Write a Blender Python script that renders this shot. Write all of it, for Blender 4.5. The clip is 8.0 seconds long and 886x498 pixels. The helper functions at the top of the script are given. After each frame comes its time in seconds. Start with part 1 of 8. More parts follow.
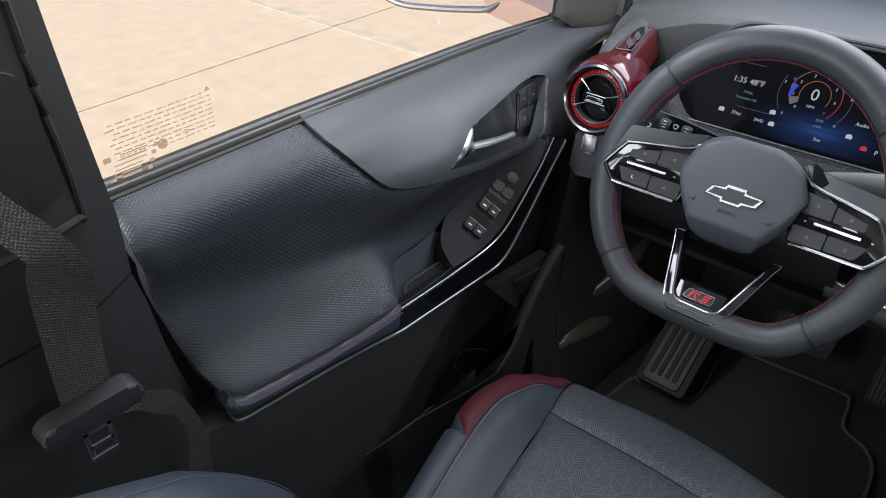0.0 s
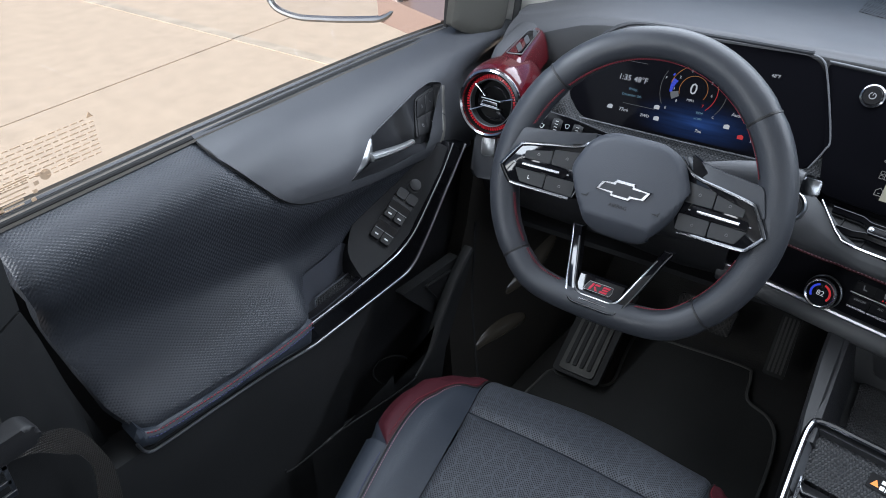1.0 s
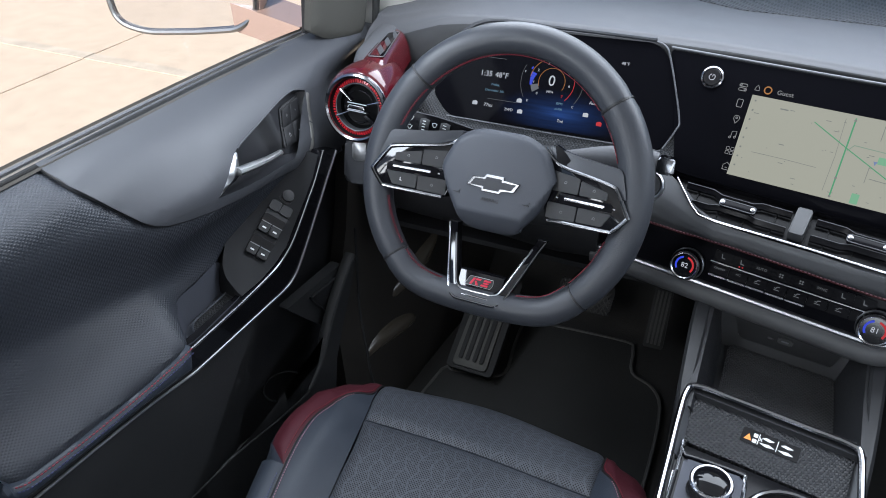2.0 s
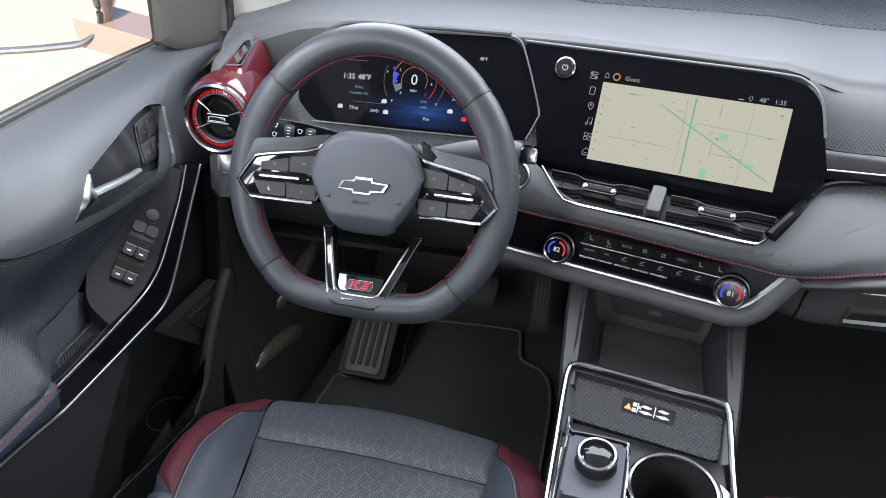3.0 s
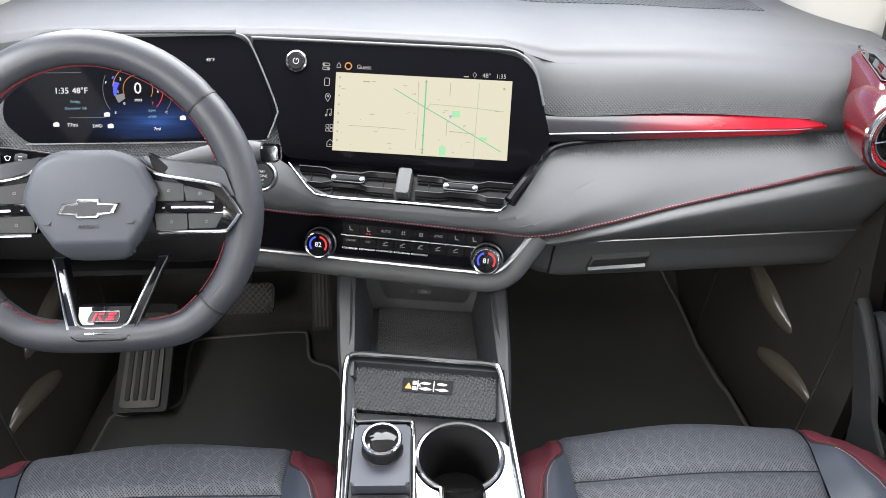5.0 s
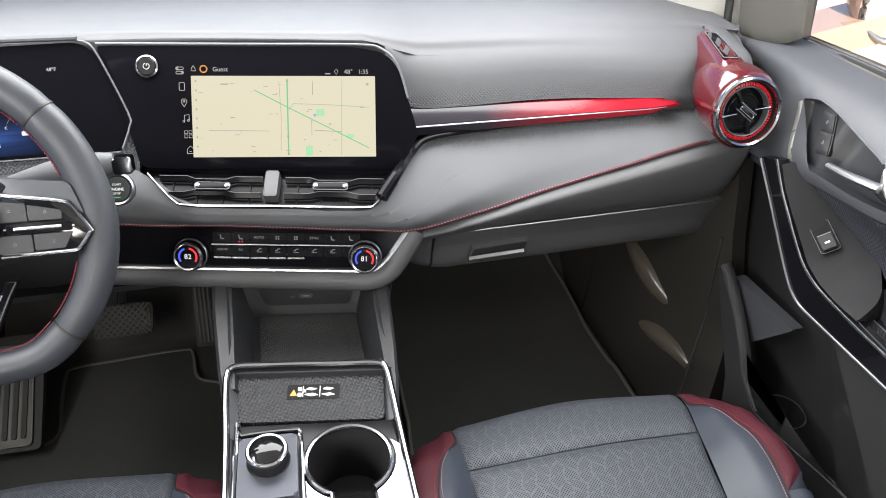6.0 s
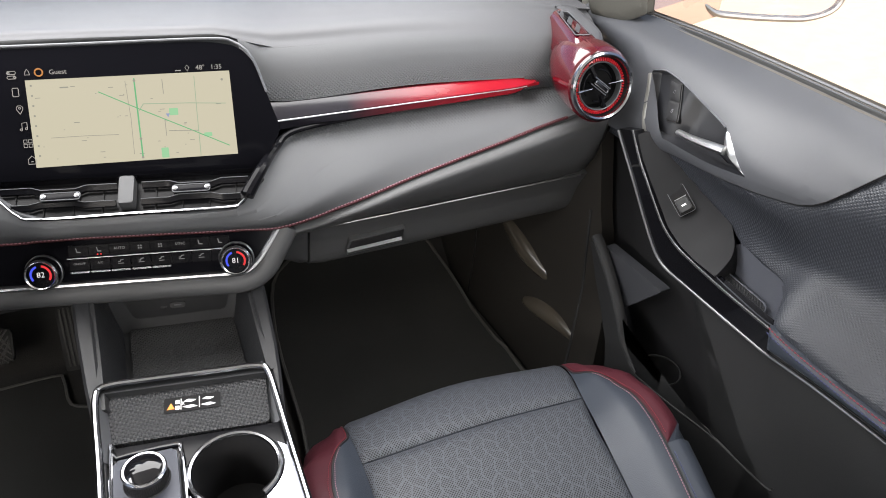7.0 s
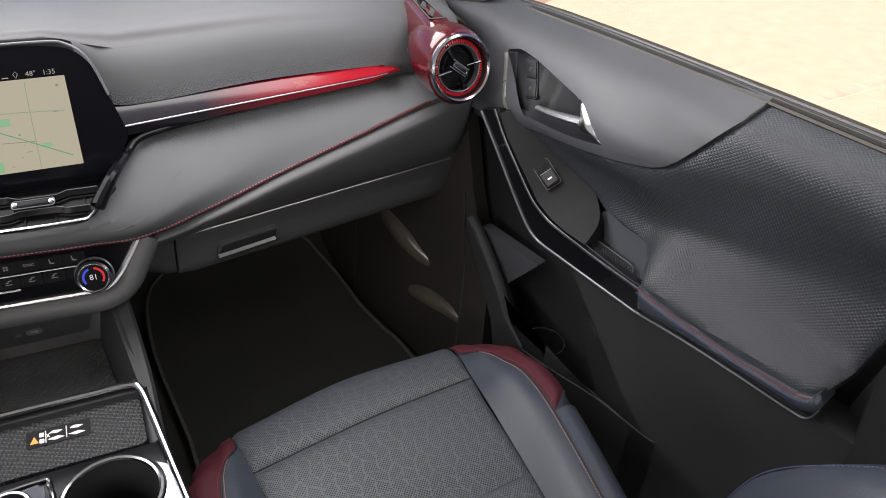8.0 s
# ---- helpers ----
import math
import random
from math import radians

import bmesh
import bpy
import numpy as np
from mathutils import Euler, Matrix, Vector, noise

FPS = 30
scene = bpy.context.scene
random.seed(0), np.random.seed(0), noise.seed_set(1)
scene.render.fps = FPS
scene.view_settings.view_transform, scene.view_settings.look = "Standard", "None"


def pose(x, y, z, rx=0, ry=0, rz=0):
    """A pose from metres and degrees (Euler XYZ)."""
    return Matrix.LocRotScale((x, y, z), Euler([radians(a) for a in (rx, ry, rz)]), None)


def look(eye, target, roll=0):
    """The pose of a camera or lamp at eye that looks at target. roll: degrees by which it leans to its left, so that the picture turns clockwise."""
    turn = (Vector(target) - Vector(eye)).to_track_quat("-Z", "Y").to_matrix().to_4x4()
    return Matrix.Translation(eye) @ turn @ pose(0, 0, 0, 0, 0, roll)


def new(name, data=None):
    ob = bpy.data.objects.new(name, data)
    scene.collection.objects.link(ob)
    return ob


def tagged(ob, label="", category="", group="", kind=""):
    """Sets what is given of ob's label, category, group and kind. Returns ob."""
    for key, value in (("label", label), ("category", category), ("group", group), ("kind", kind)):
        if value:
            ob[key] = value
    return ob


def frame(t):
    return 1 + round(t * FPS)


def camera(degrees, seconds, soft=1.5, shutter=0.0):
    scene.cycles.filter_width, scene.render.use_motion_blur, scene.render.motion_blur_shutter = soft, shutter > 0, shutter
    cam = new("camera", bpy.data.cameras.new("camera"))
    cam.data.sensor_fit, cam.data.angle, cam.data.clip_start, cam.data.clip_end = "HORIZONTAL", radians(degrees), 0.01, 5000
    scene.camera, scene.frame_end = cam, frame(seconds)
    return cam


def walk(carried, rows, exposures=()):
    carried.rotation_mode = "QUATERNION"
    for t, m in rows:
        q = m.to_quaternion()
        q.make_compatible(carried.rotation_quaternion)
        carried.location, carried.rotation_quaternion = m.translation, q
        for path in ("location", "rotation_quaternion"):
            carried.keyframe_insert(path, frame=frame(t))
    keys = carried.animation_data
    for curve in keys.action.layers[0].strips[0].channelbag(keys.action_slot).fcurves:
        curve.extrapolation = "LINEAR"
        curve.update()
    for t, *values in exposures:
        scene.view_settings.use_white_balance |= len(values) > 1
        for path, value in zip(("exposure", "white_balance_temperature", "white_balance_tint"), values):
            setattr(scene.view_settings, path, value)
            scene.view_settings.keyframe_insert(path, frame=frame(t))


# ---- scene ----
cam = camera(62.39, 8.0, soft=0.95)
PATH = [
    (0, -0.1346, -0.778, 1.4545, 55.18, 1.71, 41.97),
    (0.5, -0.1218, -0.7727, 1.4627, 55.2, 1.76, 38.83),
    (1, -0.1132, -0.7672, 1.4643, 55.25, 1.71, 34.69),
    (1.5, -0.1093, -0.7612, 1.4637, 55.19, 1.55, 29.63),
    (3, -0.0837, -0.7526, 1.4609, 55.2, 0.82, 14.5),
    (3.5, -0.0735, -0.7503, 1.4617, 55.09, 0.43, 9.76),
    (4, -0.0603, -0.7456, 1.4576, 55.07, -0.04, 5.2),
    (4.5, -0.0492, -0.7423, 1.456, 54.92, -0.5, 0.77),
    (6, 0.0014, -0.743, 1.4453, 55.08, -1.37, -12.6),
    (6.5, 0.0143, -0.7442, 1.4422, 54.98, -1.7, -17.37),
    (7, 0.0258, -0.7502, 1.4348, 54.98, -2.01, -22.31),
    (7.5, 0.0397, -0.7558, 1.4282, 54.9, -2.14, -27.33),
    (8, 0.0493, -0.7605, 1.4216, 55.05, -2.17, -32.4),
]
walk(cam, [(t, pose(x, y, z, rx, ry, rz)) for t, x, y, z, rx, ry, rz in PATH],
     exposures=[(0.0, 0.40, 6550, 11), (1.0, 0.36, 6120, 10), (1.5, 0.42, 6080, 10), (3.0, 1.08, 6480, 12), (3.5, 1.28, 6580, 12),
                (4.5, 1.62, 6820, 12), (6.0, 1.59, 7100, 12), (6.5, 1.49, 7150, 12), (7.0, 1.24, 7180, 13), (8.0, 0.74, 7250, 15)])

# ---- world, sun and window light ----
world = bpy.data.worlds.new("sky")
scene.world = world
world.use_nodes = True
wn = world.node_tree
sky = wn.nodes.new("ShaderNodeTexSky")
sky.sky_type, sky.sun_disc = "NISHITA", False
sky.sun_elevation, sky.sun_rotation = radians(42), radians(180)
wn.links.new(sky.outputs[0], wn.nodes["Background"].inputs[0])
wn.nodes["Background"].inputs[1].default_value = 0.15


def sun_lamp(strength, elevation, azimuth, angle, color):
    lamp = bpy.data.lights.new("sun", "SUN")
    lamp.energy, lamp.angle, lamp.color = strength, radians(angle), color
    ob = new("sun", lamp)
    a, e = radians(azimuth), radians(elevation)
    ob.matrix_world = look((20 * math.sin(a) * math.cos(e), 20 * math.cos(a) * math.cos(e), 20 * math.sin(e)), (0, 0, 0))
    return ob


def window_lamp(name, eye, target, width, height, watts, color):
    lamp = bpy.data.lights.new(name, "AREA")
    lamp.shape, lamp.size, lamp.size_y, lamp.energy, lamp.color = "RECTANGLE", width, height, watts, color
    ob = new(name, lamp)
    ob.matrix_world = look(eye, target)
    return ob


sun_lamp(5.0, 42, 180, 1.0, (1.0, 0.93, 0.82))
window_lamp("windshield_daylight", (0, 0.29, 1.435), (0, -0.13, 0.925), 1.28, 0.42, 11.5, (0.90, 0.95, 1.0))
window_lamp("rear_daylight", (0, -2.24, 1.32), (0, -0.8, 0.95), 1.3, 0.36, 13.5, (0.90, 0.95, 1.0))
for side, rear_watts, front_watts in ((-1, 10.5, 4.6), (1, 3.7, 2.3)):
    window_lamp("rear_door_daylight", (side * 0.795, -1.0, 1.31), (0, -0.55, 0.85), 0.60, 0.36, rear_watts, (0.96, 0.97, 0.96))
    window_lamp("front_door_daylight", (side * 0.775, -0.24, 1.435), (0, -0.20, 0.85), 0.56, 0.12, front_watts, (0.88, 0.94, 1.0))

# ---- helpers for building ----
BASES = {}


def thing(name, base, label, category, group="", kind=""):
    ob = new(name)
    ob.location = base
    ob.empty_display_size = 0.05
    BASES[ob.name] = Vector(base)
    return tagged(ob, label, category, group, kind)


def finish(name, bm, material, base, sharp=35):
    bmesh.ops.translate(bm, verts=bm.verts, vec=-Vector(base))
    me = bpy.data.meshes.new(name)
    bm.to_mesh(me)
    bm.free()
    me.materials.append(material)
    me.shade_smooth()
    me.set_sharp_from_angle(angle=radians(sharp))
    return me


def part(name, bm, material, parent, label="", sharp=35):
    """One mesh object under a thing or a part; the bmesh is in world metres."""
    base = BASES[parent.name]
    ob = new(name, finish(name, bm, material, base, sharp))
    ob.parent = parent
    BASES[ob.name] = base
    if label:
        ob["label"] = label
    return ob


def single(name, bm, material, base, label, category, group="", kind="", sharp=35):
    """A thing of one mesh."""
    ob = new(name, finish(name, bm, material, base, sharp))
    ob.location = base
    BASES[ob.name] = Vector(base)
    return tagged(ob, label, category, group, kind)


def fr(o, x=(1, 0, 0), y=(0, 0, 1)):
    """A frame from an origin, a direction to the right and one roughly up."""
    x = Vector(x).normalized()
    y = Vector(y)
    y = (y - x * y.dot(x)).normalized()
    z = x.cross(y)
    m = Matrix((x, y, z)).transposed().to_4x4()
    m.translation = o
    return m


def catmull(pts, per=6, closed=False):
    n, out = len(pts), []
    pts = [tuple(p) for p in pts]
    for i in range(n if closed else n - 1):
        if closed:
            q = [pts[(i + k - 1) % n] for k in range(4)]
        else:
            q = [pts[min(max(i + k - 1, 0), n - 1)] for k in range(4)]
        for j in range(per):
            t = j / per
            out.append(tuple(0.5 * (2 * b + (c - a) * t + (2 * a - 5 * b + 4 * c - d) * t * t + (3 * b - a - 3 * c + d) * t ** 3)
                             for a, b, c, d in zip(*q)))
    if not closed:
        out.append(pts[-1])
    return out


def rounded(pts, r, seg=4):
    """A 2D outline with its corners rounded; r one radius or one for each corner."""
    out, n = [], len(pts)
    for i in range(n):
        ri = r[i] if isinstance(r, (list, tuple)) else r
        p, a, b = Vector(pts[i]), Vector(pts[i - 1]), Vector(pts[(i + 1) % n])
        da, db = (a - p), (b - p)
        k = min(ri, da.length * 0.45, db.length * 0.45)
        if k < 1e-5:
            out.append(tuple(p))
            continue
        s, e = p + da.normalized() * k, p + db.normalized() * k
        for j in range(seg + 1):
            t = j / seg
            out.append(tuple(s * (1 - t) ** 2 + p * 2 * t * (1 - t) + e * t * t))
    return out


def area2(pts):
    return sum(a[0] * b[1] - b[0] * a[1] for a, b in zip(pts, list(pts[1:]) + [pts[0]])) / 2


def prism(pts, z0, z1, m=None, bm=None, bevel=0.0, seg=2, taper=0.0):
    """A plate: a 2D outline in the frame m from z0 to z1, its top edge bevelled."""
    bm = bm or bmesh.new()
    m = m or Matrix()
    pts = list(pts)
    if area2(pts) < 0:
        pts = pts[::-1]
    c = Vector((sum(p[0] for p in pts) / len(pts), sum(p[1] for p in pts) / len(pts)))
    lower = [bm.verts.new((p[0], p[1], z0)) for p in pts]
    upper = [bm.verts.new((p[0] + (c.x - p[0]) * taper, p[1] + (c.y - p[1]) * taper, z1)) for p in pts]
    top = bm.faces.new(upper)
    bm.faces.new(lower[::-1])
    n = len(pts)
    for i in range(n):
        bm.faces.new((lower[i], lower[(i + 1) % n], upper[(i + 1) % n], upper[i]))
    vs = lower + upper
    if bevel > 0:
        got = bmesh.ops.bevel(bm, geom=list(top.edges), offset=bevel, segments=seg, affect="EDGES", profile=0.5, clamp_overlap=True)
        vs = list({v for v in vs if v.is_valid} | {v for v in got["verts"] if v.is_valid})
    bmesh.ops.transform(bm, matrix=m, verts=vs)
    return bm


def rect(w, h, r=0.0, cx=0.0, cy=0.0):
    p = [(cx - w / 2, cy - h / 2), (cx + w / 2, cy - h / 2), (cx + w / 2, cy + h / 2), (cx - w / 2, cy + h / 2)]
    return rounded(p, r) if r else p


def box(lo, hi, bm=None, bevel=0.0):
    return prism([(lo[0], lo[1]), (hi[0], lo[1]), (hi[0], hi[1]), (lo[0], hi[1])], lo[2], hi[2], None, bm, bevel)


def circle(r, n=24, cx=0.0, cy=0.0, a0=0.0):
    return [(cx + r * math.cos(a0 + 2 * math.pi * i / n), cy + r * math.sin(a0 + 2 * math.pi * i / n)) for i in range(n)]


def loft(rings, bm=None, cap=True, closed=True):
    """Skin over rings of equal length; rings of 3D points."""
    bm = bm or bmesh.new()
    vs = [[bm.verts.new(p) for p in r] for r in rings]
    n = len(vs[0])
    for a, b in zip(vs, vs[1:]):
        for i in range(n if closed else n - 1):
            j = (i + 1) % n
            bm.faces.new((a[i], a[j], b[j], b[i]))
    if cap and closed:
        if cap != "end":
            bm.faces.new(vs[0][::-1])
        bm.faces.new(vs[-1])
    return bm


def lathe(profile, m, bm=None, n=32):
    """Turn (radius, height) pairs about the frame's z axis."""
    bm = bm or bmesh.new()
    rings = []
    for r, h in profile:
        r = max(r, 1e-5)
        rings.append([m @ Vector((r * math.cos(2 * math.pi * i / n), r * math.sin(2 * math.pi * i / n), h)) for i in range(n)])
    return loft(rings, bm, cap=False)


def sweep(pts, r, bm=None, n=8, closed=False, flat=1.0, up=(0, 0, 1)):
    """A tube along a line; flat squeezes it along up."""
    bm = bm or bmesh.new()
    pts = [Vector(p) for p in pts]
    rings, m = [], len(pts)
    for i, p in enumerate(pts):
        a = pts[i - 1] if (closed or i) else p
        b = pts[(i + 1) % m] if (closed or i < m - 1) else p
        d = (b - a).normalized()
        u = Vector(up)
        u = u - d * u.dot(d)
        u = u.normalized() if u.length > 1e-4 else d.orthogonal().normalized()
        w = d.cross(u)
        rr = r[i] if isinstance(r, (list, tuple)) else r
        rings.append([p + w * rr * math.cos(2 * math.pi * k / n) + u * rr * flat * math.sin(2 * math.pi * k / n) for k in range(n)])
    if closed:
        rings.append(rings[0])
        loft(rings, bm, cap=False)
        bmesh.ops.remove_doubles(bm, verts=bm.verts, dist=1e-7)
        return bm
    return loft(rings, bm)


def stitches(pts, pitch=0.0045, length=0.0032, r=0.0007, bm=None):
    """A row of short thread stitches along a line."""
    bm = bm or bmesh.new()
    pts = [Vector(p) for p in pts]
    cum = [0.0]
    for a, b in zip(pts, pts[1:]):
        cum.append(cum[-1] + (b - a).length)

    def at(s):
        for i in range(len(pts) - 1):
            if s <= cum[i + 1]:
                t = (s - cum[i]) / max(cum[i + 1] - cum[i], 1e-9)
                return pts[i].lerp(pts[i + 1], t)
        return pts[-1]

    s = 0.0
    while s + length < cum[-1]:
        a, b = at(s), at(s + length)
        d = (b - a).normalized()
        u = d.orthogonal().normalized()
        w = d.cross(u)
        loft([[p + (u * math.cos(k * math.pi / 2) + w * math.sin(k * math.pi / 2)) * q for k in range(4)]
              for p, q in ((a, r * 0.6), (a.lerp(b, 0.5), r * 1.2), (b, r * 0.6))], bm)
        s += pitch
    return bm


def seg_dist(p, a, b):
    ab = b - a
    t = max(0.0, min(1.0, (p - a).dot(ab) / max(ab.dot(ab), 1e-12)))
    return (p - (a + ab * t)).length


def drape(outline, fn, step=0.015, thick=0.006, puff=0.0, roll=0.012, flip=False):
    """A panel laid over a curved surface: outline in (u, v), fn(u, v) gives the place. Its edge is rolled down by puff over roll."""
    bm = bmesh.new()
    pts = list(outline)
    if area2(pts) < 0:
        pts = pts[::-1]
    bm.faces.new([bm.verts.new((p[0], p[1], 0)) for p in pts])
    bmesh.ops.triangulate(bm, faces=bm.faces[:])
    for k in (0, 1):
        lo, hi = min(p[k] for p in pts), max(p[k] for p in pts)
        cuts = [step * i for i in range(math.floor(lo / step) + 1, math.ceil(hi / step))]
        for c in cuts:
            co, no = [0, 0, 0], [0, 0, 0]
            co[k], no[k] = c, 1
            bmesh.ops.bisect_plane(bm, geom=bm.verts[:] + bm.edges[:] + bm.faces[:], plane_co=co, plane_no=no, dist=1e-6)
    edges = [(Vector(a), Vector(b)) for a, b in zip(pts, pts[1:] + [pts[0]])]
    e, sgn, back = 1e-4, (-1 if flip else 1), {}
    for v in bm.verts:
        u, w = v.co.x, v.co.y
        p = Vector(fn(u, w))
        n = (Vector(fn(u + e, w)) - Vector(fn(u - e, w))).cross(Vector(fn(u, w + e)) - Vector(fn(u, w - e))).normalized() * sgn
        if puff:
            d = min(seg_dist(Vector((u, w)), a, b) for a, b in edges)
            if d < roll:
                p = p - n * puff * (1 - d / roll) ** 2
        v.co = p
        back[v] = n
    if flip:
        bmesh.ops.reverse_faces(bm, faces=bm.faces[:])
    rim = [ed for ed in bm.edges if len(ed.link_faces) == 1]
    lower = {}
    for ed in rim:
        for v in ed.verts:
            if v not in lower:
                lower[v] = bm.verts.new(v.co - back[v] * thick)
    for ed in rim:
        loop = ed.link_faces[0].loops
        for lp in loop:
            if lp.edge == ed:
                a, b = lp.vert, lp.link_loop_next.vert
                bm.faces.new((b, a, lower[a], lower[b]))
                break
    return bm


def table(us, vs, rows):
    """Smooth interpolation in a small table: rows[v][u]."""
    def along(xs, ys, x):
        n = len(xs)
        i = max(0, min(n - 2, next((k for k in range(n - 1) if x <= xs[k + 1]), n - 2)))
        t = (x - xs[i]) / (xs[i + 1] - xs[i])
        t = max(-0.3, min(1.3, t))
        a, b, c, d = ys[max(i - 1, 0)], ys[i], ys[i + 1], ys[min(i + 2, n - 1)]
        return 0.5 * (2 * b + (c - a) * t + (2 * a - 5 * b + 4 * c - d) * t * t + (3 * b - a - 3 * c + d) * t ** 3)
    return lambda u, v: along(vs, [along(us, r, u) for r in rows], v)


def letters(body, size, m, material, parent, name="lettering", align="CENTER", thick=0.0002, label=""):
    cu = bpy.data.curves.new(name, "FONT")
    cu.body, cu.size, cu.extrude, cu.align_x, cu.align_y = body, size, thick, align, "CENTER"
    cu.resolution_u = 2
    tmp = bpy.data.objects.new("tmp", cu)
    me = bpy.data.meshes.new_from_object(tmp)
    bpy.data.objects.remove(tmp)
    bm = bmesh.new()
    bm.from_mesh(me)
    bpy.data.meshes.remove(me)
    bmesh.ops.transform(bm, matrix=m, verts=bm.verts)
    return part(name, bm, material, parent, label)


def at2(m, x, y, z=0.0):
    return m @ Matrix.Translation((x, y, z))


# ---- materials ----
def material(name, color, rough=0.5, metal=0.0, var=0.18, grain=0.0, grain_scale=900.0, coat=0.0, coat_rough=0.05, spec=0.28,
             emit=None, power=1.0, wear=0.08, sheen=0.0):
    m = bpy.data.materials.new(name)
    m.use_nodes = True
    nt = m.node_tree
    b = nt.nodes["Principled BSDF"]
    b.inputs["Metallic"].default_value = metal
    b.inputs["Specular IOR Level"].default_value = spec
    b.inputs["Coat Weight"].default_value = coat
    b.inputs["Coat Roughness"].default_value = coat_rough
    if sheen:
        b.inputs["Sheen Weight"].default_value = sheen
    co = nt.nodes.new("ShaderNodeTexCoord")
    big = nt.nodes.new("ShaderNodeTexNoise")
    big.inputs["Scale"].default_value, big.inputs["Detail"].default_value = 9.0, 5.0
    nt.links.new(co.outputs["Object"], big.inputs["Vector"])
    fine = nt.nodes.new("ShaderNodeTexNoise")
    fine.inputs["Scale"].default_value, fine.inputs["Detail"].default_value = grain_scale, 2.0
    nt.links.new(co.outputs["Object"], fine.inputs["Vector"])
    both = nt.nodes.new("ShaderNodeMix")
    both.inputs[0].default_value = 0.35
    nt.links.new(big.outputs["Fac"], both.inputs[2])
    nt.links.new(fine.outputs["Fac"], both.inputs[3])
    ramp = nt.nodes.new("ShaderNodeMapRange")
    ramp.inputs["From Min"].default_value, ramp.inputs["From Max"].default_value = 0.3, 0.7
    ramp.inputs["To Min"].default_value, ramp.inputs["To Max"].default_value = 1 - var, 1 + var
    nt.links.new(both.outputs[0], ramp.inputs["Value"])
    mul = nt.nodes.new("ShaderNodeVectorMath")
    mul.operation = "SCALE"
    mul.inputs[0].default_value = color
    nt.links.new(ramp.outputs[0], mul.inputs["Scale"])
    nt.links.new(mul.outputs[0], b.inputs["Base Color"])
    rr = nt.nodes.new("ShaderNodeMapRange")
    rr.inputs["From Min"].default_value, rr.inputs["From Max"].default_value = 0.3, 0.7
    rr.inputs["To Min"].default_value, rr.inputs["To Max"].default_value = max(rough - wear, 0.02), min(rough + wear, 1)
    nt.links.new(big.outputs["Fac"], rr.inputs["Value"])
    nt.links.new(rr.outputs[0], b.inputs["Roughness"])
    if grain:
        bump = nt.nodes.new("ShaderNodeBump")
        bump.inputs["Strength"].default_value, bump.inputs["Distance"].default_value = grain, 0.0006
        nt.links.new(fine.outputs["Fac"], bump.inputs["Height"])
        nt.links.new(bump.outputs[0], b.inputs["Normal"])
    if emit:
        b.inputs["Emission Color"].default_value = (*emit, 1)
        b.inputs["Emission Strength"].default_value = power
    return m


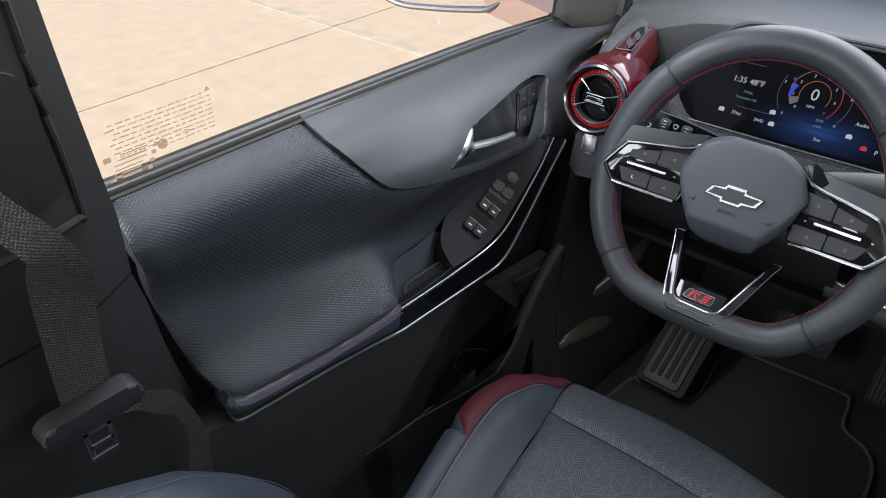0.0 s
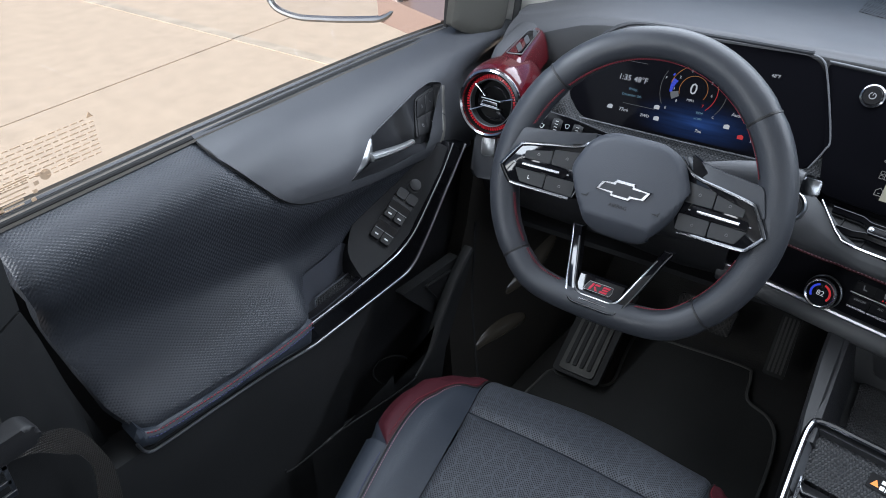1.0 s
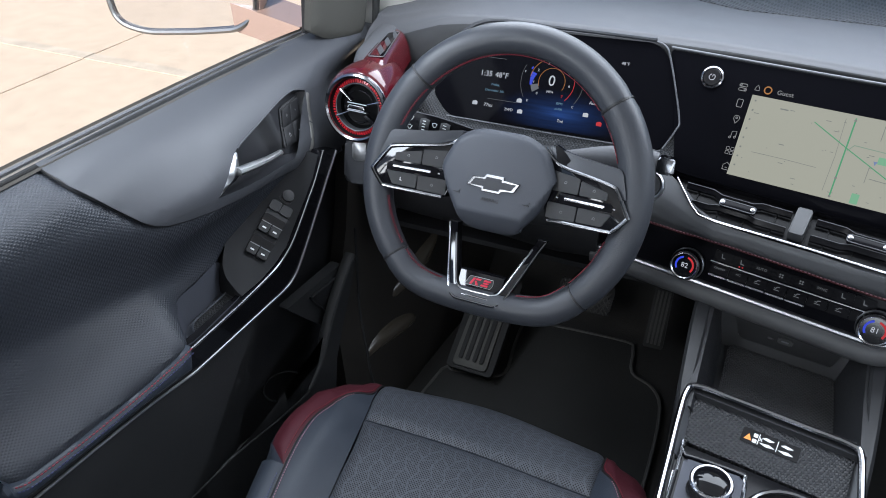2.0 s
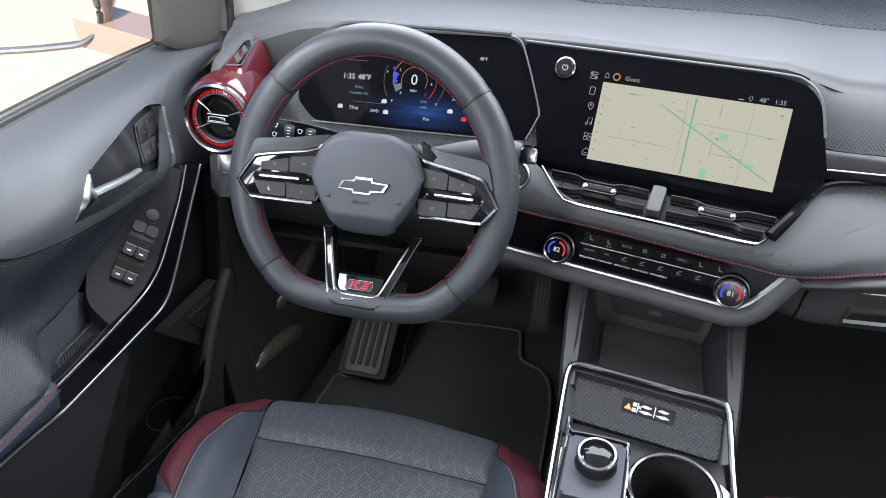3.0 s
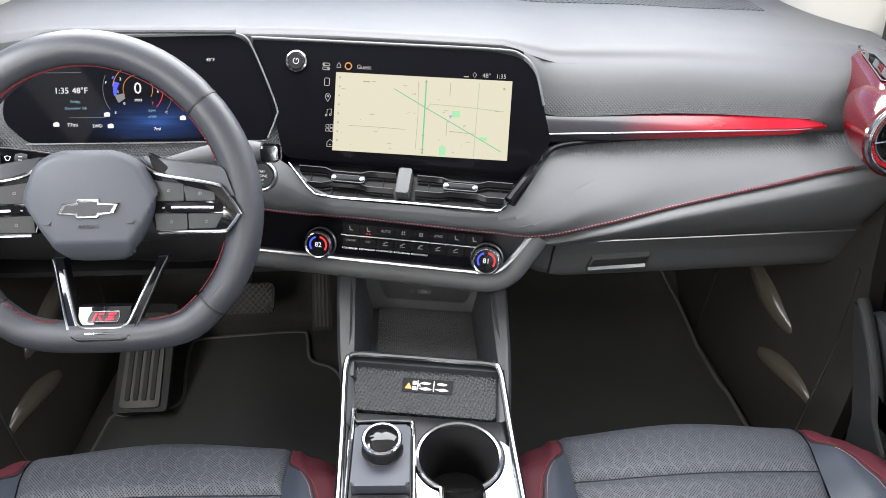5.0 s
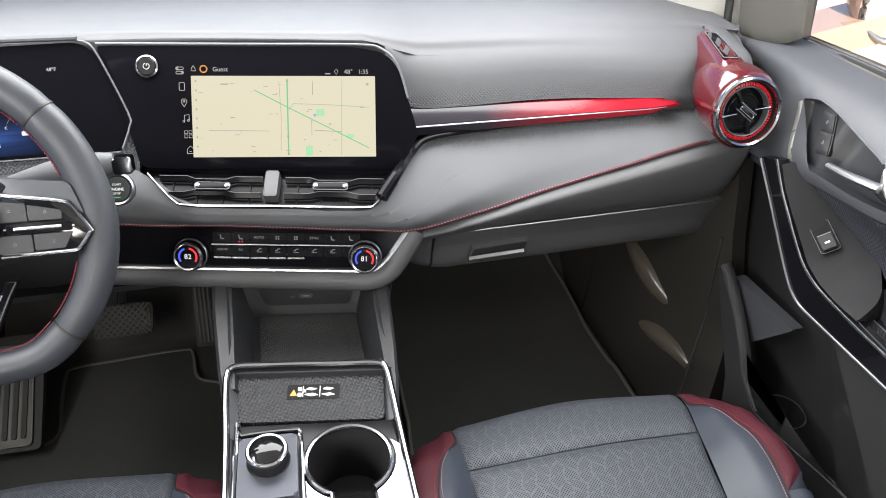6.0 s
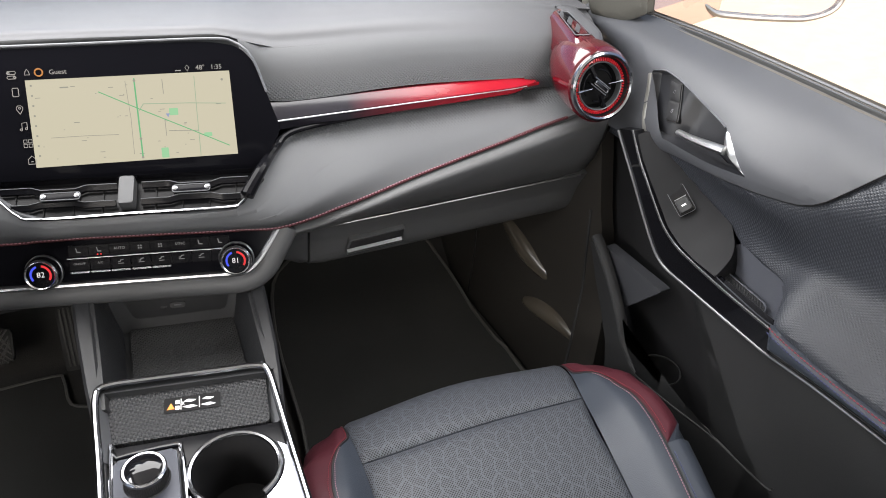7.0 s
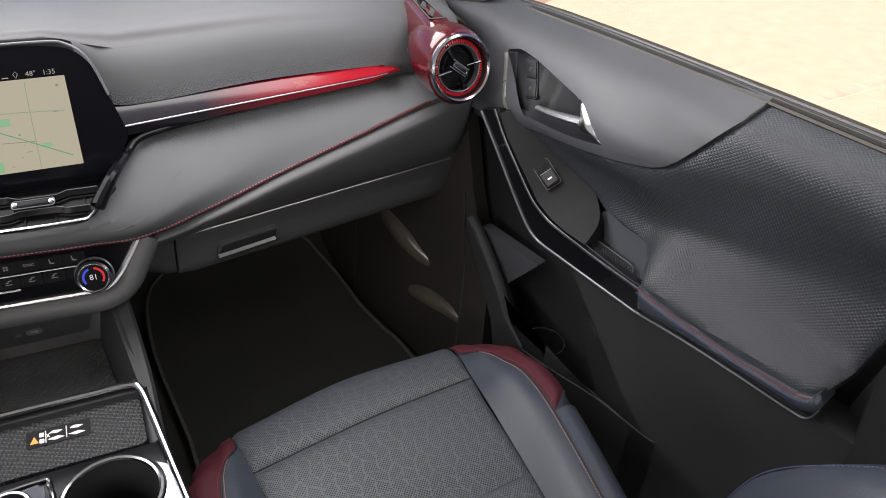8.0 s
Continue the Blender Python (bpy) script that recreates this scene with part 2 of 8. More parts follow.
def lattice(m, axes, pitch, depth=0.0007, strength=0.7, turn=45.0, invert=False, fade=None, lean=0.0, ink=1.0):
    """Embossed dots at a pitch on the plane of two axes; fade: axis, from, to where the emboss dies out; lean: how far x adds to the second axis; ink: how dark the low parts are."""
    nt = m.node_tree
    b = nt.nodes["Principled BSDF"]
    co = nt.nodes.new("ShaderNodeTexCoord")
    sep = nt.nodes.new("ShaderNodeSeparateXYZ")
    nt.links.new(co.outputs["Object"], sep.inputs[0])
    com = nt.nodes.new("ShaderNodeCombineXYZ")
    nt.links.new(sep.outputs["XYZ".index(axes[0])], com.inputs[0])
    if lean:
        add = nt.nodes.new("ShaderNodeMath")
        add.operation = "MULTIPLY_ADD"
        add.inputs[1].default_value = lean
        nt.links.new(sep.outputs[0], add.inputs[0])
        nt.links.new(sep.outputs["XYZ".index(axes[1])], add.inputs[2])
        nt.links.new(add.outputs[0], com.inputs[1])
    else:
        nt.links.new(sep.outputs["XYZ".index(axes[1])], com.inputs[1])
    mp = nt.nodes.new("ShaderNodeMapping")
    mp.inputs["Rotation"].default_value = (0, 0, radians(turn))
    mp.inputs["Scale"].default_value = (1 / pitch, 1 / pitch, 1)
    nt.links.new(com.outputs[0], mp.inputs[0])
    vo = nt.nodes.new("ShaderNodeTexVoronoi")
    vo.voronoi_dimensions, vo.feature = "2D", "F1"
    vo.inputs["Scale"].default_value, vo.inputs["Randomness"].default_value = 1.0, 0.0
    nt.links.new(mp.outputs[0], vo.inputs["Vector"])
    rg = nt.nodes.new("ShaderNodeMapRange")
    rg.interpolation_type = "SMOOTHSTEP"
    rg.inputs["From Min"].default_value, rg.inputs["From Max"].default_value = 0.10, 0.52
    rg.inputs["To Min"].default_value, rg.inputs["To Max"].default_value = (0, 1) if invert else (1, 0)
    nt.links.new(vo.outputs["Distance"], rg.inputs["Value"])
    height = rg.outputs[0]
    if ink < 1.0:
        tone = nt.nodes.new("ShaderNodeMapRange")
        tone.inputs["To Min"].default_value = ink
        nt.links.new(height, tone.inputs["Value"])
        dim = nt.nodes.new("ShaderNodeVectorMath")
        dim.operation = "SCALE"
        nt.links.new(b.inputs["Base Color"].links[0].from_socket, dim.inputs[0])
        nt.links.new(tone.outputs[0], dim.inputs["Scale"])
        nt.links.new(dim.outputs[0], b.inputs["Base Color"])
    if fade:
        fd = nt.nodes.new("ShaderNodeMapRange")
        fd.interpolation_type = "SMOOTHSTEP"
        fd.inputs["From Min"].default_value, fd.inputs["From Max"].default_value = fade[1], fade[2]
        nt.links.new(sep.outputs["XYZ".index(fade[0])], fd.inputs["Value"])
        mu = nt.nodes.new("ShaderNodeMath")
        mu.operation = "MULTIPLY"
        nt.links.new(height, mu.inputs[0])
        nt.links.new(fd.outputs[0], mu.inputs[1])
        height = mu.outputs[0]
    bump = nt.nodes.new("ShaderNodeBump")
    bump.inputs["Strength"].default_value, bump.inputs["Distance"].default_value = strength, depth
    nt.links.new(height, bump.inputs["Height"])
    old = b.inputs["Normal"].links
    if old:
        nt.links.new(old[0].from_socket, bump.inputs["Normal"])
    nt.links.new(bump.outputs[0], b.inputs["Normal"])
    return m


def perforated(m, pitch=0.0030):
    """Perforated leather: small holes in slanted bands that meet in chevrons, with plain bands between."""
    nt = m.node_tree
    b = nt.nodes["Principled BSDF"]
    co = nt.nodes.new("ShaderNodeTexCoord")
    sep = nt.nodes.new("ShaderNodeSeparateXYZ")
    nt.links.new(co.outputs["Object"], sep.inputs[0])

    def calc(op, a, c=None, d=None):
        n = nt.nodes.new("ShaderNodeMath")
        n.operation = op
        for i, v in enumerate((a, c, d)):
            if v is None:
                continue
            if isinstance(v, (int, float)):
                n.inputs[i].default_value = v
            else:
                nt.links.new(v, n.inputs[i])
        return n.outputs[0]

    x, y = sep.outputs[0], sep.outputs[1]
    # zigzag plain lines run fore and aft; short slanted lines join them, leaning the other way in every second column
    width, period = 0.0195, 0.036
    col = calc("DIVIDE", calc("ADD", x, calc("MULTIPLY", calc("PINGPONG", y, period / 2), 0.42)), width)
    local = calc("FRACT", col)
    odd = calc("GREATER_THAN", calc("FRACT", calc("MULTIPLY", calc("FLOOR", col), 0.5)), 0.25)
    lean = calc("MULTIPLY", calc("SUBTRACT", calc("MULTIPLY", odd, 2.0), 1.0), calc("MULTIPLY", local, 0.0115))
    cross = calc("FRACT", calc("DIVIDE", calc("ADD", y, lean), period / 2))
    plain = calc("MULTIPLY", calc("GREATER_THAN", local, 0.09), calc("GREATER_THAN", cross, 0.085))
    mp = nt.nodes.new("ShaderNodeMapping")
    mp.inputs["Rotation"].default_value = (0, 0, radians(45))
    mp.inputs["Scale"].default_value = (1 / pitch, 1 / pitch, 0)
    nt.links.new(co.outputs["Object"], mp.inputs[0])
    vo = nt.nodes.new("ShaderNodeTexVoronoi")
    vo.voronoi_dimensions = "2D"
    vo.inputs["Scale"].default_value, vo.inputs["Randomness"].default_value = 1.0, 0.0
    nt.links.new(mp.outputs[0], vo.inputs["Vector"])
    hole = calc("MULTIPLY", calc("LESS_THAN", vo.outputs["Distance"], 0.34), plain)
    mix = nt.nodes.new("ShaderNodeMix")
    mix.data_type = "RGBA"
    src = b.inputs["Base Color"].links[0].from_socket
    nt.links.new(hole, mix.inputs["Factor"])
    nt.links.new(src, mix.inputs["A"])
    mix.inputs["B"].default_value = (0.004, 0.004, 0.005, 1)
    nt.links.new(mix.outputs["Result"], b.inputs["Base Color"])
    bump = nt.nodes.new("ShaderNodeBump")
    bump.invert = True
    bump.inputs["Strength"].default_value, bump.inputs["Distance"].default_value = 0.9, 0.0008
    nt.links.new(hole, bump.inputs["Height"])
    old = b.inputs["Normal"].links
    if old:
        nt.links.new(old[0].from_socket, bump.inputs["Normal"])
    nt.links.new(bump.outputs[0], b.inputs["Normal"])
    return m


def glass(name, tint, rough=0.0):
    m = bpy.data.materials.new(name)
    m.use_nodes = True
    nt = m.node_tree
    nt.nodes.clear()
    out = nt.nodes.new("ShaderNodeOutputMaterial")
    tr = nt.nodes.new("ShaderNodeBsdfTransparent")
    tr.inputs[0].default_value = (*tint, 1)
    gl = nt.nodes.new("ShaderNodeBsdfGlossy")
    gl.inputs["Roughness"].default_value = rough
    fz = nt.nodes.new("ShaderNodeFresnel")
    fz.inputs["IOR"].default_value = 1.45
    mx = nt.nodes.new("ShaderNodeMixShader")
    nt.links.new(fz.outputs[0], mx.inputs[0])
    nt.links.new(tr.outputs[0], mx.inputs[1])
    nt.links.new(gl.outputs[0], mx.inputs[2])
    nt.links.new(mx.outputs[0], out.inputs[0])
    return m


def glow(name, color, power):
    return material(name, (0.01, 0.01, 0.01), 0.4, emit=color, power=power * 0.36, var=0.0, spec=0.0)


M_LOWER = material("lower_fascia_grey", (0.048, 0.049, 0.051), 0.48, grain=0.25, grain_scale=1400, var=0.06)
M_DASH = material("soft_touch_grey", (0.065, 0.066, 0.071), 0.6, grain=0.25, grain_scale=1400, var=0.06)
M_HARD = material("moulded_door_plastic", (0.030, 0.0315, 0.036), 0.5, grain=0.2, grain_scale=1600, var=0.06)
M_DARK = material("dark_grained_plastic", (0.018, 0.0185, 0.0195), 0.55, grain=0.5, grain_scale=1200, var=0.10)
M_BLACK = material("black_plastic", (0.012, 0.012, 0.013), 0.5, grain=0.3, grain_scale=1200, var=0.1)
M_DOOR_LEATHER = {side: lattice(material("embossed_door_leather", (0.027, 0.0295, 0.0355), 0.36, grain=0.1, grain_scale=900, var=0.08), "YZ", 0.0040, 0.0009, 0.45, lean=side * 1.0) for side in (-1, 1)}
M_LEATHER = material("smooth_black_leather", (0.0235, 0.0285, 0.038), 0.42, grain=0.45, grain_scale=700, var=0.10)
M_WHEEL = material("steering_leather", (0.025, 0.0272, 0.0325), 0.43, grain=0.35, grain_scale=900, var=0.08)
M_SEAT = perforated(material("perforated_leather", (0.050, 0.055, 0.066), 0.55, grain=0.3, grain_scale=800, var=0.10))
M_RED_LEATHER = material("maroon_leather", (0.048, 0.010, 0.015), 0.5, grain=0.4, grain_scale=700, var=0.10, spec=0.2)
M_GLOSS = material("piano_black", (0.004, 0.004, 0.005), 0.07, var=0.05, wear=0.03, spec=0.35)
M_CHROME = material("chrome", (0.25, 0.255, 0.27), 0.18, metal=1.0, var=0.04, wear=0.05)
M_SATIN = material("satin_silver", (0.25, 0.255, 0.265), 0.34, metal=1.0, var=0.05)
M_RED = material("red_lacquer", (0.050, 0.0012, 0.004), 0.22, metal=0.0, var=0.08, coat=1.0, coat_rough=0.03, wear=0.04)
M_RED_THREAD = material("red_thread", (0.15, 0.02, 0.03), 0.7, var=0.15)
M_PIPING = material("maroon_piping", (0.045, 0.007, 0.010), 0.6, var=0.1)
M_GREY_THREAD = material("pale_thread", (0.25, 0.13, 0.155), 0.7, var=0.15)
M_BLUE_THREAD = material("slate_thread", (0.045, 0.05, 0.11), 0.7, var=0.15)
M_CARPET = material("black_carpet", (0.032, 0.031, 0.030), 0.95, grain=1.0, grain_scale=420, var=0.14, spec=0.1)
M_MAT = material("carpet_mat", (0.032, 0.032, 0.031), 0.95, grain=1.0, grain_scale=500, var=0.12, spec=0.1)
M_TRIM_CLOTH = material("mat_binding", (0.075, 0.073, 0.07), 0.85, grain=0.5, grain_scale=900)
M_RUBBER = material("rubber", (0.012, 0.012, 0.012), 0.65, grain=0.3, var=0.15)
M_PEDAL = material("brushed_pedal_metal", (0.055, 0.054, 0.050), 0.55, metal=0.3, var=0.12)
M_PILLAR = material("pillar_trim", (0.30, 0.29, 0.27), 0.65, grain=0.35, grain_scale=900, var=0.05)
M_HEADLINER = material("headliner_cloth", (0.66, 0.66, 0.65), 0.9, grain=0.5, grain_scale=900, var=0.05)
M_WEB = lattice(material("belt_webbing", (0.026, 0.0235, 0.0210), 0.4, grain=0.6, grain_scale=620, var=0.15, spec=0.35), "YZ", 0.0026, 0.0009, 0.9, turn=28.0)
M_PILLARD = material("door_pillar_trim", (0.007, 0.0073, 0.0078), 0.7, grain=0.4, grain_scale=1200, var=0.08, spec=0.25)
M_GLASS = glass("door_glass", (0.86, 0.86, 0.84))
M_MIRROR = material("mirror_silver", (0.85, 0.85, 0.86), 0.02, metal=1.0, var=0.0, wear=0.0)
M_SCREEN = material("screen_glass", (0.003, 0.003, 0.004), 0.06, var=0.0, wear=0.02, spec=0.003)
M_KICK = material("scuff_plastic", (0.023, 0.021, 0.019), 0.38, var=0.04, wear=0.01)
M_MAP = glow("map_light", (0.80, 0.79, 0.63), 0.84)
M_WHITE_GLOW = glow("white_display", (0.9, 0.93, 1.0), 1.0)
M_DIM_GLOW = glow("dim_display", (0.45, 0.47, 0.50), 0.5)
M_GREEN_GLOW = glow("map_green", (0.16, 0.62, 0.30), 0.9)
M_GREY_GLOW = glow("map_grey", (0.45, 0.47, 0.42), 0.8)
M_BLUE_GLOW = glow("blue_display", (0.06, 0.10, 0.9), 1.2)
M_RED_GLOW = glow("red_display", (0.9, 0.05, 0.06), 1.0)
M_ORANGE_GLOW = glow("orange_display", (0.85, 0.36, 0.10), 0.8)
M_PRINT = material("white_print", (0.62, 0.62, 0.62), 0.6, var=0.05)
M_ORANGE = material("orange_print", (0.75, 0.24, 0.05), 0.6, var=0.05)
M_STICKER = material("glass_print", (0.50, 0.36, 0.25), 0.7, var=0.1)
M_SLAT = material("gloss_slat", (0.004, 0.004, 0.005), 0.22, var=0.1, spec=0.06)
M_VOID = material("duct_black", (0.004, 0.004, 0.0045), 0.5, var=0.1, spec=0.1)
M_SATINGREY = material("satin_grey", (0.085, 0.088, 0.095), 0.4, metal=0.4, var=0.06)

# ---- ground outside ----
def ground():
    m = material("weathered_concrete", (0.60, 0.485, 0.375), 0.9, var=0.10, grain=0.5, grain_scale=60)
    bm = bmesh.new()
    bmesh.ops.create_grid(bm, x_segments=8, y_segments=8, size=150)
    single("ground", bm, m, (0, 0, 0), "sunlit beige concrete car park", "ground", kind="structure")
    mj = material("joint_filler", (0.572, 0.462, 0.357), 0.9, var=0.2)
    for name, pts in (("slab_joint", [(-4.14, -30), (-4.13, -30), (-3.37, 30), (-3.38, 30)]), ("slab_joint", [(9.1, -30), (9.112, -30), (9.112, 30), (9.1, 30)])):
        single(name, prism(pts, 0.0, 0.004), mj, (0, 0, 0), "thin faint joint in the concrete", "joint", "slab joints", "structure")
    mw = material("worn_line_paint", (0.57, 0.485, 0.39), 0.8, var=0.25, grain=0.4, grain_scale=90)
    for y0, x0, x1 in ((2.16, -9.0, -2.6), (1.03, 2.6, 9.0)):
        a = 0.10
        single("parking_line", prism([(x0, y0 - 0.04 + a), (x1, y0 - 0.04 - a * 0.4), (x1, y0 + 0.04 - a * 0.4), (x0, y0 + 0.04 + a)], 0.0, 0.004), mw,
               (0, 0, 0), "faded pale parking line painted on concrete", "line", "parking lines", "structure")


ground()


# ---- shell of the car ----
def shell():
    # floor with carpet, tunnel side and toe board
    us, vs = [-0.80, -0.2, 0.2, 0.80], [0, 1, 2, 3, 4]
    fy = table(us, vs, [[-2.3] * 4, [-0.5] * 4, [0.40] * 4, [0.56] * 4, [0.80] * 4])
    fz = table(us, vs, [[0.36] * 4, [0.36] * 4, [0.36] * 4, [0.41] * 4, [0.66] * 4])
    bm = drape([(-0.80, 0), (0.80, 0), (0.80, 4), (-0.80, 4)], lambda u, v: (u, fy(u, v), fz(u, v)), 0.1, 0.02)
    single("floor", bm, M_CARPET, (0, 0, 0.36), "black carpet on the car floor", "carpet", kind="structure")
    single("wall_front", box((-0.86, 1.0, 0.36), (0.86, 1.03, 1.09)), M_BLACK, (0, 0.8, 0.7), "dark bulkhead behind the dashboard", "bulkhead", kind="structure")
    # roof
    us, vs = [-0.66, 0, 0.66], [0, 1, 2, 3]
    ry = [[0.12, 0.14, 0.12], [-0.5] * 3, [-1.5] * 3, [-2.2] * 3]
    rz = [[1.56, 1.60, 1.56], [1.62, 1.67, 1.62], [1.62, 1.66, 1.62], [1.54, 1.57, 1.54]]
    ty, tz = table(us, vs, ry), table(us, vs, rz)
    bm = drape([(-0.66, 0), (0.66, 0), (0.66, 3), (-0.66, 3)], lambda u, v: (u, ty(u, v), tz(u, v)), 0.1, -0.03, flip=False)
    single("ceiling", bm, M_HEADLINER, (0, -1, 1.6), "pale grey cloth headliner", "headliner", kind="structure")
    # rear side walls with window openings, and the rear wall with the back window
    for s, side in ((-1, "left"), (1, "right")):
        bm = bmesh.new()
        for lo, hi in (((0.80, -2.3, 0.36), (0.84, -0.66, 1.10)), ((0.80, -2.3, 1.10), (0.84, -1.95, 1.52)), ((0.80, -1.36, 1.10), (0.84, -1.24, 1.52))):
            box((min(s * lo[0], s * hi[0]), lo[1], lo[2]), (max(s * lo[0], s * hi[0]), hi[1], hi[2]), bm)
        single("wall_" + side, bm, M_DARK, (s * 0.82, -1.5, 0.8), "dark rear side trim of the cabin", "side wall", kind="structure")
        rail = [(s * 0.80, -2.3, 1.52), (s * 0.80, -0.6, 1.535), (s * 0.79, 0.0, 1.52), (s * 0.775, 0.30, 1.42), (s * 0.765, 0.62, 1.24), (s * 0.755, 0.99, 1.06)]
        rail2 = [(s * 0.66, -2.3, 1.60), (s * 0.66, -0.6, 1.635), (s * 0.66, 0.0, 1.60), (s * 0.675, 0.30, 1.46), (s * 0.69, 0.62, 1.25), (s * 0.72, 0.99, 1.06)]
        a, b = catmull(rail, 5), catmull(rail2, 5)
        bm = loft([[Vector(p), Vector(p) + Vector((s * 0.02, 0, 0.03)), Vector(q) + Vector((0, 0, 0.04)), Vector(q)] for p, q in zip(a, b)])
        foot = catmull([(0.792, 0.372), (0.765, 0.400), (0.715, 0.440), (0.670, 0.500), (0.650, 0.58)], 4)
        loft([[Vector((s * (x - 0.10 * dz), y - 0.35 * dz, 1.0 + dz)) for x, y in foot] + [Vector((s * (x + 0.02 - 0.10 * dz), y + 0.03 - 0.35 * dz, 1.0 + dz)) for x, y in foot[::-1]] for dz in (0.0, 0.12, 0.26)], bm)
        single("a_pillar", bm, M_PILLAR, (s * 0.72, 0.3, 1.1), "warm grey grained pillar and roof rail trim", "pillar", "pillars", "structure")
    bm = bmesh.new()
    box((-0.84, -2.34, 0.36), (0.84, -2.30, 1.12), bm)
    box((-0.84, -2.34, 1.50), (0.84, -2.30, 1.62), bm)
    single("wall_rear", bm, M_DARK, (0, -2.3, 0.8), "dark tailgate trim", "rear wall", kind="structure")
    # windscreen
    bm = bmesh.new()
    vs4 = [bm.verts.new(p) for p in ((-0.72, 0.99, 1.085), (0.72, 0.99, 1.085), (0.66, 0.13, 1.58), (-0.66, 0.13, 1.58))]
    bm.faces.new(vs4)
    ob = single("window_1", bm, M_GLASS, (0, 0.4, 1.3), "clear windscreen glass", "windscreen", kind="structure")
    ob.visible_shadow = False
    single("trim", box((-0.74, 0.96, 1.070), (0.74, 0.99, 1.090), None, 0.004), M_BLACK, (0, 0.64, 1.09), "black strip along the foot of the windscreen", "trim", kind="structure")


shell()


def b_pillar(s):
    name = "b_pillar"
    ob = thing(name, (s * 0.74, -0.64, 0.7), "dark plastic pillar trim behind the front door", "pillar", "door pillars", "structure")
    us, vs = [-0.86, -0.70, -0.62, -0.56, -0.54], [0.36, 0.70, 1.045, 1.3, 1.55]
    fx = table(us, vs, [[0.70, 0.70, 0.72, 0.755, 0.785], [0.69, 0.69, 0.71, 0.745, 0.785], [0.70, 0.70, 0.715, 0.75, 0.785],
                        [0.70, 0.70, 0.72, 0.755, 0.79], [0.66, 0.66, 0.68, 0.73, 0.77]])
    lower = [(-0.86, 0.36), (-0.47, 0.36), (-0.507, 0.69), (-0.566, 1.040), (-0.86, 1.055)]
    upper = [(-0.86, 1.058), (-0.566, 1.043), (-0.560, 1.10), (-0.566, 1.30), (-0.60, 1.55), (-0.86, 1.55)]
    part("lower_cover", drape(lower, lambda y, z: (s * fx(y, z), y, z), 0.02, 0.02, 0.0, 0.015, flip=s > 0), M_PILLARD, ob)
    part("upper_cover", drape(upper, lambda y, z: (s * fx(y, z), y, z), 0.02, 0.02, 0.0, 0.015, flip=s > 0), M_PILLARD, ob)
    step = [(-0.594, 1.31), (-0.595, 1.22), (-0.594, 1.132), (-0.600, 1.128), (-0.63, 1.130), (-0.70, 1.131)]
    part("cover_step", sweep([(s * (fx(y, z) - 0.0005), y, z) for y, z in catmull(step, 4)], 0.004, None, 8), M_PILLARD, ob)
    if s < 0:
        # belt guide slot and its cover
        m = fr((-0.715, -0.635, 1.215), (0, -1, 0), (0, 0, 1))
        part("belt_guide", prism(rounded([(-0.03, -0.06), (0.05, -0.06), (0.05, 0.06), (-0.03, 0.05)], 0.02), 0, 0.035, m, None, 0.012, 3), M_BLACK, ob, "dark moulded belt guide")


b_pillar(-1)
b_pillar(1)

# ---- front doors ----
YS = [-0.56, -0.25, 0.0, 0.11, 0.15, 0.20, 0.34]
ZS = [0.80, 0.835, 0.855, 0.88, 0.92, 0.96, 1.00, 1.04, 1.07, 1.10]
DOOR_X = table(YS, ZS, [
    [0.738, 0.692, 0.700, 0.700, 0.700, 0.71, 0.71],
    [0.742, 0.694, 0.720, 0.720, 0.720, 0.72, 0.72],
    [0.772, 0.742, 0.742, 0.733, 0.730, 0.72, 0.72],
    [0.785, 0.768, 0.746, 0.733, 0.728, 0.72, 0.72],
    [0.772, 0.757, 0.738, 0.720, 0.716, 0.715, 0.72],
    [0.752, 0.730, 0.718, 0.720, 0.723, 0.745, 0.79],
    [0.744, 0.716, 0.730, 0.738, 0.743, 0.762, 0.80],
    [0.756, 0.745, 0.746, 0.750, 0.752, 0.758, 0.77],
    [0.777, 0.775, 0.773, 0.772, 0.770, 0.768, 0.76],
    [0.812, 0.812, 0.812, 0.812, 0.810, 0.808, 0.80]])
DOOR_Y = [-0.60, -0.51, -0.41, -0.325, -0.25, -0.12]
VALLEY = ([0.797, 0.792, 0.781, 0.774, 0.764, 0.762], [0.960, 0.951, 0.934, 0.920, 0.902, 0.872])
CREST = ([0.785, 0.772, 0.758, 0.744, 0.737, 0.740], [0.872, 0.868, 0.872, 0.879, 0.885, 0.866])


def armrest_x(y, z):
    """The rear half of the door: a flat shoulder, an upright face, a hollow and the padded armrest below it."""
    xv, zv, xc, zc = (float(np.interp(y, DOOR_Y, c)) for c in VALLEY + CREST)
    b = max(0.0, -0.27 - y) * 0.16
    zs = float(np.interp(y, [-0.51, -0.39, -0.27], [0.818, 0.820, 0.834]))
    zs = min(zs, zc - 0.03)
    zz = [zs - 0.02, zs, zs + 0.014, 0.5 * (zs + zc) + 0.008, zc, 0.45 * zc + 0.55 * zv, zv, zv + 0.03, 1.025, 1.058, 1.075, 1.088, 1.10]
    xx = [0.690 + b, 0.690 + b, 0.697 + b, 0.5 * (0.690 + b + xc) + 0.001, xc + 0.001, 0.5 * (xc + xv) + 0.004, xv, xv - 0.007, 0.758, 0.758, 0.766, 0.783, 0.812]
    return float(np.interp(z, zz, xx))


def smooth(t):
    t = max(0.0, min(1.0, t))
    return t * t * (3 - 2 * t)


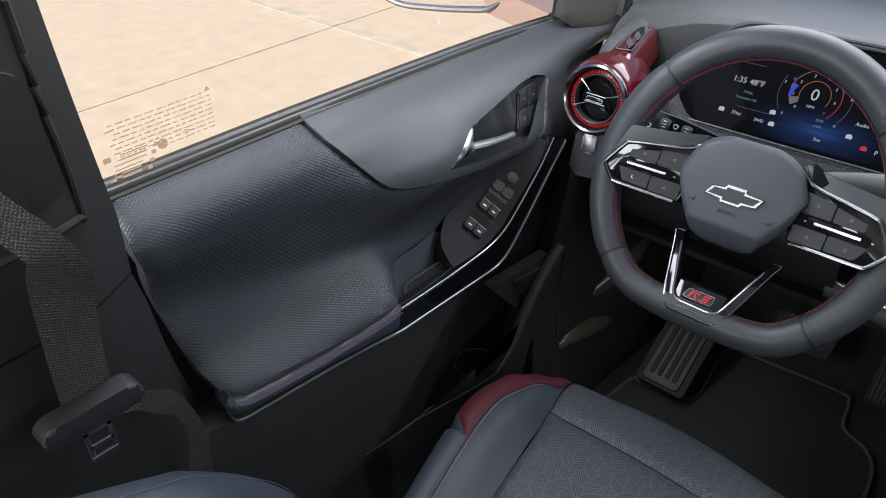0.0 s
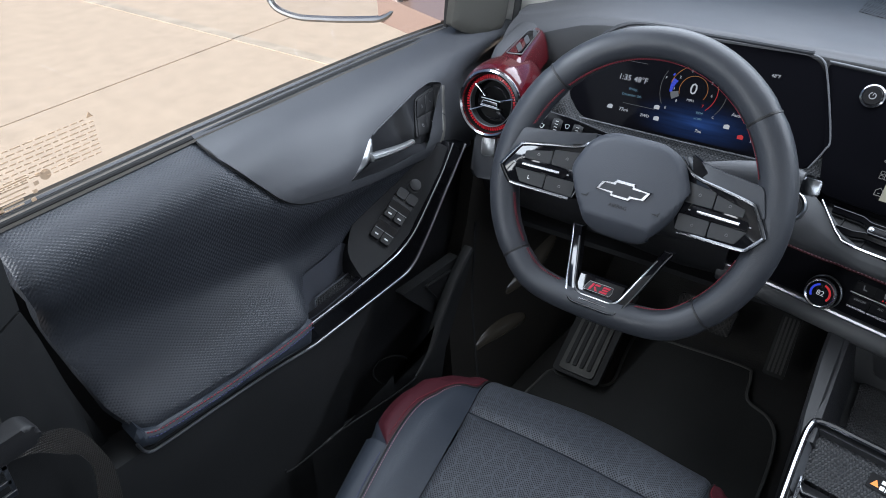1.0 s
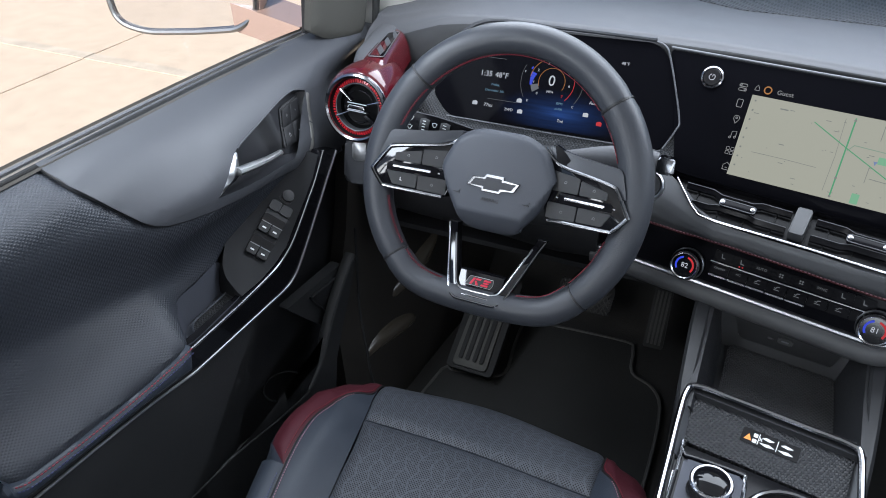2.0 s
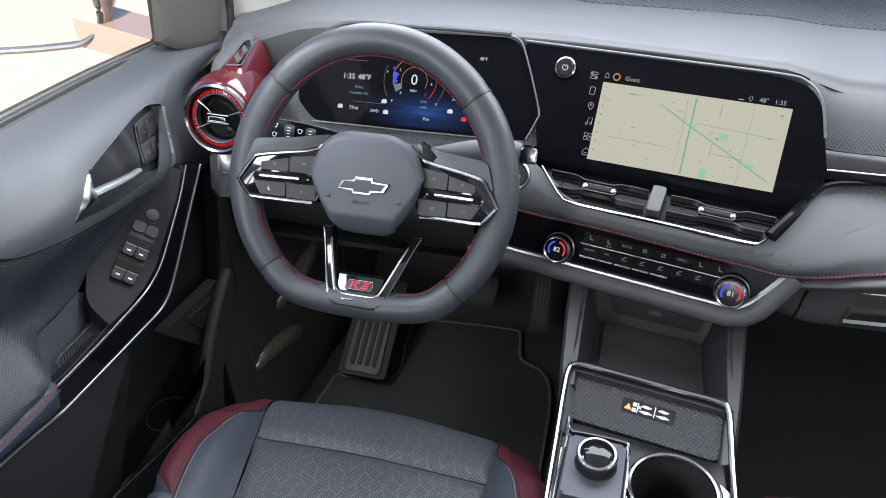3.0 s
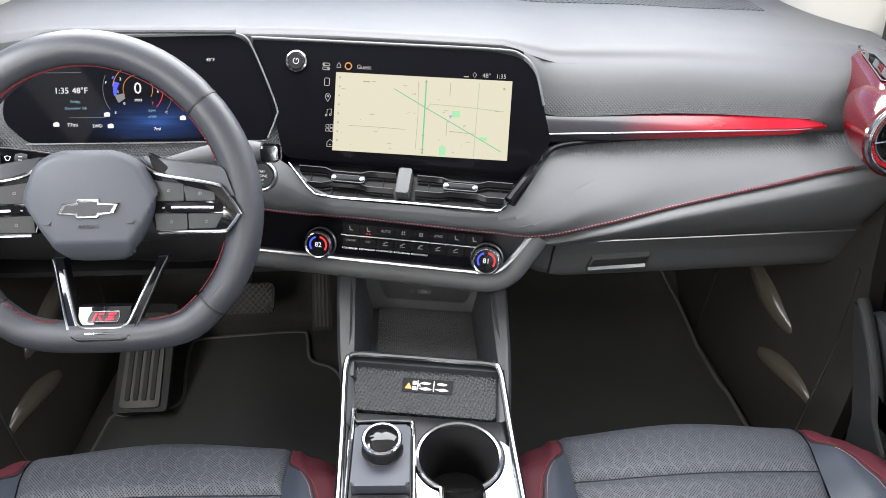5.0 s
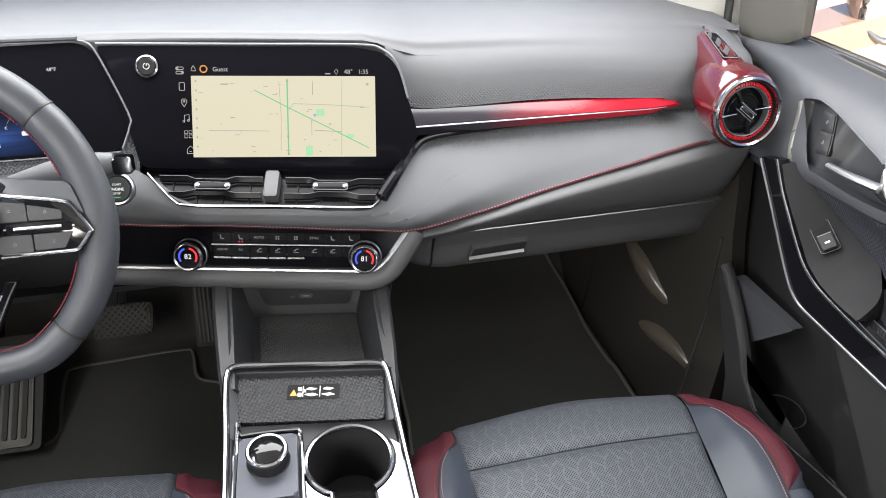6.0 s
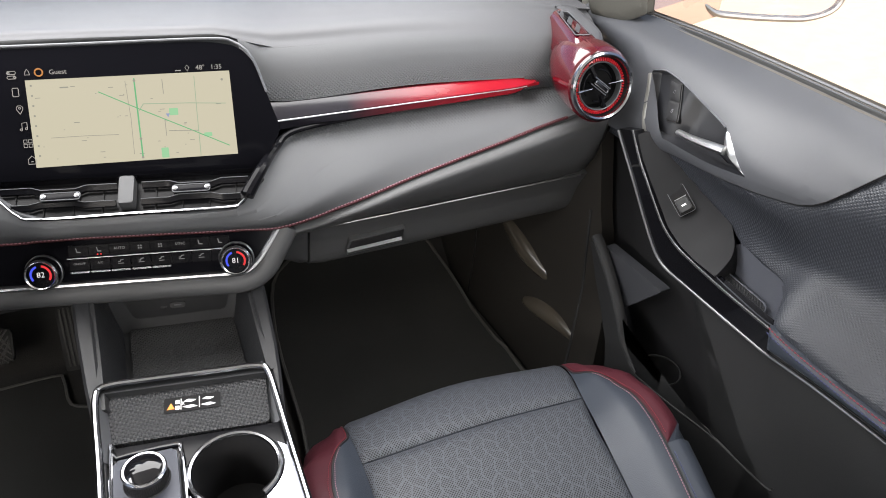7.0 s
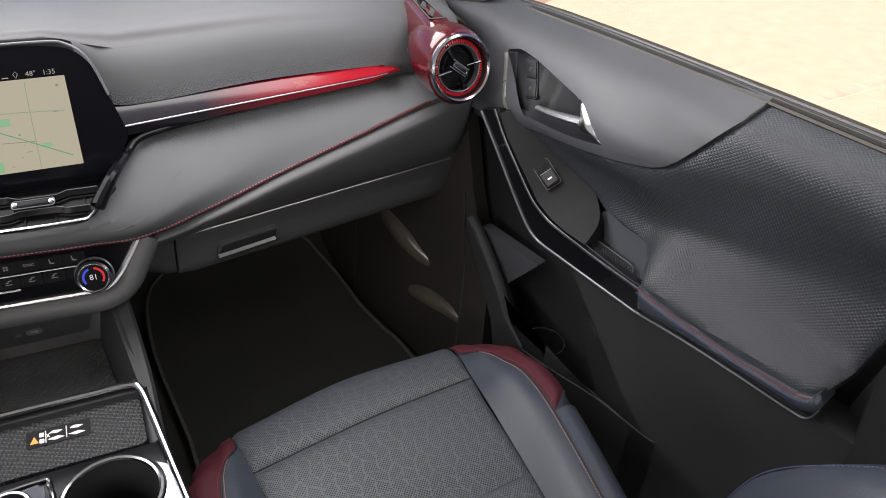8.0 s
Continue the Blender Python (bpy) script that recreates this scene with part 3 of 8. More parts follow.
BELT = [(-0.60, 1.101), (-0.30, 1.097), (-0.04, 1.090), (0.10, 1.084), (0.24, 1.074), (0.38, 1.062)]


def belt(y):
    return float(np.interp(y, [p[0] for p in BELT], [p[1] for p in BELT]))


def door(s, driver):
    flip = s > 0
    ob = thing("front_door", (s * 0.76, -0.15, 0.45),
               "closed %s door, charcoal embossed leather with gloss black trim" % ("driver's" if driver else "passenger's"), "car door", "front doors")

    def surf(off):
        return lambda y, z: (s * (door_x(y, z) + off), y, z)

    def door_x(y, z):
        # the shoulder follows the falling belt line
        zb = z + (1.10 - belt(y)) * max(0.0, min(1.2, (z - 1.0) / (belt(y) - 1.0)))
        lo, hi = np.interp(z, [0.93, 1.02], [-0.285, -0.42]), np.interp(z, [0.93, 1.02], [-0.19, -0.06])
        f = smooth((y - lo) / (hi - lo))
        rear = sum(armrest_x(y + dy, zb + dz) for dy, dz in ((0, 0), (0.012, 0.008), (-0.012, 0.008), (0, -0.008), (0, 0.014))) / 5 if f < 1 else 0.0
        return rear * (1 - f) + DOOR_X(y, zb) * f

    def pos(y, z, off=0.0):
        return Vector((s * (door_x(y, z) + off), y, z))

    # outer skin and frame that carry everything
    skin = drape([(-0.60, 0.38), (0.34, 0.38), (0.36, 0.70), (0.34, 1.04), (-0.60, 1.07)], lambda y, z: (s * 0.835, y, z), 0.2, 0.02, flip=flip)
    part("door_skin", skin, M_BLACK, ob)
    seam = [(-0.512, 0.838), (-0.506, 0.827), (-0.490, 0.8205), (-0.44, 0.8205), (-0.39, 0.8225), (-0.33, 0.8275), (-0.29, 0.833), (-0.266, 0.839)]
    leather = [(-0.549, 1.100), (-0.302, 1.096), (-0.295, 1.072), (-0.268, 1.034), (-0.246, 1.003), (-0.232, 0.990), (-0.214, 0.9825), (-0.18, 0.975), (-0.08, 0.957), (0.06, 0.937), (0.16, 0.922),
               (0.17, 0.90), (0.08, 0.90), (-0.02, 0.90), (-0.10, 0.876), (-0.140, 0.865), (-0.215, 0.864), (-0.236, 0.860), (-0.252, 0.851)] + seam[::-1] + [(-0.520, 0.86), (-0.530, 0.93), (-0.541, 0.98), (-0.552, 1.05)]
    insert = part("leather_insert", drape(leather, surf(0.0), 0.010, 0.02, 0.006, 0.012, flip), M_DOOR_LEATHER[s], ob, "charcoal leather with an embossed dot pattern")
    # moulded upper panel with the opening for the handle bowl
    bowl = rounded([(-0.140, 0.9815), (-0.0775, 1.0190), (0.048, 1.0365), (0.092, 1.0375), (0.118, 1.0270), (0.096, 0.9900), (0.068, 0.9530), (0.020, 0.9605), (-0.066, 0.9665)],
                   [0.003, 0.02, 0.02, 0.010, 0.006, 0.02, 0.008, 0.03, 0.03], 3)
    over = [(-0.2345, 0.9925), (-0.2475, 1.0045), (-0.270, 1.0345), (-0.297, 1.0725), (-0.303, 1.0965), (-0.15, 1.093), (-0.04, 1.0895), (0.10, 1.0835), (0.24, 1.0735), (0.375, 1.062), (0.375, 1.0)]
    under = [(0.375, 1.0), (0.36, 0.94), (0.27, 0.935), (0.16, 0.921), (0.06, 0.933), (-0.04, 0.948), (-0.10, 0.958), (-0.155, 0.9695), (-0.195, 0.9775), (-0.218, 0.9835), (-0.2345, 0.9925)]
    j = min(range(len(bowl)), key=lambda i: bowl[i][0])
    ringed = bowl[j:] + bowl[:j]
    k = max(range(len(ringed)), key=lambda i: ringed[i][0])
    panel = drape(over + ringed[:k + 1][::-1], surf(-0.0035), 0.010, 0.014, 0.0, 0.01, flip)
    lower_half = drape(under + (ringed[k:] + ringed[:1])[::-1], surf(-0.0035), 0.010, 0.014, 0.0, 0.01, flip)
    tmp = bpy.data.meshes.new("tmp")
    lower_half.to_mesh(tmp)
    panel.from_mesh(tmp)
    bpy.data.meshes.remove(tmp)
    part("upper_panel", panel, M_TOP, ob, "smooth dark grey moulded panel", sharp=50)
    gap = [(-0.301, 1.092), (-0.296, 1.0725), (-0.2695, 1.0345), (-0.247, 1.0043), (-0.2335, 0.9915), (-0.217, 0.983), (-0.195, 0.9772), (-0.155, 0.969), (-0.10, 0.9575), (-0.04, 0.9475), (0.06, 0.9325), (0.16, 0.9205)]
    part("panel_gap", sweep([pos(y, z, -0.0008) for y, z in catmull(gap, 4)], 0.0017, None, 6), M_BLACK, ob)
    # belt seal under the glass
    part("belt_seal", sweep(catmull([(s * 0.806, y, z - 0.0045) for y, z in BELT[:5]], 4), 0.0032, None, 8), M_RUBBER, ob)
    part("outer_seal", sweep(catmull([(s * 0.826, y, z - 0.0045) for y, z in BELT[:5]], 4), 0.0022, None, 8), M_SATINGREY, ob, "bright outer window seal")
    part("sill_cover", drape([(-0.60, 0.80), (0.375, 0.80), (0.375, 0.84), (-0.60, 0.84)], lambda y, x: (s * x, y, belt(y) - 0.008), 0.1, 0.004, flip=not flip), M_SILL, ob)
    # handle bowl, facet, lever and lock buttons
    cy, cz = 0.0, 0.998

    def deep(y):
        return 0.008 + 0.024 * smooth((y + 0.12) / 0.08) - 0.021 * smooth((y - 0.005) / 0.03)
    rings = []
    for f, k in ((1.0, -0.0035), (0.992, 0.0), (0.975, 0.35), (0.955, 0.8), (0.92, 1.0)):
        rings.append([pos(cy + (y - cy) * f, cz + (z - cz) * f, k * deep(y) if k > 0 else k) for y, z in bowl])
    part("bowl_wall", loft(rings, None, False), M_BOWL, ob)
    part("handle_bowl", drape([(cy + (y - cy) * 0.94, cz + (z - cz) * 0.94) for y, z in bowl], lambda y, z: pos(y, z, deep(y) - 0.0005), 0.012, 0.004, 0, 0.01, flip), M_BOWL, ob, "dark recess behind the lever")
    edge = [p for p in bowl if p[1] > 1.016 and p[0] < 0.108]
    part("bowl_edge", sweep([pos(y, z, -0.0044) for y, z in edge], 0.0011, None, 6), M_SATINGREY, ob)
    # the light caught on this front edge is put into its pale colour
    part("bowl_facet", drape(rounded([(0.124, 1.020), (0.117, 1.025), (0.095, 0.990), (0.066, 0.953), (0.075, 0.950), (0.103, 0.988)], 0.001, 2), surf(-0.0045), 0.01, 0.006, 0.001, 0.003, flip), M_FACET_GLEAM, ob, "facet beside the lock buttons, its gleam painted pale")
    up = [pos(y, z, o) for y, z, o in ((0.003, 0.980, -0.003), (-0.028, 0.985, -0.007), (-0.062, 0.9915, -0.008), (-0.093, 0.997, -0.005))]
    lever = sweep(catmull(up, 4), [0.0052 + 0.0026 * min(1, i / 9) for i in range(13)], None, 10, False, 0.8)
    lv = part("door_lever", lever, M_LEVER, ob, "chrome inside door lever")
    wedge = [(-0.1385, 0.9825), (-0.079, 1.0185), (-0.074, 1.0160), (-0.086, 0.9985), (-0.100, 0.9925)]
    part("lever_pivot", drape(rounded(wedge, 0.003, 2), surf(-0.0050), 0.01, 0.012, 0.002, 0.004, flip), M_LEVER, lv)
    four = [(0.026, 0.974), (0.080, 0.966), (0.109, 1.0235), (0.055, 1.0215)] if driver else [(0.023, 0.983), (0.049, 0.976), (0.083, 1.0275), (0.055, 1.0305)]
    plate = part("lock_plate", drape(rounded(four, 0.005, 2), surf(0.0072), 0.01, 0.012, 0.001, 0.003, flip), M_BLACK, ob)
    cols = 2 if driver else 1

    def on_plate(a, b):
        p, q, r_, t_ = (Vector(v) for v in four)
        return tuple((p * (1 - a) + q * a) * (1 - b) + (t_ * (1 - a) + r_ * a) * b)
    for i in range(2):
        for k in range(cols):
            a0, a1, b0, b1 = 0.06 + k * 0.88 / cols, 0.05 + (k + 1) * 0.88 / cols, 0.05 + i * 0.46, 0.48 + i * 0.46
            q = [on_plate(a0, b0), on_plate(a1, b0), on_plate(a1, b1), on_plate(a0, b1)]
            part("lock_button", drape(rounded(q, 0.0012, 2), surf(0.0053), 0.01, 0.004, 0.0008, 0.0016, flip), M_LOCK, plate)
            y0, z0 = on_plate((a0 + a1) / 2, (b0 + b1) / 2)
            if k == 0:
                part("symbol", sweep([pos(y0 + py, z0 + pz, 0.0049) for py, pz in ((-.0016, -.002), (.0014, -.002), (.0016, .0004), (.0012, .0022), (-.0006, .0020), (-.0014, .0004))], 0.0003, None, 4, True), M_FAINT, plate)
            else:
                part("symbol", drape(rect(0.0012, 0.0022, 0.0003, y0, z0), surf(0.0048), 0.01, 0.0006, 0, 0.002, flip), M_FAINT, plate)

    # pull cup, switch pod
    foot = catmull([(-0.30, 0.836), (-0.265, 0.835), (-0.18, 0.832), (-0.107, 0.8335), (-0.077, 0.8375), (-0.042, 0.849), (-0.008, 0.873), (0.015, 0.894), (0.042, 0.919), (0.065, 0.944), (0.09, 0.972)], 8)

    def zin(y):
        return float(np.interp(y, [p[0] for p in foot], [p[1] for p in foot]))

    def podx(y, z):
        return 0.699 + max(0.0, z - zin(y)) * float(np.interp(y, [-0.15, -0.10, 0.0, 0.07], [1.45, 1.25, 0.95, 0.9]))

    pod = [(0.068, 0.948), (0.042, 0.919), (0.015, 0.895), (-0.008, 0.875), (-0.042, 0.849), (-0.077, 0.8375), (-0.107, 0.834), (-0.152, 0.8342), (-0.1520, 0.838), (-0.1460, 0.8540), (-0.134, 0.8640), (-0.070, 0.898), (-0.004, 0.933), (0.060, 0.957)]
    pod_ob = part("switch_pod", drape(rounded(pod, [0, 0, 0.01, 0.01, 0.01, 0.01, 0.01, 0, 0, 0.006, 0.005, 0.01, 0.01, 0.006], 2), lambda y, z: (s * podx(y, z), y, z), 0.006, 0.045, 0.0, 0.004, flip), M_POD, ob, "grey moulded switch pod")
    rise = Vector((0, 0.155, 0.078)).normalized()

    def plate_at(y, z, w, l, name, mat_, parent, lift=0.0, thick=0.004, r=0.002, lean=0.0):
        p = Vector((s * (podx(y, z) - lift), y, z))
        out = (Vector((s * podx(y, z + 1e-3), y, z + 1e-3)) - Vector((s * podx(y, z), y, z))).normalized()
        m = fr(p, rise, out)
        if (m.to_3x3() @ Vector((0, 0, 1))).x * s > 0:
            m = fr(p, -rise, out)
        m = m @ pose(0, 0, 0, 0, lean, 0)
        return part(name, prism(rect(l, w, r), -thick, 0.0, m, None, 0.0008, 1), mat_, parent), m

    if driver:
        base, m = plate_at(-0.039, 0.879, 0.034, 0.130, "switch_plate", M_BLACK, pod_ob, 0.0060, 0.014, 0.008)
        sgn = 1 if (m.to_3x3() @ Vector((1, 0, 0))).y > 0 else -1
        part("mirror_knob", lathe([(0.0, -0.002), (0.0125, -0.002), (0.0125, 0.004), (0.0095, 0.005), (0.009, 0.008), (0.004, 0.009), (0.0, 0.009)], at2(m, sgn * 0.051, 0.0), None, 24), M_BLACK, base, "round mirror adjuster")
        part("knob_ring", sweep([at2(m, sgn * 0.051, 0) @ Vector((0.0135 * math.cos(a * math.pi / 12), 0.0135 * math.sin(a * math.pi / 12), 0.001)) for a in range(24)], 0.0007, None, 6, True), M_SATIN, base)
        for cxx in (0.029, ):
            for v in (-0.009, 0.009):
                part("mirror_switch", prism(rect(0.016, 0.0165, 0.003), 0, 0.003, at2(m, sgn * cxx, v), None, 0.001, 1), M_DARK, base)
        for cxx in (-0.006, -0.044):
            part("switch_well", prism(rect(0.026, 0.034, 0.004), 0.0, 0.0012, at2(m, sgn * (cxx + 0.006), 0)), M_GLOSS, base)
            for v in (-0.0085, 0.0085):
                sw = part("window_switch", prism(rect(0.016, 0.0163, 0.002), 0, 0.007, at2(m, sgn * (cxx - 0.004), v), None, 0.002, 2, 0.08), M_DARK, base, "window lifter switch")
                part("switch_edge", prism(rect(0.0016, 0.0155, 0.0006), 0.0055, 0.0078, at2(m, sgn * (cxx + 0.0035), v)), M_CHROME, base)
                part("symbol", prism(rect(0.0022, 0.006, 0.0008), 0.007, 0.0073, at2(m, sgn * (cxx - 0.005), v)), M_PRINT, base)
    else:
        base, m = plate_at(-0.031, 0.884, 0.026, 0.046, "switch_plate", M_GLOSS, pod_ob, 0.0045, 0.010, 0.004)
        sgn = 1 if (m.to_3x3() @ Vector((1, 0, 0))).y > 0 else -1
        part("window_switch", prism(rect(0.022, 0.020, 0.002), 0, 0.007, at2(m, -sgn * 0.010, 0), None, 0.002, 2, 0.08), M_DARK, base, "window lifter switch")
        part("switch_edge", prism(rect(0.0016, 0.019, 0.0006), 0.0055, 0.0078, at2(m, sgn * 0.001, 0)), M_CHROME, base)
        part("symbol", prism(rect(0.0025, 0.007, 0.0008), 0.007, 0.0073, at2(m, -sgn * 0.011, 0)), M_PRINT, base)
        part("plate_ring", sweep([m @ Vector((x, y, 0.0005)) for x, y in rect(0.046, 0.026, 0.004)], 0.0005, None, 6, True), M_SATINGREY, base)
    # pull cup: a bowl behind the gloss band
    rim = catmull([(-0.266, 0.836, 0.698), (-0.256, 0.848, 0.716), (-0.240, 0.8575, 0.734), (-0.218, 0.863, 0.744), (-0.180, 0.864, 0.745), (-0.144, 0.864, 0.750), (-0.126, 0.858, 0.752), (-0.124, 0.842, 0.724), (-0.130, 0.833, 0.705), (-0.200, 0.834, 0.698)], 4, True)

    def sunk(k, floor_z):
        return [Vector((s * (0.702 + (x - 0.698) * (1 - 0.12 * k)), -0.192 + (y + 0.192) * (1 - 0.10 * k), z + (floor_z - z) * k)) for y, z, x in rim]
    well = loft([[Vector((s * (x + 0.004), y, z + 0.001)) for y, z, x in rim], sunk(0.03, 0.821), sunk(0.3, 0.821), sunk(0.7, 0.821), sunk(0.93, 0.821), sunk(1.0, 0.821)], None, False)
    well.faces.new([well.verts.new(v) for v in sunk(1.0, 0.821)])
    part("pull_cup", well, M_CUP, ob, "grey pull cup")
    mat_ = rounded([(-0.243, 0.7045), (-0.130, 0.7045), (-0.130, 0.735), (-0.222, 0.735)], [0.006, 0.004, 0.006, 0.012], 3)
    liner = part("cup_liner", prism([(s * x, y) for y, x in mat_], 0.8235, 0.8265, None, None, 0.001, 1), M_LINER, ob, "ribbed rubber liner")
    part("liner_edge", sweep([(s * x, y, 0.8265) for y, x in mat_], 0.0013, None, 6, True), M_CUP, liner)
    # gloss band with its chrome lines
    inner = catmull([(0.072, 0.954), (0.042, 0.919), (0.015, 0.895), (-0.010, 0.873), (-0.040, 0.850), (-0.072, 0.8375), (-0.107, 0.8335), (-0.180, 0.832), (-0.268, 0.834)], 4)
    lower = catmull([(0.106, 0.942), (0.052, 0.889), (0.005, 0.841), (-0.028, 0.8105), (-0.046, 0.799), (-0.068, 0.7935), (-0.110, 0.7945), (-0.19, 0.798), (-0.277, 0.802)], 4)

    def band_x(y, z):
        return 0.694 + max(0.0, -0.27 - y) * 0.16
    part("gloss_band", drape(inner + lower[::-1], lambda y, z: (s * band_x(y, z), y, z), 0.02, 0.02, 0.0, 0.004, flip), M_GLOSS, ob, "curved gloss black trim band")
    part("chrome_line", sweep([(s * (band_x(y, z) - 0.001), y, z + 0.0015) for y, z in inner], 0.0022, None, 8), M_CHROME, ob)
    tail = lower + [(-0.34, 0.804), (-0.42, 0.8015), (-0.485, 0.798), (-0.510, 0.800), (-0.518, 0.821)]
    part("silver_line", sweep([(s * (band_x(y, z) - 0.001), y, z - 0.003) for y, z in catmull(tail, 3)], 0.0020, None, 8), M_SATIN, ob)
    # armrest roll with double seam
    arm = seam[::-1] + [(-0.520, 0.825), (-0.516, 0.808), (-0.500, 0.802), (-0.42, 0.8045), (-0.34, 0.807), (-0.274, 0.8055)]
    ar = part("armrest_edge", drape(arm, lambda y, z: (s * (band_x(y, z) - 0.0055), y, z), 0.005, 0.03, 0.006, 0.008, flip), M_LEATHER, ob, "smooth leather armrest edge")
    for dz, dx, mt in ((0.0022, -0.0052, M_RED_THREAD), (-0.0050, -0.0058, M_BLUE_THREAD)):
        part("stitching", stitches([(s * (band_x(y, z) + dx), y, z + dz) for y, z in catmull(seam[1:], 6)], 0.0046, 0.0033, 0.0009), mt, ar)
    # lower panel, open map pocket with its lip
    def low_x(y, z):
        return 0.700 + max(0.0, -0.28 - y) * 0.16 + max(0.0, 0.80 - z) * 0.02
    lowp = [(-0.565, 0.795), (-0.44, 0.800), (-0.277, 0.803), (-0.165, 0.795), (-0.126, 0.791), (-0.322, 0.600), (-0.345, 0.590), (-0.345, 0.38), (-0.60, 0.38)]
    part("lower_panel", drape(lowp, lambda y, z: (s * low_x(y, z), y, z), 0.02, 0.05, 0.0, 0.01, flip), M_DARK, ob)
    lip = [(-0.345, 0.604), (-0.335, 0.594), (-0.25, 0.598), (-0.178, 0.588), (-0.10, 0.572), (-0.055, 0.566), (-0.022, 0.592), (0.014, 0.643), (0.060, 0.685), (0.108, 0.722)]
    shell_ = lip + [(0.122, 0.722), (0.090, 0.664), (0.058, 0.618), (0.030, 0.565), (0.012, 0.48), (0.010, 0.38), (-0.345, 0.38)]

    def pocket_x(y, z):
        k = smooth((-0.12 - y) / 0.20)
        return (0.690 + max(0, 0.6 - z) * 0.03) * (1 - k) + (low_x(y, z) + 0.0005) * k
    part("pocket_shell", drape(shell_, lambda y, z: (s * pocket_x(y, z), y, z), 0.02, 0.010, 0.0, 0.01, flip), M_DARK, ob)
    part("pocket_lip", sweep([(s * (pocket_x(y, z) + 0.001), y, z) for y, z in catmull(lip, 4)], 0.0026, None, 8), M_DARK, ob)
    ridge = [(-0.062, 0.570), (-0.022, 0.597), (0.006, 0.640), (0.040, 0.680), (0.085, 0.722), (0.110, 0.738)]
    part("pocket_rib", sweep([(s * 0.692, y, z) for y, z in catmull(ridge, 5)], [0.004 + 0.006 * smooth(i / 9) for i in range(26)], None, 10, False, 0.7), M_DARK, ob, "rounded rib at the front of the map pocket")
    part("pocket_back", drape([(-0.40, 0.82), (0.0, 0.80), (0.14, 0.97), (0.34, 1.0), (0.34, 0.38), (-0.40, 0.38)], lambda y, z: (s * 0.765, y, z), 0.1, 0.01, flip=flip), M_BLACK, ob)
    part("bottle_ring", sweep([(s * (0.73 + 0.033 * math.cos(a)), -0.075 + 0.036 * math.sin(a), 0.575) for a in [math.pi * i / 12 for i in range(24)]], 0.0016, None, 6, True), M_BLACK, ob)
    tri = rounded([(-0.045, 0.722), (0.100, 0.722), (0.085, 0.665), (0.035, 0.625)], 0.006, 2)
    part("release_panel", drape(tri, lambda y, z: (s * (0.715 - (y - 0.0) * 0.10), y, z), 0.02, 0.02, 0.0, 0.008, flip), M_HARD if not driver else M_DARK, ob)
    if driver:
        r = rounded([(0.004, 0.712), (0.080, 0.708), (0.075, 0.675), (0.044, 0.652)], 0.010, 3)
        rb = part("release_button", drape(r, lambda y, z: (s * (0.710 - y * 0.10), y, z), 0.02, 0.008, 0.002, 0.006, flip), M_BLACK, ob, "hatch release button")
        part("button_rim", sweep([(s * (0.7095 - y * 0.10), y, z) for y, z in r], 0.0014, None, 6, True), M_DARK, rb)
    # sail panel ahead of the glass
    sail = rounded([(0.205, 1.084), (0.232, 1.066), (0.265, 1.055), (0.322, 1.043), (0.336, 1.060), (0.346, 1.15), (0.33, 1.27), (0.222, 1.27)], [0.004, 0.02, 0.02, 0.012, 0.01, 0.02, 0.01, 0.01], 3)
    part("sail_panel", drape(sail, lambda y, z: (s * (0.783 - (y - 0.2) * 0.20 - (z - 1.06) * 0.10), y, z), 0.012, 0.014, 0.004, 0.010, flip), M_SAIL, ob, "olive-grey grained corner panel")
    part("front_seal", sweep([(s * 0.752, 0.352, 1.025), (s * 0.746, 0.358, 1.10), (s * 0.735, 0.352, 1.19), (s * 0.722, 0.336, 1.28)], 0.007, None, 8), M_RUBBER, ob)
    fm = [(s * 0.815, 0.240, 1.070), (s * 0.806, 0.246, 1.22), (s * 0.79, 0.20, 1.36), (s * 0.785, 0.0, 1.50), (s * 0.785, -0.5, 1.52), (s * 0.785, -0.575, 1.46), (s * 0.795, -0.572, 1.30), (s * 0.810, -0.566, 1.10)]
    part("window_frame", sweep(catmull(fm, 4), 0.008, None, 8), M_BLACK, ob)
    g = bmesh.new()
    pts = [(0.828, -0.575, 1.085), (0.828, 0.245, 1.06), (0.815, 0.25, 1.22), (0.80, 0.20, 1.36), (0.79, 0.0, 1.50), (0.79, -0.575, 1.52)]
    f1 = [g.verts.new((s * x, y, z)) for x, y, z in pts]
    g.faces.new(f1 if s < 0 else f1[::-1])
    pane = part("window_pane", g, M_GLASS, ob, "raised clear side glass")
    pane.visible_shadow = False
    if driver:
        # printed notes on the glass: unreadable lines as plain bars
        def gx(z):
            return -0.8262 + (z - 1.085) * 0.096
        bm = bmesh.new()
        rnd = random.Random(4)
        for i in range(9):
            z = 1.156 - i * 0.0052
            y0 = -0.403
            w = 0.118 - (0.05 if i == 8 else 0.0) - rnd.random() * 0.008
            y = y0 - (0.010 if i == 0 else 0)
            while y > y0 - w:
                l = 0.004 + rnd.random() * 0.008
                prism([(y - l, z - 0.0007), (y, z - 0.0007), (y, z + 0.0007), (y - l, z + 0.0007)], 0, 0.0004, Matrix(((0, 0, 1, gx(z)), (1, 0, 0, 0), (0, 1, 0, 0), (0, 0, 0, 1))), bm)
                y -= l + 0.0025
        yz = Matrix(((0, 0, 1, gx(1.11)), (1, 0, 0, 0), (0, 1, 0, 0), (0, 0, 0, 1)))
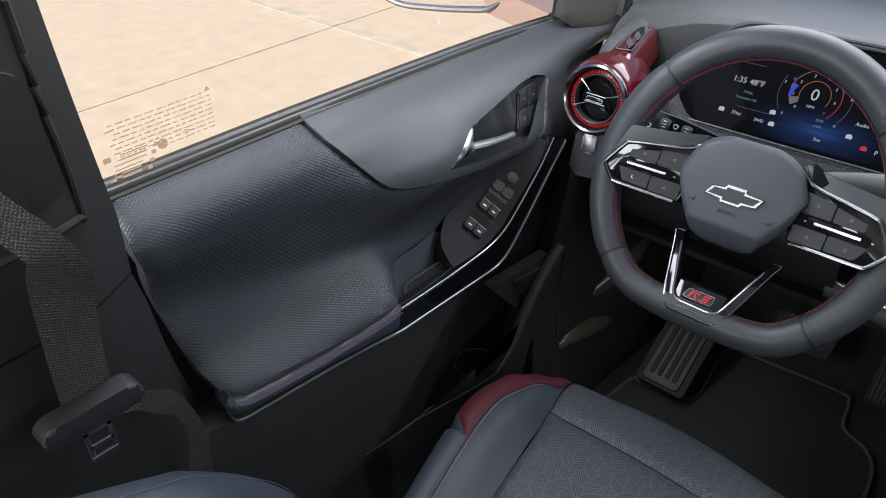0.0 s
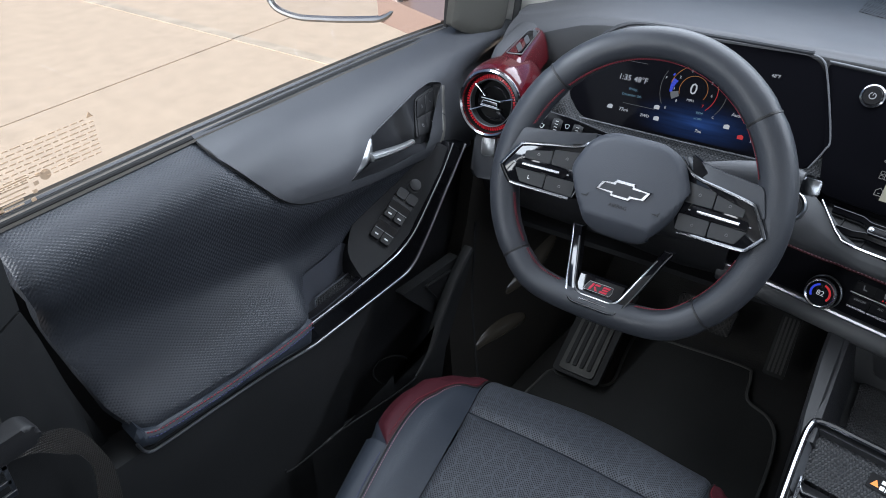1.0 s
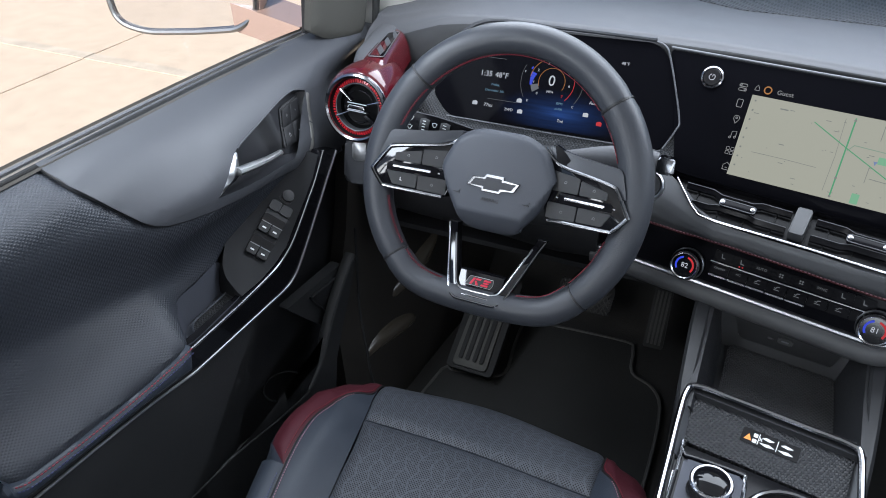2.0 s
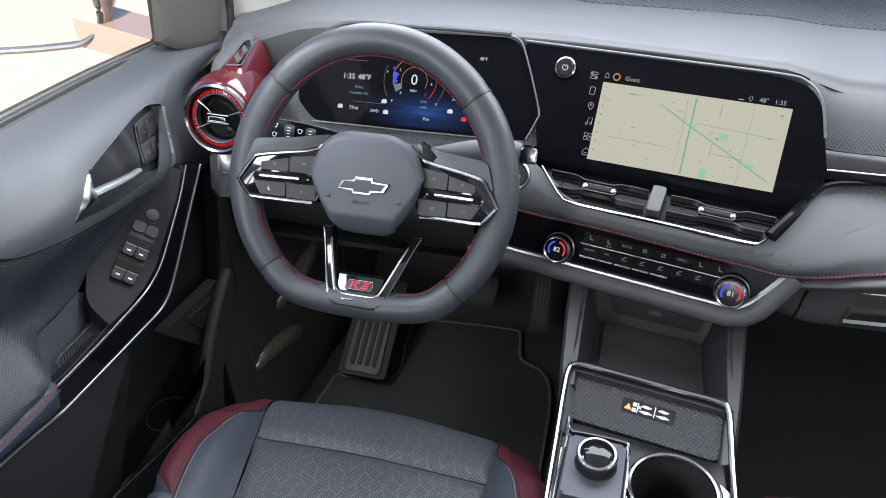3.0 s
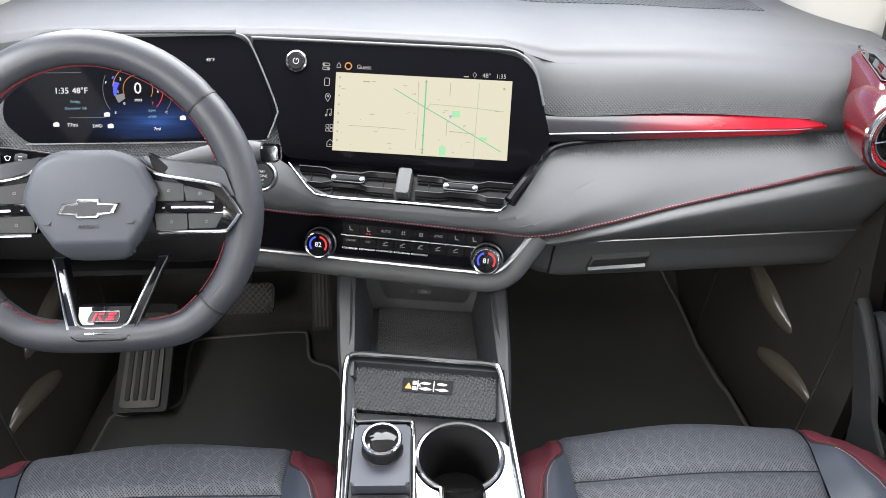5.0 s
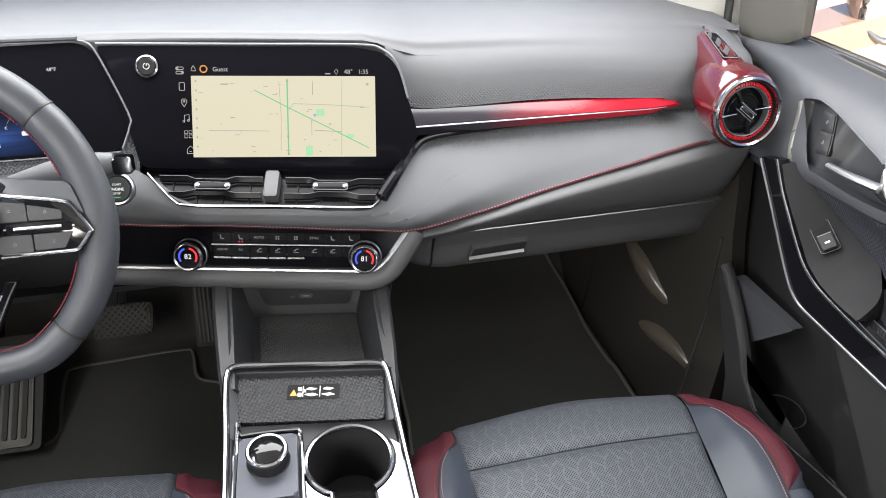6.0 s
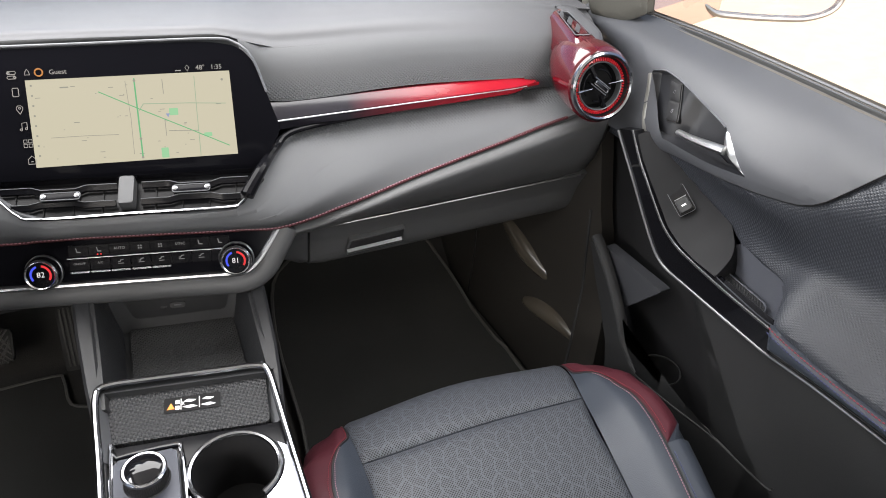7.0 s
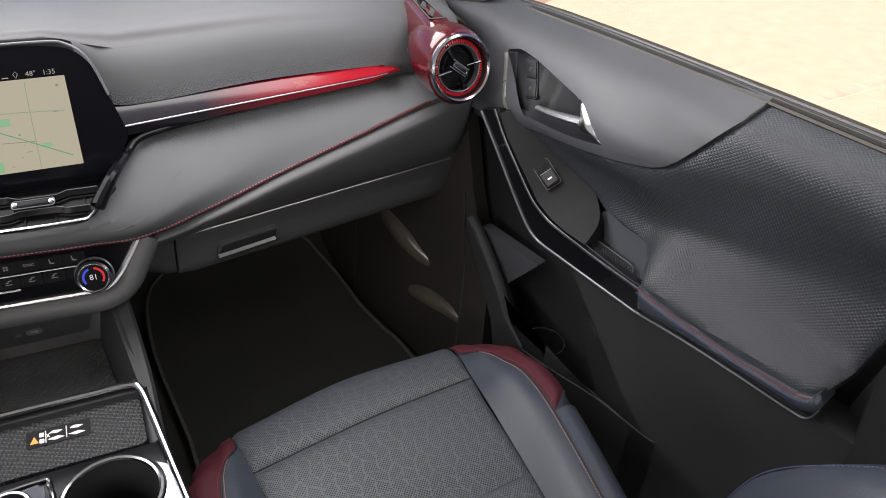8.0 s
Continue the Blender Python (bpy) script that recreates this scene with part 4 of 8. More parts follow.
        for i in range(6):
            prism(rect(0.030 + 0.008 * rnd.random(), 0.0016, 0, -0.498 - 0.003 * i, 1.1215 - 0.0048 * i), 0, 0.0004, yz, bm)
        for i in range(4):
            prism(rect(0.005, 0.0042, 0.001, -0.474 - 0.004 * i, 1.1195 - 0.0075 * i), 0, 0.0004, yz, bm)
        prism(rect(0.008, 0.006, 0.001, -0.527, 1.121), 0, 0.0004, yz, bm)
        prism(rect(0.007, 0.007, 0.002, -0.520, 1.100), 0, 0.0004, yz, bm)
        prism(circle(0.0058, 16, -0.4665, 1.1165), 0, 0.0004, yz, bm)
        for r_ in (0.0025, 0.0045, 0.0065):
            arc = [(-0.437 + r_ * math.cos(a), 1.1155 + r_ * math.sin(a)) for a in [math.pi * (0.25 + 0.5 * i / 6) for i in range(7)]]
            arc += [(-0.437 + (r_ - 0.0009) * math.cos(a), 1.1155 + (r_ - 0.0009) * math.sin(a)) for a in [math.pi * (0.75 - 0.5 * i / 6) for i in range(7)]]
            prism(arc, 0, 0.0004, yz, bm)
        prism([(-0.407, 1.1545), (-0.3995, 1.1545), (-0.4032, 1.1605)], 0, 0.0004, yz, bm)
        part("glass_print", bm, M_STICKER, pane, "small brown print lines on the glass")
    # door mirror outside, its glass turned to the rear
    ol = rounded([(0.935, 1.120), (0.937, 1.075), (0.975, 1.044), (1.06, 1.036), (1.16, 1.032), (1.215, 1.050), (1.225, 1.19), (1.18, 1.225), (0.95, 1.205)], 0.03, 4)
    cxx, czz = 1.08, 1.13
    rings = []
    for f, dy in ((0.92, -0.006), (1.0, -0.004), (1.02, 0.006), (0.98, 0.04), (0.80, 0.08), (0.4, 0.10)):
        rings.append([Vector((s * (cxx + (x - cxx) * f), 0.25 + dy - (x - cxx) * 0.25, czz + 0.05 * max(0, dy) / 0.1 + (z - czz) * f)) for x, z in ol])
    mir = part("mirror_housing", loft(rings, None, "end"), M_GLASSRED, ob, "bronze-grey door mirror with a silver rim")
    rim = [Vector((s * (cxx + (x - cxx) * 0.96), 0.243 - (x - cxx) * 0.25, czz + (z - czz) * 0.96)) for x, z in ol]
    part("mirror_rim", sweep(rim, 0.0055, None, 8, True), M_SATIN, mir)
    gm = bmesh.new()
    gm.faces.new([gm.verts.new((s * (cxx + (x - cxx) * 0.93), 0.246 - (x - cxx) * 0.25, czz + (z - czz) * 0.93)) for x, z in ol])
    part("mirror_glass", gm, M_MIRROR, mir)
    part("mirror_arm", loft([[Vector((s * x, y0 + a, 0.985 + b + b0)) for a, b in ((-0.03, -0.02), (0.05, -0.02), (0.05, 0.03), (-0.03, 0.03))] for x, y0, b0 in ((0.85, 0.30, 0.05), (0.95, 0.30, 0.07), (1.06, 0.30, 0.09))]), M_GLASSRED, ob)
    return ob


M_SAIL = material("corner_trim", (0.052, 0.050, 0.044), 0.55, grain=0.4, grain_scale=1200, var=0.06)
M_LEVER = material("satin_lever", (0.42, 0.425, 0.43), 0.38, metal=1.0, var=0.04, wear=0.04)
M_FAINT = material("faint_print", (0.20, 0.20, 0.21), 0.6, var=0.05)
M_SILL = material("glass_seal_strip", (0.12, 0.11, 0.10), 0.5, var=0.1)
M_FACET_GLEAM = material("facet_gleam", (0.24, 0.235, 0.22), 0.45, metal=0.7, var=0.05)
M_TOP = material("door_shoulder", (0.047, 0.049, 0.055), 0.40, grain=0.2, grain_scale=1600, var=0.06)
M_POD = material("switch_pod_plastic", (0.010, 0.0102, 0.0112), 0.55, spec=0.12, grain=0.15, grain_scale=1600, var=0.05)
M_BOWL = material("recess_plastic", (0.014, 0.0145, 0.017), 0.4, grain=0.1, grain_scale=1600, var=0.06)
M_LOCK = material("lock_key", (0.012, 0.0122, 0.0135), 0.5, var=0.06)
M_LINER = lattice(material("liner_rubber", (0.014, 0.0145, 0.016), 0.5, var=0.1), "XY", 0.0036, 0.0012, 1.0)
M_CUP = material("cup_plastic", (0.042, 0.045, 0.055), 0.5, grain=0.3, grain_scale=1200, var=0.06)
M_GLASSRED = material("mirror_paint", (0.30, 0.21, 0.18), 0.35, coat=1.0, var=0.05)
door(-1, True)
door(1, False)

# ---- dashboard ----
SCR = fr((0.0, 0.2005, 1.017), (0.987, -0.164, 0), (0.083, 0.497, 0.864))
CLU = fr((-0.39, 0.245, 1.03), (1, 0, 0), (0, 0.5, 0.866))
AIR = fr((-0.02, 0.115, 0.94), (0.978, -0.209, 0), (0.186, 0.871, 0.455))
CLI = fr((-0.027, 0.143, 0.83), (0.978, -0.207, 0), (0.074, 0.348, 0.935))


def strip_paint():
    """Red lacquer that fades to smoke grey along the strip."""
    m = material("fading_red_lacquer", (0.5, 0.01, 0.02), 0.25, metal=0.0, coat=0.25, coat_rough=0.15, var=0.05, spec=0.2)
    nt = m.node_tree
    b = nt.nodes["Principled BSDF"]
    co = nt.nodes.new("ShaderNodeTexCoord")
    sep = nt.nodes.new("ShaderNodeSeparateXYZ")
    nt.links.new(co.outputs["Object"], sep.inputs[0])
    rg = nt.nodes.new("ShaderNodeMapRange")
    rg.inputs["From Min"].default_value, rg.inputs["From Max"].default_value = 0.29, 0.50
    nt.links.new(sep.outputs[0], rg.inputs["Value"])
    rp = nt.nodes.new("ShaderNodeValToRGB")
    rp.color_ramp.elements[0].color = (0.012, 0.011, 0.015, 1)
    rp.color_ramp.elements[1].color = (0.22, 0.005, 0.012, 1)
    nt.links.new(rg.outputs[0], rp.inputs[0])
    nt.links.new(rp.outputs[0], b.inputs["Base Color"])
    return m


def dashboard():
    ob = thing("dashboard", (0, 0.3, 0.7), "wide grey soft-touch dashboard with red stitching and screens", "dashboard")
    xs = [-0.74, -0.58, -0.22, 0.13, 0.19, 0.40, 0.62, 0.74]
    ss = [0, 1, 2, 3, 4, 5]
    ty = table(xs, ss, [[0.90, 0.96, 0.97, 0.97, 0.97, 0.96, 0.93, 0.90], [0.42, 0.48, 0.48, 0.48, 0.47, 0.45, 0.42, 0.36],
                        [0.34, 0.34, 0.33, 0.30, 0.31, 0.31, 0.31, 0.31], [0.30, 0.305, 0.298, 0.262, 0.275, 0.272, 0.262, 0.28],
                        [0.28, 0.29, 0.290, 0.258, 0.252, 0.25, 0.24, 0.26], [0.27, 0.28, 0.285, 0.255, 0.238, 0.236, 0.228, 0.25]])
    tz = table(xs, ss, [[1.065, 1.075, 1.080, 1.080, 1.080, 1.075, 1.07, 1.065], [1.08, 1.104, 1.107, 1.105, 1.10, 1.097, 1.085, 1.07],
                        [1.07, 1.106, 1.112, 1.107, 1.090, 1.086, 1.074, 1.06], [1.05, 1.098, 1.106, 1.099, 1.072, 1.068, 1.057, 1.045],
                        [1.02, 1.06, 1.085, 1.080, 1.045, 1.044, 1.032, 1.015], [0.97, 0.99, 1.02, 1.02, 0.999, 1.000, 0.990, 0.975]])
    top = drape([(-0.74, 0), (0.74, 0), (0.74, 3.2), (-0.74, 3.2)], lambda u, v: (u, ty(u, v), tz(u, v)), 0.04, 0.01, flip=True)
    part("top_pad", top, M_DASH, ob, "smooth grey dashboard top")
    face = drape([(0.15, 3.2), (0.70, 3.2), (0.70, 5), (0.15, 5)], lambda u, v: (u, ty(u, v), tz(u, v)), 0.02, 0.01, flip=True)
    part("upper_pad", face, M_PADF, ob, "embossed grey pad above the red strip")
    back = drape([(-0.74, 3.2), (0.16, 3.2), (0.16, 5), (-0.74, 5)], lambda u, v: (u, ty(u, v), tz(u, v)), 0.04, 0.01, flip=True)
    part("hood_back", back, M_DARK, ob)
    # speaker grille set in the top
    grille = [(-0.24, 0.90), (-0.16, 1.02), (0.13, 1.06), (0.45, 1.04), (0.58, 0.96), (0.58, 0.45), (-0.24, 0.45)]
    part("speaker_grille", drape(grille, lambda u, v: (u, ty(u, v), tz(u, v) + 0.0012), 0.03, 0.001, flip=True), M_GRILLE, ob, "perforated speaker grille")
    # red strip
    def strip_ring(x):
        t = (x - 0.185) / 0.43
        end = smooth((t - 0.86) / 0.13)
        zt = 0.9985 - 0.004 * t + (-0.0085) * end
        zb = 0.962 + 0.012 * t + 0.0125 * end
        yb = 0.236 - 0.008 * t
        zm = zb + (zt - zb) * 0.43
        return [Vector((x, yb + 0.004, zt)), Vector((x, yb - 0.006, zt - (zt - zb) * 0.18)), Vector((x, yb - 0.016, zm + 0.0025)), Vector((x, yb - 0.016, zm - 0.002)),
                Vector((x, yb - 0.0125, zb)), Vector((x, yb + 0.012, zb)), Vector((x, yb + 0.016, zt))]
    part("trim_strip", loft([strip_ring(0.180 + 0.424 * i / 60) for i in range(61)]), strip_paint(), ob, "gloss strip fading from red to smoke grey", sharp=25)
    part("strip_ridge", sweep([strip_ring(0.182 + 0.40 * i / 20)[2] + Vector((0, -0.0012, -0.0022)) for i in range(21)], [0.0014 - 0.0007 * i / 20 for i in range(21)], None, 8), M_SATIN, ob, "bright ridge line")
    # lower pad with the red seam
    lx = [-0.32, -0.22, -0.19, -0.165, -0.135, 0.0, 0.11, 0.16, 0.24, 0.37, 0.51, 0.634, 0.71]
    ly = table(lx, [0, 1, 2, 3], [
        [0.21, 0.196, 0.187, 0.156, 0.128, 0.1005, 0.082, 0.186, 0.236, 0.242, 0.240, 0.238, 0.238], [0.185, 0.168, 0.160, 0.142, 0.124, 0.0965, 0.078, 0.113, 0.185, 0.207, 0.212, 0.212, 0.21],
        [0.185, 0.164, 0.156, 0.145, 0.131, 0.104, 0.084, 0.086, 0.128, 0.166, 0.176, 0.182, 0.185], [0.212, 0.190, 0.182, 0.176, 0.171, 0.143, 0.118, 0.109, 0.120, 0.142, 0.152, 0.157, 0.16]])
    lz = table(lx, [0, 1, 2, 3], [
        [0.960, 0.959, 0.957, 0.944, 0.932, 0.931, 0.932, 0.948, 0.956, 0.961, 0.965, 0.966, 0.965], [0.934, 0.933, 0.932, 0.926, 0.921, 0.921, 0.921, 0.926, 0.937, 0.947, 0.955, 0.960, 0.962],
        [0.905, 0.905, 0.905, 0.904, 0.904, 0.902, 0.901, 0.900, 0.907, 0.922, 0.939, 0.954, 0.960], [0.876, 0.876, 0.876, 0.876, 0.876, 0.875, 0.874, 0.873, 0.880, 0.898, 0.924, 0.949, 0.957]])
    part("lower_pad", drape([(-0.32, 0), (0.71, 0), (0.71, 3), (-0.32, 3)], lambda u, v: (u, ly(u, v), lz(u, v)), 0.025, 0.01, flip=True), M_PADL, ob, "grey leather-look pad with a red seam")
    part("end_filler", loft([[Vector((u, ty(u, 4.9), tz(u, 4.9))), Vector((u, ty(u, 5), tz(u, 5))), Vector((u, 0.5 * (ty(u, 5) + ly(u, 0)) - 0.003, 0.5 * (tz(u, 5) + lz(u, 0)))), Vector((u, ly(u, 0), lz(u, 0))), Vector((u, ly(u, 0.3), lz(u, 0.3)))]
                             for u in [0.585 + 0.125 * i / 10 for i in range(11)]], None, False, False), M_PADL, ob)
    wing = catmull([AIR @ Vector((0.139, 0.002, 0.004)), AIR @ Vector((0.158, 0.040, 0.005)), Vector((0.172, 0.178, 0.957)), Vector((0.200, 0.208, 0.9625)), Vector((0.26, 0.222, 0.963)), Vector((0.36, 0.228, 0.964))], 8)
    part("wing_trim", sweep(wing, [0.009 - 0.0075 * i / (len(wing) - 1) for i in range(len(wing))], None, 10), M_WING, ob, "gloss black trim below the strip")
    seam = [(-0.32 + 0.95 * i / 60) for i in range(61)]
    part("stitching", stitches([(u, ly(u, 2.93) - 0.001, lz(u, 2.93)) for u in seam], 0.0050, 0.0030, 0.0009), M_GREY_THREAD, ob)
    part("piping", sweep([(u, ly(u, 3) + 0.001, lz(u, 3) - 0.001) for u in seam], 0.0026, None, 6), M_PIPING, ob)
    # fascia under the seam and glovebox
    fx = [0.17, 0.24, 0.37, 0.51, 0.634, 0.715, 0.765]
    fy = table(fx, [0, 1, 2, 3], [[0.125, 0.128, 0.148, 0.158, 0.165, 0.185, 0.26], [0.110, 0.110, 0.124, 0.131, 0.136, 0.160, 0.250], [0.140, 0.142, 0.148, 0.153, 0.158, 0.175, 0.262], [0.180, 0.185, 0.185, 0.185, 0.187, 0.20, 0.28]])
    fz = table(fx, [0, 1, 2, 3], [[0.864, 0.874, 0.894, 0.919, 0.944, 0.95, 0.945], [0.857, 0.867, 0.886, 0.909, 0.931, 0.937, 0.932], [0.832, 0.836, 0.845, 0.855, 0.864, 0.868, 0.865], [0.808, 0.811, 0.814, 0.817, 0.820, 0.822, 0.82]])
    part("fascia", drape([(0.17, 0), (0.765, 0), (0.765, 3), (0.17, 3)], lambda u, v: (u, fy(u, v), fz(u, v)), 0.02, 0.02, flip=True), M_LOWER, ob)
    gy = table([0.2, 0.45, 0.72], [0, 1, 2, 3], [[0.187, 0.187, 0.190], [0.203, 0.203, 0.206], [0.222, 0.222, 0.225], [0.27, 0.27, 0.27]])
    gz = table([0.2, 0.45, 0.72], [0, 1, 2, 3], [[0.806, 0.811, 0.815], [0.772, 0.776, 0.78], [0.716, 0.721, 0.726], [0.690, 0.695, 0.700]])
    def corner(u, v):
        k = max(0.0, 0.205 - u)
        return (u, gy(u, v) + 0.004 + 6.0 * k * k, gz(u, v) + 0.004 + 0.4 * k)
    part("fascia_corner", drape([(0.120, 0.0), (0.212, 0.0), (0.212, 2.9), (0.150, 2.9), (0.125, 1.5)], corner, 0.02, 0.02, flip=True), M_LOWER, ob, "curved dark grey fascia beside the glovebox")
    lid = part("glovebox_lid", drape(rounded([(0.215, 0.05), (0.712, 0.05), (0.712, 2.9), (0.215, 2.9)], [0.03, 0.03, 0.03, 0.03], 4),
                                     lambda u, v: (u, gy(u, v), gz(u, v)), 0.03, 0.03, 0.003, 0.02, flip=True), M_LOWER, ob, "dark grey glovebox lid")
    part("lid_edge", sweep([(u, gy(u, 0) - 0.001, gz(u, 0) + 0.001) for u in [0.235 + 0.46 * i / 12 for i in range(13)]], 0.0016, None, 6), M_SATIN, lid, "bright upper edge")
    hm = fr((0.322, 0.205, 0.757), (1, 0.0, 0.05), (0, -0.34, 0.94))
    hd = part("glovebox_handle", prism(rounded([(-0.050, -0.020), (0.044, -0.020), (0.052, 0.013), (-0.044, 0.013)], 0.004), -0.01, 0.0040, hm, None, 0.0012, 2), M_LOWER, lid)
    # flat black plate paints the shade of the finger hollow
    part("handle_shade", prism(rounded([(-0.045, -0.009), (0.047, -0.009), (0.050, 0.009), (-0.041, 0.009)], 0.003), 0.0030, 0.0046, hm), M_BLACK, hd)
    part("handle_edge", loft([[hm @ Vector((x, y, z)) for y, z in ((-0.0200, 0.004), (-0.0190, 0.0085), (-0.0090, 0.0115), (-0.0070, 0.0060))] for x in (-0.049, 0.045)]), M_SATIN, hd, "bright handle edge")
    part("side_cap", loft([[Vector((x, y, z)) for y, z in ((0.30, 1.04), (0.26, 1.0), (0.20, 0.95), (0.20, 0.82), (0.28, 0.72), (0.5, 0.72), (0.5, 1.04))] for x in (0.730, 0.745)]), M_DASH, ob)
    part("side_cap", loft([[Vector((x, y, z)) for y, z in ((0.30, 1.04), (0.26, 1.0), (0.20, 0.95), (0.20, 0.82), (0.28, 0.72), (0.5, 0.72), (0.5, 1.04))] for x in (-0.745, -0.730)]), M_DARK, ob)
    # knee panel under the wheel and the dark underside
    kx = [-0.73, -0.6, -0.45, -0.36, -0.285]
    ky = table(kx, [0, 1, 2, 3], [[0.27] * 5, [0.20, 0.19, 0.19, 0.19, 0.185], [0.20, 0.20, 0.20, 0.19, 0.19], [0.34] * 5])
    kz = table(kx, [0, 1, 2, 3], [[0.965] * 5, [0.94, 0.93, 0.925, 0.92, 0.915], [0.80, 0.79, 0.785, 0.785, 0.79], [0.75] * 5])
    part("knee_panel", drape([(-0.73, 0), (-0.285, 0), (-0.285, 3), (-0.73, 3)], lambda u, v: (u, ky(u, v), kz(u, v)), 0.05, 0.01, flip=True), M_BLACK, ob)
    part("underside", box((-0.74, 0.24, 0.725), (0.74, 0.80, 0.735)), M_BLACK, ob)
    part("core", box((-0.735, 0.30, 0.74), (0.735, 0.62, 1.04)), M_BLACK, ob)
    icon = fr((-0.545, 0.196, 0.862), (1, 0, 0), (0, 0, 1))
    part("release_symbol", prism(rounded([(-0.010, -0.003), (0.010, -0.003), (0.008, 0.002), (0.0, 0.004), (-0.008, 0.002)], 0.001), 0, 0.002, icon), M_PRINT, ob, "small pale bonnet release symbol")
    # cluster surround with embossed skin
    part("cluster_surround", prism(rounded([(-0.245, -0.10), (0.19, -0.10), (0.20, 0.06), (-0.12, 0.085), (-0.20, 0.04)], 0.01), -0.02, -0.006, CLU, None, 0.004), M_PADL, ob)
    return ob


M_WING = material("smoked_trim", (0.004, 0.004, 0.005), 0.16, var=0.05, spec=0.07)
M_PADF = lattice(material("embossed_dash_skin", (0.066, 0.068, 0.072), 0.6, grain=0.2, grain_scale=1400, var=0.06), "XZ", 0.0036, 0.0010, 0.7, fade=("Z", 0.336, 0.305))
M_PADL = lattice(material("embossed_lower_skin", (0.060, 0.062, 0.066), 0.62, grain=0.2, grain_scale=1400, var=0.06), "XZ", 0.0036, 0.0010, 0.8, fade=("Y", -0.112, -0.076))
M_GRILLE = lattice(material("grille_plastic", (0.060, 0.061, 0.066), 0.6, var=0.05), "XY", 0.0066, 0.002, 1.0, invert=True, ink=0.15)
DASH = dashboard()


def cluster():
    ob = thing("instrument_display", CLU.translation, "lit digital instrument cluster behind the steering wheel", "display")
    out = rounded([(-0.125, 0.082), (0.135, 0.086), (0.155, 0.070), (0.190, -0.016), (0.172, -0.060), (-0.160, -0.060), (-0.190, -0.030), (-0.188, 0.0)], [0.03, 0.012, 0.012, 0.01, 0.008, 0.012, 0.01, 0.02])
    part("glass", prism(out, -0.012, 0.0, CLU, None, 0.001, 1), M_SCREEN, ob, "black display glass")
    part("hood", sweep([CLU @ Vector((x, y, 0.004)) for x, y in catmull([(-0.185, 0.035), (-0.125, 0.088), (0.0, 0.091), (0.135, 0.090)], 6)], 0.0035, None, 8), M_HARD, ob)
    part("side_trim", sweep([CLU @ Vector((x, y, 0.003)) for x, y in catmull([(0.120, 0.088), (0.146, 0.084), (0.160, 0.062), (0.187, -0.012), (0.186, -0.030), (0.174, -0.058)], 6)], 0.0014, None, 8), M_SATINGREY, ob, "chrome edge of the cluster")
    part("foot_trim", sweep([CLU @ Vector((x, y, 0.003)) for x, y in ((-0.160, -0.062), (0.0, -0.063), (0.172, -0.062))], 0.0012, None, 6), M_SATINGREY, ob)
    d = at2(CLU, 0, 0, 0.0006)

    def word(body, size, x, y, mt=M_WHITE_GLOW, align="CENTER"):
        letters(body, size * 0.76, at2(d, x, y), mt, ob, "lettering", align)
    # dim blue lit backdrop of the display
    part("backdrop", prism(rounded([(-0.140, -0.057), (0.150, -0.057), (0.150, 0.003), (-0.140, 0.003)], 0.01), 0.0001, 0.0002, CLU), M_NAVY, ob)
    word("1:35", 0.0155, -0.108, 0.011)
    word("48\u00b0F", 0.0150, -0.083, 0.011)
    word("Friday,", 0.0068, -0.090, -0.004, M_CYAN_GLOW)
    word("December 5th", 0.0068, -0.090, -0.013, M_CYAN_GLOW)
    word("77mi", 0.0095, -0.096, -0.036)
    word("2WD", 0.008, -0.062, -0.038)
    word("7mi", 0.0085, 0.020, -0.043)
    word("0", 0.030, -0.004, 0.013)
    word("MPH", 0.0068, -0.004, -0.003)
    word("RPM", 0.0068, 0.014, -0.018, M_CYAN_GLOW)
    word("x1000", 0.006, 0.014, -0.026, M_CYAN_GLOW)
    word("48\u00b0F", 0.0085, 0.098, 0.052)
    word("Audio", 0.009, 0.066, -0.010)
    word("P", 0.011, 0.094, -0.040)
    word("R", 0.010, 0.108, -0.041)
    for i in range(8):
        a = radians(225 - i * 270 / 7)
        word(str(i), 0.0072, -0.004 + 0.0275 * math.cos(a), 0.012 + 0.0275 * math.sin(a), M_RED_GLOW if i == 7 else M_WHITE_GLOW)
    for b, x, y in (("F", -0.047, 0.022), ("E", -0.036, -0.020), ("H", 0.042, 0.018), ("C", 0.034, -0.020)):
        word(b, 0.0065, x, y)

    def arc(r0, r1, a0, a1, mt, name, n=24):
        r0, r1 = r0 * 0.88, r1 * 0.88
        pts = [(-0.004 + r1 * math.cos(radians(a0 + (a1 - a0) * i / n)), 0.012 + r1 * math.sin(radians(a0 + (a1 - a0) * i / n))) for i in range(n + 1)]
        pts += [(-0.004 + r0 * math.cos(radians(a1 + (a0 - a1) * i / n)), 0.012 + r0 * math.sin(radians(a1 + (a0 - a1) * i / n))) for i in range(n + 1)]
        part(name, prism(pts, 0.0003, 0.0007, CLU), mt, ob)
    arc(0.0388, 0.0396, 10, 172, M_ORANGE_GLOW, "gauge_ring")
    arc(0.0226, 0.0233, -30, 205, M_ORANGE_GLOW, "gauge_ring")
    arc(0.0388, 0.0396, -45, 10, M_RED_GLOW, "gauge_ring")
    for k in range(5):
        arc(0.0300 + 0.0010 * k, 0.0385, 160 + 7 * k, 166.4 + 7 * k, M_BLUE_GLOW, "gauge_fill", 4)
    arc(0.024, 0.037, 194, 214, M_DIM_GLOW, "gauge_fill")
    arc(0.041, 0.0435, 150, 156, M_BLUE_GLOW, "gauge_tick")
